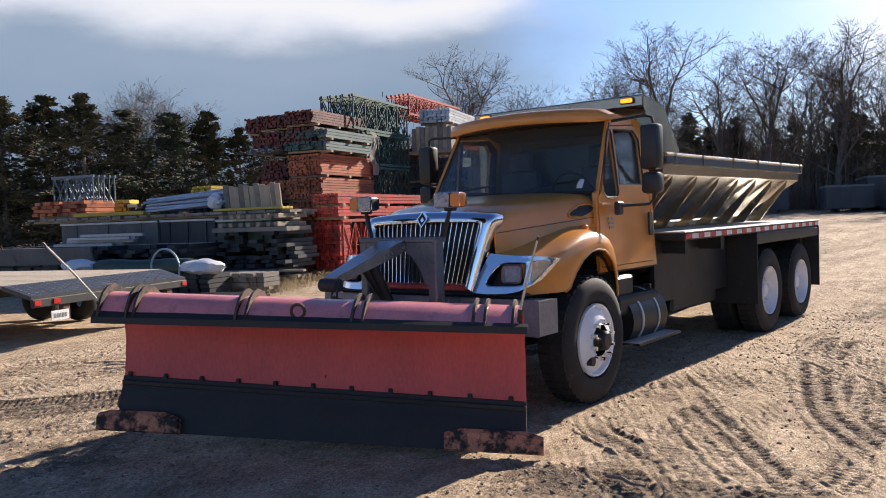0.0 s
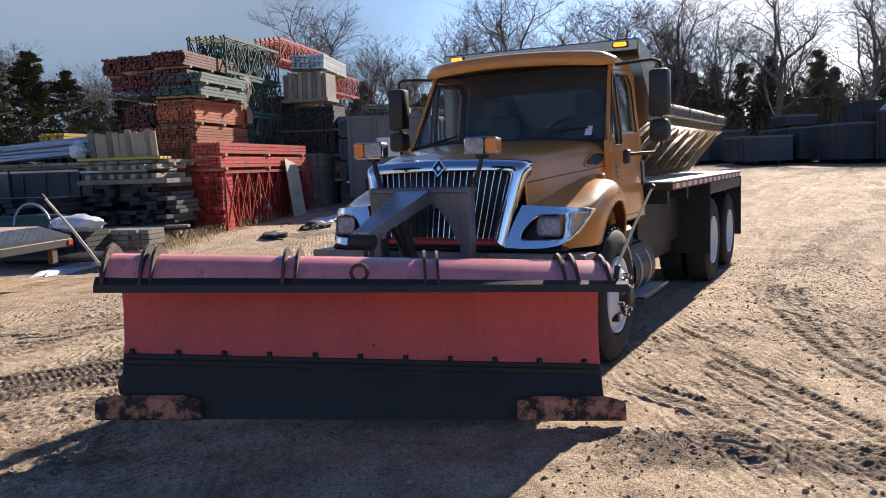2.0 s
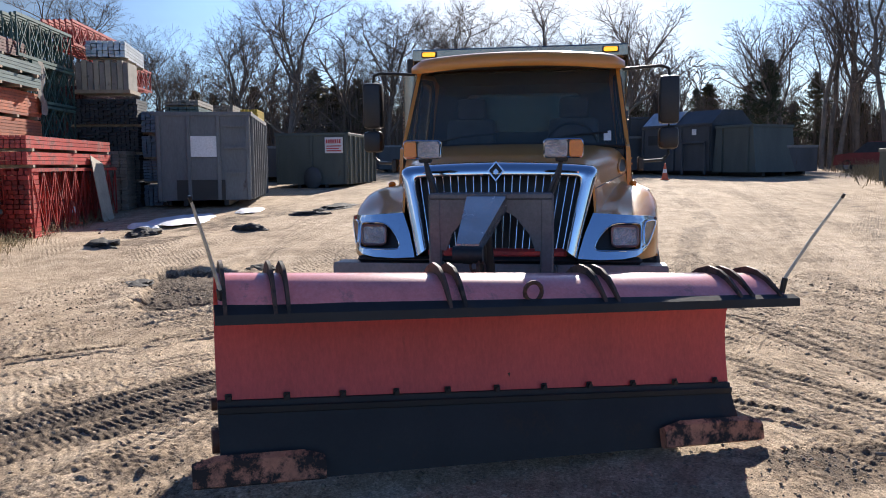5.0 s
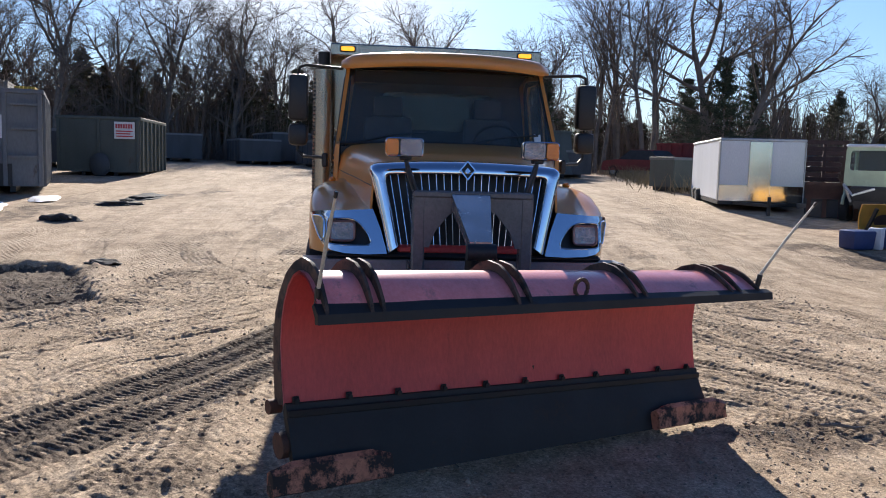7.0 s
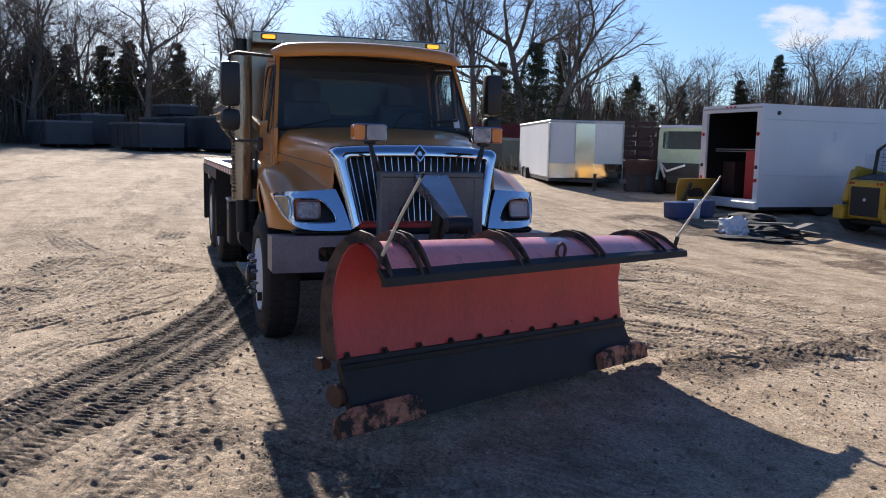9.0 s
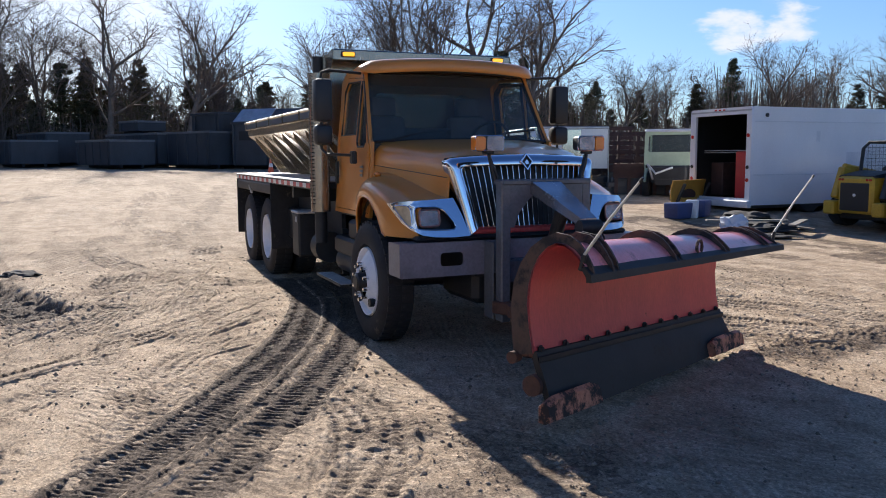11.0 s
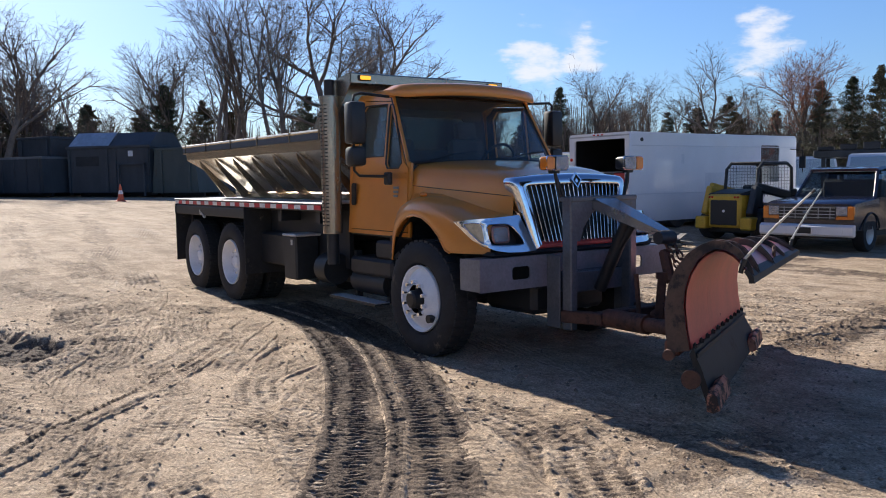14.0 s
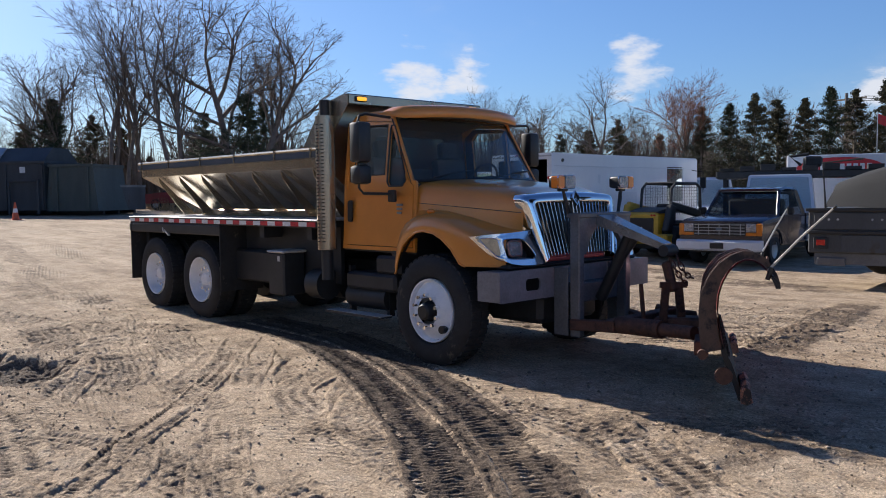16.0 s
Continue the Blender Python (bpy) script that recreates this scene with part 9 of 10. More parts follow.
        part("mirror", bm, M["blackplastic"], root)


M["redcab"] = surface("red_cabinet_paint", (0.50, 0.03, 0.03), 0.4, vary=0.1, scale=4, bump=0.03)
M["darkrust"] = surface("dark_brown_shelving", (0.07, 0.035, 0.028), 0.7, vary=0.3, scale=4, bump=0.1)
step_van()


# ---- yellow skid steer loader, seen from behind ----
def skid_steer():
    # rear at local y 0, running ahead to +y
    root = thing("skid_steer", "yellow and black compact skid steer loader", "loader", at=pose(-6.08, 11.71, 0.0, 0, 0, -2.4) @ Matrix.Diagonal((1.12, 1.1, 1.0, 1.0)))
    Y = M["loader_yellow"]
    bm = B()
    span(bm, (-0.42, 0.0, 0.32), (0.42, 0.5, 1.12), 0.05)
    part("engine_cover", bm, Y, root)
    bm = B()
    span(bm, (-0.34, -0.02, 0.38), (0.34, 0.02, 0.98), 0.03)
    part("rear_door", bm, M["blackplastic"], root, "black vented rear door")
    bm = B()
    cyl(bm, (0.02, -0.03, 0.72), (0.02, -0.015, 0.72), 0.035, n=12)
    part("badge", bm, M["tape_white"], root)
    for x in (-0.36, -0.29, 0.29, 0.36):
        bm = B()
        cyl(bm, (x, -0.015, 1.05), (x, 0.03, 1.05), 0.026, n=12)
        part("lamp", bm, M["redlens"], root)
    bm = B()
    ringloft(bm, [[(-0.44, y, 1.10), (0.44, y, 1.10), (0.40, y, z), (-0.40, y, z)] for y, z in ((0.05, 1.14), (0.55, 1.24), (0.9, 1.2))])
    part("hood_top", bm, M["blackplastic"], root)
    bm = B()
    span(bm, (-0.55, 0.2, 0.18), (0.55, 2.0, 0.75), 0.04)
    part("chassis", bm, M["blackplastic"], root)
    for s in (1, -1):
        bm = B()
        span(bm, (s * 0.45, -0.06, 0.28), (s * 0.72, 0.35, 0.58), 0.03)
        part("rear_bumper", bm, Y, root)
        bm = B()
        beam(bm, (s * 0.58, 0.15, 0.62), (s * 0.58, 0.35, 1.30), 0.16, 0.22, 0.03, (0, 1, 0))
        beam(bm, (s * 0.58, 0.30, 1.30), (s * 0.58, 2.0, 0.95), 0.12, 0.2, 0.03)
        beam(bm, (s * 0.58, 1.95, 0.98), (s * 0.58, 2.45, 0.35), 0.12, 0.18, 0.03)
        part("lift_arm", bm, Y if s < 0 else M["blackplastic"], root)
        for y in (0.5, 1.55):
            wheel_simple(root, (s * 0.66, y, 0.36), "x", 0.37, 0.26, 0.5, Y)
    # cab with bent guard tubes
    bm = B()
    for x in (-0.40, 0.40):
        tube(bm, [(x, 0.55, 1.0), (x, 0.62, 1.72), (x, 0.78, 1.86), (x, 1.65, 1.84), (x, 1.80, 1.74), (x, 1.85, 0.8)], 0.035, 8)
    tube(bm, [(-0.4, 0.78, 1.86), (0.4, 0.78, 1.86)], 0.03, 8)
    tube(bm, [(-0.4, 1.65, 1.84), (0.4, 1.65, 1.84)], 0.03, 8)
    span(bm, (-0.4, 0.75, 1.84), (0.4, 1.68, 1.89), 0.02)
    cab = part("cab_frame", bm, M["blackplastic"], root)
    bm = B()
    span(bm, (-0.37, 0.60, 1.22), (0.37, 0.606, 1.76))
    part("rear_window", bm, M["clear"], cab).visible_shadow = False
    for s in (1, -1):
        bm = B()
        for k in range(9):
            z = 1.1 + k * 0.08
            cyl(bm, (s * 0.40, 0.7, z), (s * 0.40, 1.75, z), 0.004, n=4)
        for k in range(11):
            y = 0.75 + k * 0.1
            cyl(bm, (s * 0.40, y, 1.05), (s * 0.40, y, 1.8), 0.004, n=4)
        part("side_grille", bm, M["blackplastic"], cab)
    bm = B()
    box(bm, (0, 1.0, 1.05), (0.5, 0.12, 0.55), 0.04)
    box(bm, (0, 1.2, 0.82), (0.5, 0.5, 0.12), 0.03)
    part("seat", bm, M["seat"], cab)
    bm = B()
    span(bm, (-0.85, 2.35, 0.05), (0.85, 2.85, 0.5), 0.05)
    part("bucket", bm, M["black"], root)


M["loader_yellow"] = surface("loader_yellow_paint", (0.54, 0.34, 0.03), 0.45, vary=0.15, scale=3, bump=0.05, dirt=(0.18, 0.14, 0.07), dirt_amount=0.25, dirt_scale=4)
skid_steer()


# ---- dark blue pickup ----
def pickup():
    # front bumper at local y 0, running back to +y; x across
    root = thing("pickup_truck", "dark blue pickup truck with chrome bumper facing the yard", "pickup truck", at=pose(-3.82, 11.40, -0.117, 0, 0, 6.1))
    P = M["navy"]
    bm = B()
    ringloft(bm, [[(-0.96, y, 0.48), (0.96, y, 0.48), (0.99, y, 0.75), (0.97, y, zt - 0.05), (0.88, y, zt), (-0.88, y, zt), (-0.97, y, zt - 0.05), (-0.99, y, 0.75)] for y, zt in ((0.14, 1.05), (0.25, 1.10), (1.45, 1.19), (1.50, 1.19))])
    part("hood", bm, P, root)
    bm = B()
    ringloft(bm, [[(-0.97, y, 0.45), (0.97, y, 0.45), (0.98, y, 1.16), (-0.98, y, 1.16)] for y in (1.48, 3.2)])
    part("cab_body", bm, P, root)
    bm = B()
    ringloft(bm, [[(-0.99, y, 0.50), (0.99, y, 0.50), (1.0, y, 1.18), (-1.0, y, 1.18)] for y in (3.22, 5.4)])
    part("bed", bm, P, root)
    # greenhouse
    bm = B()
    for s in (1, -1):
        beam(bm, (s * 0.88, 1.45, 1.15), (s * 0.74, 1.95, 1.76), 0.07, 0.06, 0.01)
        beam(bm, (s * 0.93, 3.15, 1.15), (s * 0.76, 3.0, 1.76), 0.1, 0.1, 0.01)
    ringloft(bm, [[(-0.78, y, z), (0.78, y, z), (0.74, y, z + 0.06), (-0.74, y, z + 0.06)] for y, z in ((1.9, 1.74), (2.3, 1.79), (3.05, 1.77))])
    part("cab_roof", bm, P, root)
    bm = B()
    ringloft(bm, [[(-0.86, 1.50, 1.15), (0.86, 1.50, 1.15), (0.72, 1.97, 1.75), (-0.72, 1.97, 1.75)], [(-0.86, 1.505, 1.15), (0.86, 1.505, 1.15), (0.72, 1.975, 1.75), (-0.72, 1.975, 1.75)]])
    part("windscreen", bm, M["darkglass"], root).visible_shadow = False
    bm = B()
    plate(bm, [(-0.93, 1.15), (0.93, 1.15), (0.76, 1.78), (-0.76, 1.78)], [rounded(-0.62, 1.30, 0.62, 1.66, 0.04)], 0.04, lambda a, b, c: Vector((a, 3.10 + c - 0.16 * (b - 1.15), b)))
    part("cab_back", bm, P, root)
    bm = B()
    tube(bm, [(-0.86, 1.49, 1.16), (-0.73, 1.96, 1.745), (0.73, 1.96, 1.745), (0.86, 1.49, 1.16)], 0.022, 6, True)
    part("windscreen_trim", bm, M["whitefaded"], root)
    for s in (1, -1):
        bm = B()
        ringloft(bm, [[(s * 0.95, 1.75, 1.16), (s * 0.95, 3.05, 1.16), (s * 0.78, 2.95, 1.74), (s * 0.78, 2.02, 1.74)], [(s * 0.945, 1.75, 1.16), (s * 0.945, 3.05, 1.16), (s * 0.775, 2.95, 1.74), (s * 0.775, 2.02, 1.74)]])
        part("side_window", bm, M["glass"], root).visible_shadow = False
        bm = B()
        box(bm, (s * 1.08, 1.75, 1.26), (0.16, 0.1, 0.18), 0.03)
        part("mirror", bm, M["blackplastic"], root)
        bm = B()
        span(bm, (s * 0.62, 0.10, 0.80), (s * 0.86, 0.15, 1.0), 0.01)
        part("headlamp", bm, M["reflector"], root)
        bm = B()
        span(bm, (s * 0.86, 0.10, 0.72), (s * 0.985, 0.2, 1.0), 0.015)
        span(bm, (s * 0.62, 0.10, 0.72), (s * 0.86, 0.14, 0.79), 0.01)
        part("turn_lamp", bm, M["amber"], root)
        for y in (1.0, 4.4):
            wheel_simple(root, (s * 0.86, y, 0.37), "x", 0.37, 0.24, 0.58, M["galv"])
            bm = B()
            pts = [(s * 1.0, y + 0.44 * math.cos(a), 0.42 + 0.42 * math.sin(a)) for a in [radians(10 + 16 * k) for k in range(11)]]
            tube(bm, pts, 0.02, 6)
            part("wheel_arch", bm, M["blackplastic"], root)
    bm = B()
    span(bm, (-0.62, 0.115, 0.72), (0.62, 0.15, 1.0), 0.005)
    gr_ = part("grille", bm, M["blackplastic"], root)
    for k in range(4):
        bm = B()
        z = 0.76 + k * 0.07
        span(bm, (-0.60, 0.095, z - 0.008), (0.60, 0.118, z + 0.008))
        part("grille_bar", bm, M["galv"], gr_)
    for k in range(5):
        bm = B()
        x = -0.5 + k * 0.25
        span(bm, (x - 0.006, 0.10, 0.73), (x + 0.006, 0.118, 0.99))
        part("grille_bar", bm, M["galv"], gr_)
    bm = B()
    box(bm, (0, 0.09, 0.87), (0.14, 0.02, 0.05), 0.008)
    part("badge", bm, M["beam_blue"], gr_)
    bm = B()
    ringloft(bm, [[(x, 0.02 + 0.05 * abs(x), 0.36), (x, -0.03 + 0.05 * abs(x), 0.40), (x, -0.03 + 0.05 * abs(x), 0.57), (x, 0.05 + 0.05 * abs(x), 0.62), (x, 0.14, 0.60), (x, 0.14, 0.38)] for x in (-1.02, -0.9, -0.4, 0, 0.4, 0.9, 1.02)])
    # white paint carries the bright reflection of the chrome
    bp_ = part("bumper", bm, M["whitepaint"], root, "chrome front bumper with its bright reflection painted white")
    bm = B()
    span(bm, (-0.16, -0.045, 0.42), (0.16, -0.03, 0.55))
    part("plate_holder", bm, M["blackplastic"], bp_)
    bm = B()
    span(bm, (-0.8, 0.3, 0.3), (0.8, 5.0, 0.5))
    part("chassis", bm, M["black"], root)
    bm = B()
    span(bm, (-0.7, 2.4, 1.0), (0.7, 2.6, 1.55), 0.06)
    span(bm, (-0.8, 1.45, 0.95), (0.8, 1.7, 1.14), 0.04)
    part("seats", bm, M["seat"], root)


M["navy"] = surface("dark_blue_paint", (0.012, 0.014, 0.030), 0.25, vary=0.1, scale=2, bump=0.01, coat=0.7, dirt=(0.06, 0.055, 0.05), dirt_amount=0.06, dirt_scale=2)
pickup()


# ---- dark service body truck with a covered load, partly seen ----
def service_body():
    root = thing("service_truck", "dark grey service body truck with tarpaulin covered load", "truck", at=pose(-0.55, 8.6, 0.0, 0, 0, 8))
    D_ = M["darkcont"]
    bm = B()
    span(bm, (0.0, 0.0, 0.50), (4.2, 2.1, 1.28), 0.02)
    part("body", bm, D_, root)
    bm = B()
    span(bm, (-0.04, -0.05, 0.84), (4.2, 0.0, 0.90), 0.01)
    span(bm, (-0.04, -0.05, 1.24), (4.2, 0.02, 1.30), 0.01)
    part("side_rail", bm, M["black"], root)
    for x0, x1, z0, z1 in ((0.55, 1.35, 0.52, 0.83), (1.45, 1.95, 0.92, 1.22), (0.1, 1.35, 0.92, 1.22), (2.05, 3.2, 0.55, 1.2)):
        bm = B()
        span(bm, (x0, -0.025, z0), (x1, 0.0, z1), 0.01)
        part("compartment_door", bm, D_, root)
    for x in (0.2, 0.35, 0.5, 1.05, 1.2):
        bm = B()
        cyl(bm, (x, -0.035, 1.1), (x, -0.02, 1.1), 0.02, n=10)
        part("bolt", bm, M["galv"], root)
    bm = B()
    span(bm, (0.10, -0.04, 0.58), (0.34, -0.02, 0.78), 0.01)
    pl_ = part("lamp_panel", bm, M["black"], root)
    bm = B()
    span(bm, (0.15, -0.05, 0.64), (0.30, -0.035, 0.74), 0.01)
    part("tail_lamp", bm, M["redlens"], pl_, "red tail lamp")
    bm = B()
    span(bm, (0.15, 0.0, 0.28), (0.62, 0.05, 0.42), 0.01)
    span(bm, (0.1, 0.05, 0.3), (4.0, 2.0, 0.5))
    part("step_bar", bm, M["greysteel"], root)
    wheel_simple(root, (2.6, 0.2, 0.45), "y", 0.45, 0.26, 0.55, M["black"])
    wheel_simple(root, (2.6, 1.9, 0.45), "y", 0.45, 0.26, 0.55, M["black"])
    wheel_simple(root, (0.9, 1.9, 0.40), "y", 0.40, 0.26, 0.55, M["black"])
    # sagging tarpaulin over the load
    bm = B()
    rows = []
    for i in range(15):
        x = 0.3 + 3.4 * i / 14
        row = []
        for j in range(11):
            t = j / 10
            w = 1.0 - 2.0 * abs(t - 0.5)
            top = 1.30 + 0.80 * min(1, w * 1.5) * (0.55 + 0.45 * math.sin(min(1, i / 6) * 1.57))
            fold = 0.05 * noise.noise((x * 2.5, t * 5, 1.0)) + 0.03 * math.sin(t * 30 + x * 3)
            row.append((x + fold, -0.05 + 2.1 * t, max(1.3, top + fold)))
        rows.append(row)
    sheet(bm, rows, 0.0)
    part("tarpaulin", bm, M["blacktarp"], root, "black sagging tarpaulin")
    bm = B()
    tube(bm, [(0.3, -0.05, 1.3), (0.25, -0.08, 2.1), (0.9, -0.08, 2.15)], 0.02, 6)
    part("load_rail", bm, M["black"], root)


M["blacktarp"] = surface("black_tarpaulin", (0.018, 0.018, 0.018), 0.8, vary=0.3, scale=3, bump=0.3, bump_dist=0.02)
service_body()


# ---- junk and vehicles at the far side of the yard ----
M["snow"] = surface("dirty_snow", (0.72, 0.75, 0.80), 0.6, vary=0.12, scale=2, grain=20, bump=0.3, bump_dist=0.02, dirt=(0.35, 0.30, 0.25), dirt_amount=0.3, dirt_scale=2)
M["asphalt"] = surface("broken_asphalt", (0.045, 0.043, 0.042), 0.9, vary=0.3, scale=6, bump=0.5, bump_dist=0.02, dirt=(0.16, 0.13, 0.10), dirt_amount=0.25)
M["drygrass"] = surface("dry_grass", (0.30, 0.23, 0.13), 0.9, vary=0.3, scale=3, bump=0.0)
M["bluetote"] = surface("blue_plastic", (0.025, 0.05, 0.16), 0.45, vary=0.15, scale=4, bump=0.05)
M["plowyellow"] = surface("yellow_plow_paint", (0.55, 0.30, 0.05), 0.45, vary=0.15, scale=3, bump=0.05, dirt=(0.25, 0.14, 0.06), dirt_amount=0.2)
M["palegreen"] = surface("pale_green_cab_paint", (0.42, 0.50, 0.36), 0.5, vary=0.15, scale=2, bump=0.05, dirt=(0.25, 0.20, 0.14), dirt_amount=0.2)
M["oldred"] = surface("dull_red_paint", (0.22, 0.03, 0.03), 0.5, vary=0.2, scale=2, bump=0.05)


def snowplow_blade():
    root = thing("spare_snow_plow", "orange yellow snow plow blade standing in the junk", "plow blade", at=pose(-9.75, 9.75, 0.24, 0, 0, 108))
    bm = B()
    rows = [[(x, 0.12 * math.sin(a) - 0.1, 0.02 + 0.72 * k / 6) for k, a in enumerate([0.3 + 0.4 * j for j in range(7)])] for x in (0, 0.5, 1.0, 1.45)]
    sheet(bm, rows, 0.03)
    part("blade", bm, M["plowyellow"], root)
    bm = B()
    pts = [(0.75 + 0.32 * math.cos(a), 0.36 + 0.15 * math.sin(a)) for a in [k * math.tau / 24 for k in range(24)]]
    for off in (-0.02, 0.06):
        plate(bm, pts, [], 0.005, lambda a, b, c, off=off: Vector((a, off + c, b)))
    part("oval_badge", bm, M["darkrust"], root)
    for x in (0.15, 1.25):
        bm = B()
        beam(bm, (x, -0.05, 0.1), (x, -0.3, 0.65), 0.06, 0.06)
        part("brace", bm, M["black"], root)


snowplow_blade()
for x, y, s, m, lab in ((-8.20, 8.75, (0.55, 0.42, 0.36), "bluetote", "blue plastic tote standing on the gravel"), (-8.32, 9.45, (0.50, 0.42, 0.38), "bluetote", "blue plastic tote with a torn lid"), (-8.15, 9.10, (0.14, 0.3, 0.42), "whitebag", "pale blue plastic sheet draped between totes")):
    bm = B()
    box(bm, (0, 0, s[2] / 2), s, 0.04, None, 2)
    for v_ in bm.verts:
        k = 0.92 + 0.08 * v_.co.z / s[2] + 0.05 * noise.noise(v_.co * 4 + Vector((x, y, 0)))
        v_.co.x *= k
        v_.co.y *= k
    single("tote" if m == "bluetote" else "plastic_sheet", bm, M[m], lab, "tote" if m == "bluetote" else "sheet", at=pose(x, y, rise(x, y), 0, 0, 20 + 30 * y))


def lump(name, label, cat, x, y, size, mt, seed, group="", rz=0, squash=0.5):
    bm = B()
    bmesh.ops.create_icosphere(bm, subdivisions=4, radius=1.0)
    for v_ in bm.verts:
        n_ = noise.fractal(v_.co * 1.6 + Vector((seed, 0, 0)), 1.0, 2.0, 4)
        v_.co = v_.co * (1 + 0.45 * n_)
        v_.co.x *= size[0]
        v_.co.y *= size[1]
        v_.co.z = max(-0.02, v_.co.z * size[2])
    return single(name, bm, mt, label, cat, group, at=pose(x, y, rise(x, y) - 0.01, 0, 0, rz))


lump("plastic_bag", "crumpled pale plastic bag on the gravel", "bag", -6.75, 9.05, (0.38, 0.28, 0.30), M["whitebag"], 3.0)
lump("spoil_mound", "low heap of dark soil and scrap before the van", "debris", -6.95, 9.85, (0.9, 0.6, 0.15), M["asphalt"], 5.0, "heaps of spoil")
lump("spoil_mound", "low heap of dark soil and scrap before the van", "debris", -7.7, 10.3, (0.7, 0.5, 0.20), M["asphalt"], 6.5, "heaps of spoil")
lump("spoil_mound", "low heap of dark soil and scrap before the van", "debris", -6.2, 8.9, (0.8, 0.35, 0.05), M["asphalt"], 7.1, "heaps of spoil", 60)
for k, (x, y, L, rz) in enumerate(((-7.9, 9.7, 2.0, 35), (-6.4, 9.6, 1.5, 100), (-7.2, 8.7, 1.7, 60), (-6.0, 9.9, 1.0, 120))):
    bm = B()
    span(bm, (0, -0.08, 0), (L, 0.08, 0.035), 0.004)
    single("scrap_board", bm, M["greywood"], "scrap board lying on the spoil", "board", "scrap boards", at=pose(x, y, rise(x, y) + 0.05 + 0.04 * k, 0, 6 - 3 * k, rz))
# broken asphalt and mounds on the yard
for k, (x, y, s) in enumerate(((-8.98, -8.3, (0.45, 0.3, 0.16)), (-7.4, -8.2, (0.55, 0.3, 0.14)), (-9.9, -6.4, (0.36, 0.26, 0.14)), (-13.2, -6.2, (0.5, 0.25, 0.10)), (-15.0, -6.0, (0.9, 0.3, 0.12)), (-3.9, -5.5, (0.4, 0.16, 0.07)), (-5.4, -4.3, (0.25, 0.16, 0.07)))):
    lump("asphalt_lump", "broken lump of dark asphalt on the sand", "rubble", x, y, s, M["asphalt"], 11.0 + k, "lumps of asphalt", 40 * k)


def snow_patch(x, y, sx, sy, seed, rz):
    bm = B()
    n = 40
    ring = [bm.verts.new((0, 0, 0.045))]
    rings = []
    for f, z in ((0.45, 0.05), (0.8, 0.035), (1.0, -0.02)):
        r = []
        for k in range(n):
            a = k * math.tau / n
            w = 1 + 0.45 * noise.noise((math.cos(a) * 2.2 + seed, math.sin(a) * 2.2, f))
            px, py = sx * f * w * math.cos(a), sy * f * w * math.sin(a)
            r.append(bm.verts.new((px, py, z + 0.02 * noise.noise((px * 2, py * 2, seed)))))
        rings.append(r)
    for k in range(n):
        bm.faces.new((ring[0], rings[0][k], rings[0][(k + 1) % n]))
        for a_, b_ in zip(rings, rings[1:]):
            bm.faces.new((a_[k], b_[k], b_[(k + 1) % n], a_[(k + 1) % n]))
    single("snow_patch", bm, M["snow"], "thin patch of melting snow on the dirt", "snow", "patches of snow", at=pose(x, y, rise(x, y) + 0.01, 0, 0, rz))


snow_patch(-12.0, -8.9, 1.9, 0.7, 1.0, 15)
snow_patch(-14.2, -8.2, 1.0, 0.35, 2.0, 10)
snow_patch(-10.6, -9.2, 0.9, 0.4, 3.0, 30)
snow_patch(-3.2, -9.3, 0.9, 0.35, 4.0, 20)


def grass_strip():
    """Dry weeds along the edge of the steel yard and the far right bank."""
    sp = Soup()
    rng = random.Random(21)
    for k in range(2600):
        if k < 1500:
            t = rng.random()
            x, y = -5.6 - 7.0 * t + rng.gauss(0, 0.35), -9.9 - 1.9 * t + rng.gauss(0, 0.30)
        else:
            t = rng.random()
            x, y = -22 - 20 * t + rng.gauss(0, 1.0), 11.2 + 3.6 * t + rng.gauss(0, 0.6)
        z = rise(x, y)
        h = rng.uniform(0.08, 0.30) * (1 if k < 1500 else 2.6)
        p = Vector((x, y, z - 0.02))
        q = p + Vector((rng.gauss(0, 0.4) * h, rng.gauss(0, 0.4) * h, h))
        sp.stick(p, q, 0.007 if k < 1500 else 0.014, 0.002, 3)
    ob = new("dry_weeds", sp.mesh("dry_weeds", M["drygrass"]))
    tagged(ob, "dry yellow weeds along the edge of the yard", "weeds", kind="stuff")


grass_strip()


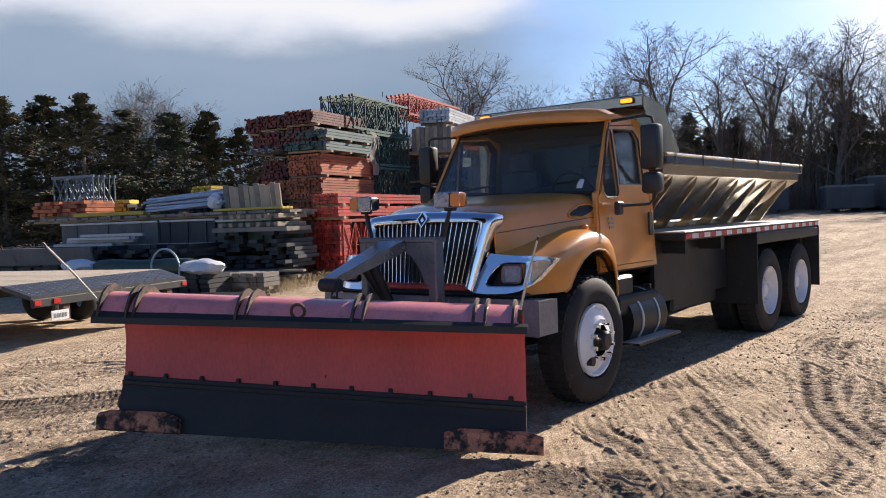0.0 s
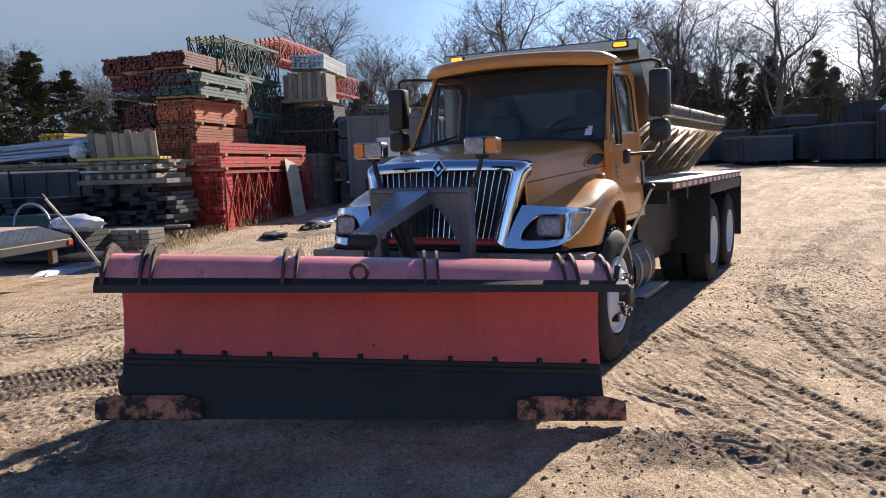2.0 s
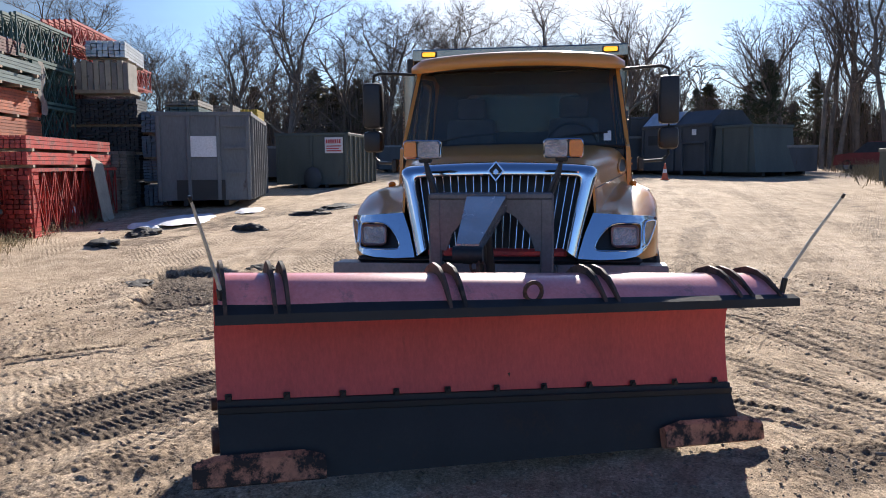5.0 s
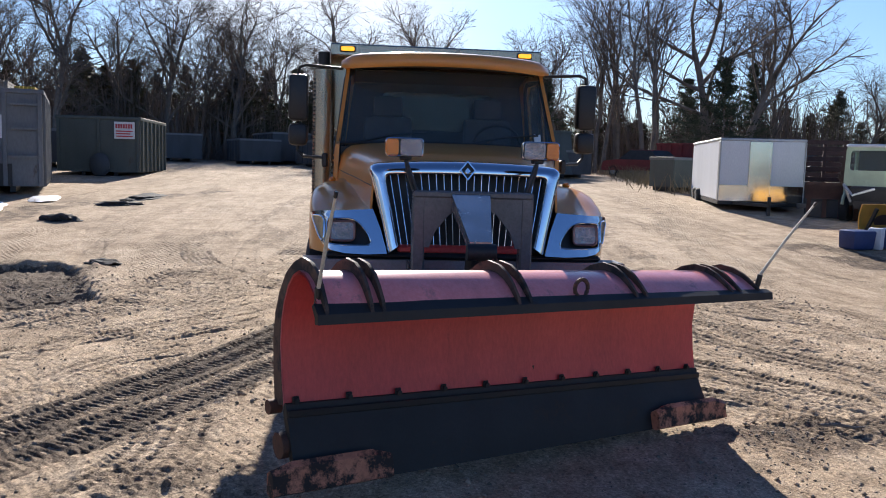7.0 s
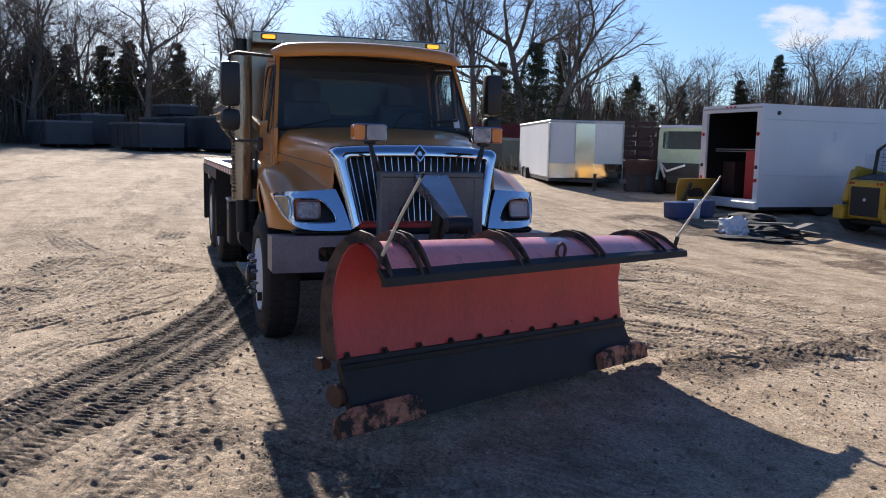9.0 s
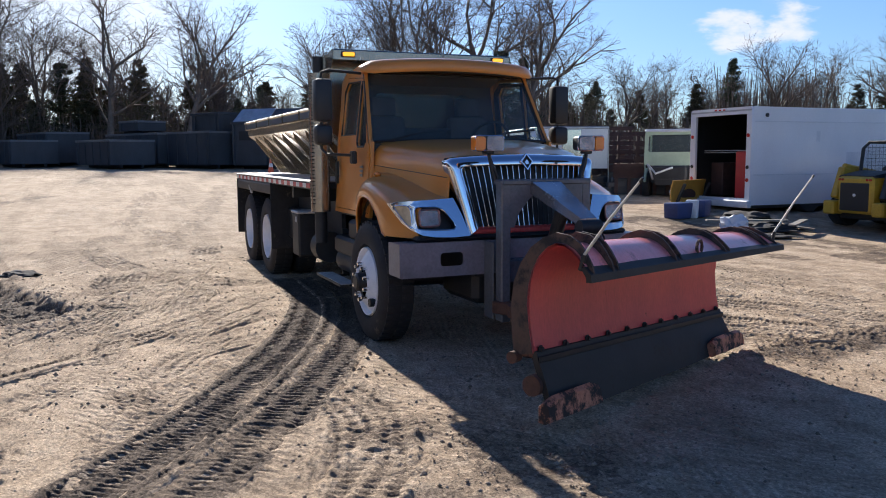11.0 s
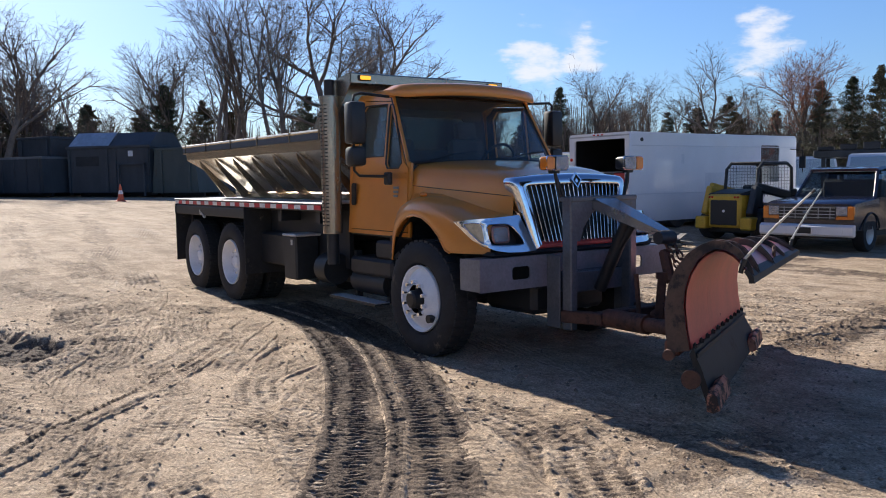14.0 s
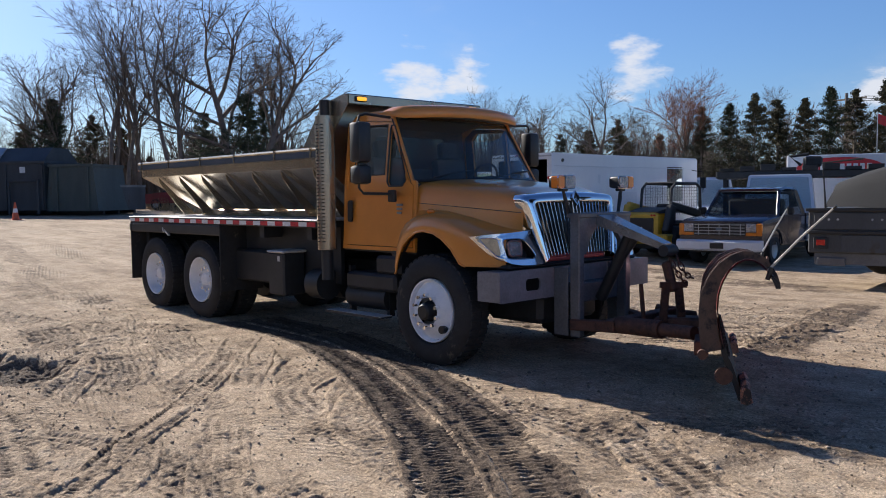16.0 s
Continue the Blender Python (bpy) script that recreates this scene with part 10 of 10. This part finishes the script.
def old_truck():
    root = thing("old_truck", "old pale green flat faced truck behind the van", "truck", at=pose(-12.75, 12.1, rise(-13, 12) - 0.05, 0, 0, 44) @ Matrix.Scale(0.83, 4))
    bm = B()
    plate(bm, rounded(-0.95, 1.15, 0.95, 2.35, 0.12), [rounded(-0.82, 1.62, 0.82, 2.22, 0.08)], 0.06, lambda a, b, c: Vector((a, 0.25 * (b - 1.15) * 0.4 + c, b)))
    part("cab_front", bm, M["palegreen"], root)
    bm = B()
    plate(bm, rounded(-0.83, 1.61, 0.83, 2.23, 0.08), [], 0.005, lambda a, b, c: Vector((a, 0.03 + 0.25 * (b - 1.15) * 0.4 + c, b)))
    part("windscreen", bm, M["glass"], root).visible_shadow = False
    for s in (1, -1):
        bm = B()
        plate(bm, [(0.06, 0.8), (1.5, 0.8), (1.5, 2.3), (0.2, 2.32), (0.08, 1.6)], [rounded(0.35, 1.62, 1.15, 2.18, 0.06)], 0.04, lambda a, b, c, s=s: Vector((s * (0.95 - c), a, b)))
        part("cab_side", bm, M["palegreen"], root)
        wheel_simple(root, (s * 0.85, 0.2, 0.45), "x", 0.46, 0.25, 0.5, M["rust"])
        wheel_simple(root, (s * 0.85, 3.4, 0.45), "x", 0.46, 0.25, 0.5, M["rust"])
        bm = B()
        tube(bm, [(s * 0.85, 0.2 + 0.55 * math.cos(a), 0.5 + 0.52 * math.sin(a)) for a in [radians(10 + 16 * k) for k in range(11)]], 0.05, 8)
        part("fender", bm, M["palegreen"], root)
    bm = B()
    span(bm, (-0.97, 0.05, 2.32), (0.97, 1.55, 2.42), 0.05)
    part("cab_roof", bm, M["whitefaded"], root)
    bm = B()
    span(bm, (-0.93, 1.46, 0.8), (0.93, 1.5, 2.3))
    span(bm, (-0.6, -0.7, 0.55), (0.6, 0.1, 1.15), 0.06)
    span(bm, (-0.4, -0.9, 0.5), (0.4, 4.5, 0.7))
    part("frame", bm, M["black"], root)
    bm = B()
    tube(bm, [(-0.5, -0.85, 0.7), (-0.6, -1.3, 1.2), (-0.3, -1.5, 0.9), (0.2, -1.2, 1.1)], 0.04, 7)
    tube(bm, [(0.5, -0.8, 0.6), (0.6, -1.4, 0.5), (0.2, -1.7, 0.3)], 0.05, 7)
    part("bent_pipes", bm, M["galv"], root)


old_truck()


def stake_rack(x, y, rz, L, H, seed):
    root = thing("stake_rack", "old timber slatted truck rack full of scrap", "rack", "timber racks in the junk row", pose(x, y, rise(x, y), 0, 0, rz))
    rng = random.Random(seed)
    for k in range(5):
        bm = B()
        xx = L * k / 4
        span(bm, (xx - 0.05, 0, 0.0), (xx + 0.05, 0.1, H), 0.006)
        part("post", bm, M["darkrust"], root)
    for j in range(5):
        bm = B()
        z = 0.5 + j * (H - 0.6) / 4
        span(bm, (-0.1, -0.04, z), (L + 0.1, 0.0, z + 0.13), 0.005)
        part("slat", bm, M["darkrust"] if j % 2 else M["darkrust"], root)
    for k in range(9):
        bm = B()
        a = Vector((rng.uniform(0, L), rng.uniform(0.15, 0.8), rng.uniform(0.1, H * 0.8)))
        b = a + Vector((rng.uniform(-0.9, 0.9), rng.uniform(-0.2, 0.2), rng.uniform(-0.3, 0.3)))
        beam(bm, a, b, rng.uniform(0.06, 0.2), rng.uniform(0.05, 0.15))
        part("scrap", bm, M["rust"] if k % 2 else M["darkcont"], root)
    bm = B()
    span(bm, (-0.1, 0.1, 0.0), (L, 0.9, 0.5), 0.03)
    part("scrap_base", bm, M["darkcont"], root)


stake_rack(-17.2, 11.8, 66, 2.6, 1.8, 1)
stake_rack(-15.4, 12.8, 62, 2.2, 1.5, 2)
stake_rack(-19.5, 12.6, 70, 2.4, 2.0, 3)
stake_rack(-13.9, 11.0, 60, 1.5, 0.9, 4)
container("grey open bin with a white label and scrap", pose(-24.6, 11.2, rise(-24, 11), 0, 0, -76), 1.4, 1.5, 1.25, M["greencont"], 0, True, side_ribs=False)
container("dull red container at the end of the lane", pose(-39.5, 17.2, rise(-39, 17), 0, 0, -66), 2.3, 4.5, 1.9, M["oldred"], 0, False)
container("dark open container beside the lane", pose(-36.0, 8.6, rise(-36, 8), 0, 0, -70), 2.2, 3.2, 1.3, M["darkcont"], 0, True)


def simple_car(name, label, at, mt, L=4.5, W=1.75, H=1.45, van=False):
    root = thing(name, label, "car", "cars parked at the back", at)
    h = W / 2
    bm = B()
    prof = [(0, 0.55), (0.1, 0.85), (1.1, 0.95), (L - 0.7, 0.95), (L, 0.9), (L, 0.4), (0, 0.35)] if not van else [(0, 0.55), (0.1, 0.95), (0.9, 1.05), (L, 1.1), (L, 0.4), (0, 0.35)]
    ringloft(bm, [[(x, y, z) for y, z in prof] for x in (-h, h)])
    part("body", bm, mt, root)
    top = [(1.2, 0.95), (1.9, H), (L - 1.2, H), (L - 0.5, 0.95)] if not van else [(0.9, 1.05), (1.5, H), (L - 0.1, H), (L, 1.05)]
    bm = B()
    ringloft(bm, [[(x * (0.94 if z < H - 0.1 else 0.82), y, z) for y, z in top] for x in (-h, h)])
    part("window_band", bm, M["black"] if not van else mt, root)
    bm = B()
    span(bm, (-h * 0.8, top[1][0] + 0.05, H - 0.02), (h * 0.8, top[2][0] - 0.05, H + 0.03), 0.02)
    part("roof", bm, mt, root)
    if van:
        bm = B()
        ringloft(bm, [[(-h * 0.85, 0.93, 1.1), (h * 0.85, 0.93, 1.1), (h * 0.75, 1.42, H - 0.06), (-h * 0.75, 1.42, H - 0.06)], [(-h * 0.85, 0.91, 1.1), (h * 0.85, 0.91, 1.1), (h * 0.75, 1.40, H - 0.06), (-h * 0.75, 1.40, H - 0.06)]])
        part("windscreen", bm, M["glass"], root).visible_shadow = False
    for s in (1, -1):
        for y in (0.85, L - 0.9):
            wheel_simple(root, (s * (h - 0.1), y, 0.32), "x", 0.32, 0.2, 0.6)
        bm = B()
        span(bm, (s * h * 0.55, -0.02, 0.65), (s * h * 0.95, 0.05, 0.78), 0.01)
        part("headlamp", bm, M["reflector"], root)
    return root


simple_car("parked_car", "dark red saloon car parked beside the lane", pose(-39.0, 13.6, rise(-39, 13.6), 0, 0, -60), M["oldred"])
simple_car("parked_van", "white van parked behind the pickup", pose(-3.9, 14.6, 0, 0, 0, 22), M["whitepaint"], 5.2, 1.95, 2.05, True)
simple_car("parked_truck_cab", "pale blue white truck cab behind the pickup", pose(-7.9, 18.6, 0.1, 0, 0, 35), M["whitefaded"], 4.6, 1.9, 2.0, True)


def box_trailer():
    root = thing("box_trailer", "white box trailer with a red oval sign", "trailer", at=pose(-6.2, 20.3, 0.05, 0, 0, 21.5))
    bm = B()
    span(bm, (0, 0, 0.75), (7.0, 2.3, 2.72), 0.03)
    part("body", bm, M["whitefaded"], root)
    bm = B()
    pts = [(1.55 + 1.25 * math.cos(a), 2.30 + 0.33 * math.sin(a)) for a in [k * math.tau / 32 for k in range(32)]]
    plate(bm, pts, [], 0.01, lambda a, b, c: Vector((a, -0.012 + c, b)))
    ov_ = part("oval_sign", bm, M["tape_red"], root, "red oval sign with white bars")
    bm = B()
    for k in range(10):
        x = 0.62 + 0.19 * k
        span(bm, (x, -0.022, 2.20), (x + 0.13, -0.014, 2.42))
    part("sign_bars", bm, M["tape_white"], ov_)
    bm = B()
    span(bm, (0.0, 0.1, 0.5), (7.0, 2.2, 0.75))
    part("frame", bm, M["black"], root)
    for x in (1.2, 2.1, 5.6):
        wheel_simple(root, (x, 0.15, 0.42), "y", 0.42, 0.24, 0.55, M["black"])
        wheel_simple(root, (x, 2.15, 0.42), "y", 0.42, 0.24, 0.55, M["black"])
    for x in (2.6, 3.4):
        bm = B()
        cyl(bm, (x, 0.1, 2.7), (x, 0.1, 4.0), 0.015, n=6)
        pl_ = part("flag_pole", bm, M["galv"], root)
        bm = B()
        sheet(bm, [[(x + 0.02 + 0.28 * i / 4, 0.1 + 0.03 * math.sin(i), 3.95 - 0.3 * j / 3 - 0.14 * i / 4) for i in range(5)] for j in range(4)], 0.0)
        part("flag", bm, M["tape_red"], pl_)


box_trailer()


def flat_rack():
    root = thing("equipment_trailer", "dark flat equipment trailer with gear on its deck", "trailer", at=pose(-6.3, 15.9, 0.05, 0, 0, 26))
    bm = B()
    span(bm, (0, 0, 1.95), (5.0, 2.0, 2.15), 0.02)
    part("deck", bm, M["darkwire"], root)
    bm = B()
    for k in range(9):
        span(bm, (0.1 + 0.55 * k, -0.03, 2.15), (0.5 + 0.55 * k, 0.3, 2.24 + 0.05 * (k % 3)), 0.01)
    tagged(part("gear", bm, M["black"], root), kind="stuff")
    for x in (0.2, 2.4, 4.7):
        bm = B()
        span(bm, (x, 0.05, 0.0), (x + 0.1, 0.15, 1.95))
        span(bm, (x, 1.85, 0.0), (x + 0.1, 1.95, 1.95))
        part("leg_frame", bm, M["black"], root)
    bm = B()
    box(bm, (2.6, 0.6, 2.4), (0.5, 0.4, 0.3), 0.06)
    tube(bm, [(2.3, 0.6, 2.3), (2.0, 0.6, 2.55), (2.5, 0.6, 2.62)], 0.05, 7)
    part("winch", bm, M["black"], root)


flat_rack()
x, y, z = -20.8, 63.7, 1.0
pole = thing("utility_pole", "timber utility pole with two cross arms", "utility pole", at=pose(x, y, 0.9))
bm = B()
cyl(bm, (0, 0, -0.3), (0, 0, 8.6), 0.15, 0.11, 10)
part("post", bm, M["bark"], pole)
for zz, w in ((8.1, 1.7), (7.0, 1.5)):
    bm = B()
    beam(bm, (-w, 0.3 * w, zz), (w, -0.3 * w, zz), 0.1, 0.12)
    part("cross_arm", bm, M["bark"], pole)
for k in range(3):
    bm = B()
    x0 = -1.5 + 1.5 * k
    pts = [(x0 + 45 * t, -0.3 * x0 + 12 * t, 8.2 - 4 * 1.0 * t * (1 - t)) for t in [j / 12 for j in range(13)]]
    tube(bm, pts, 0.02, 4)
    part("cable", bm, M["black"], pole)


bm = B()
tube(bm, [(0, 0, 0.02), (0.1, 0.02, 0.026), (0.19, 0.0, 0.02), (0.27, 0.03, 0.018)], [0.010, 0.012, 0.010, 0.006], 7)
single("stick", bm, M["bark"], "short broken stick lying on the gravel", "stick", at=pose(1.86, 2.12, 0.02, 0, 0, 75))
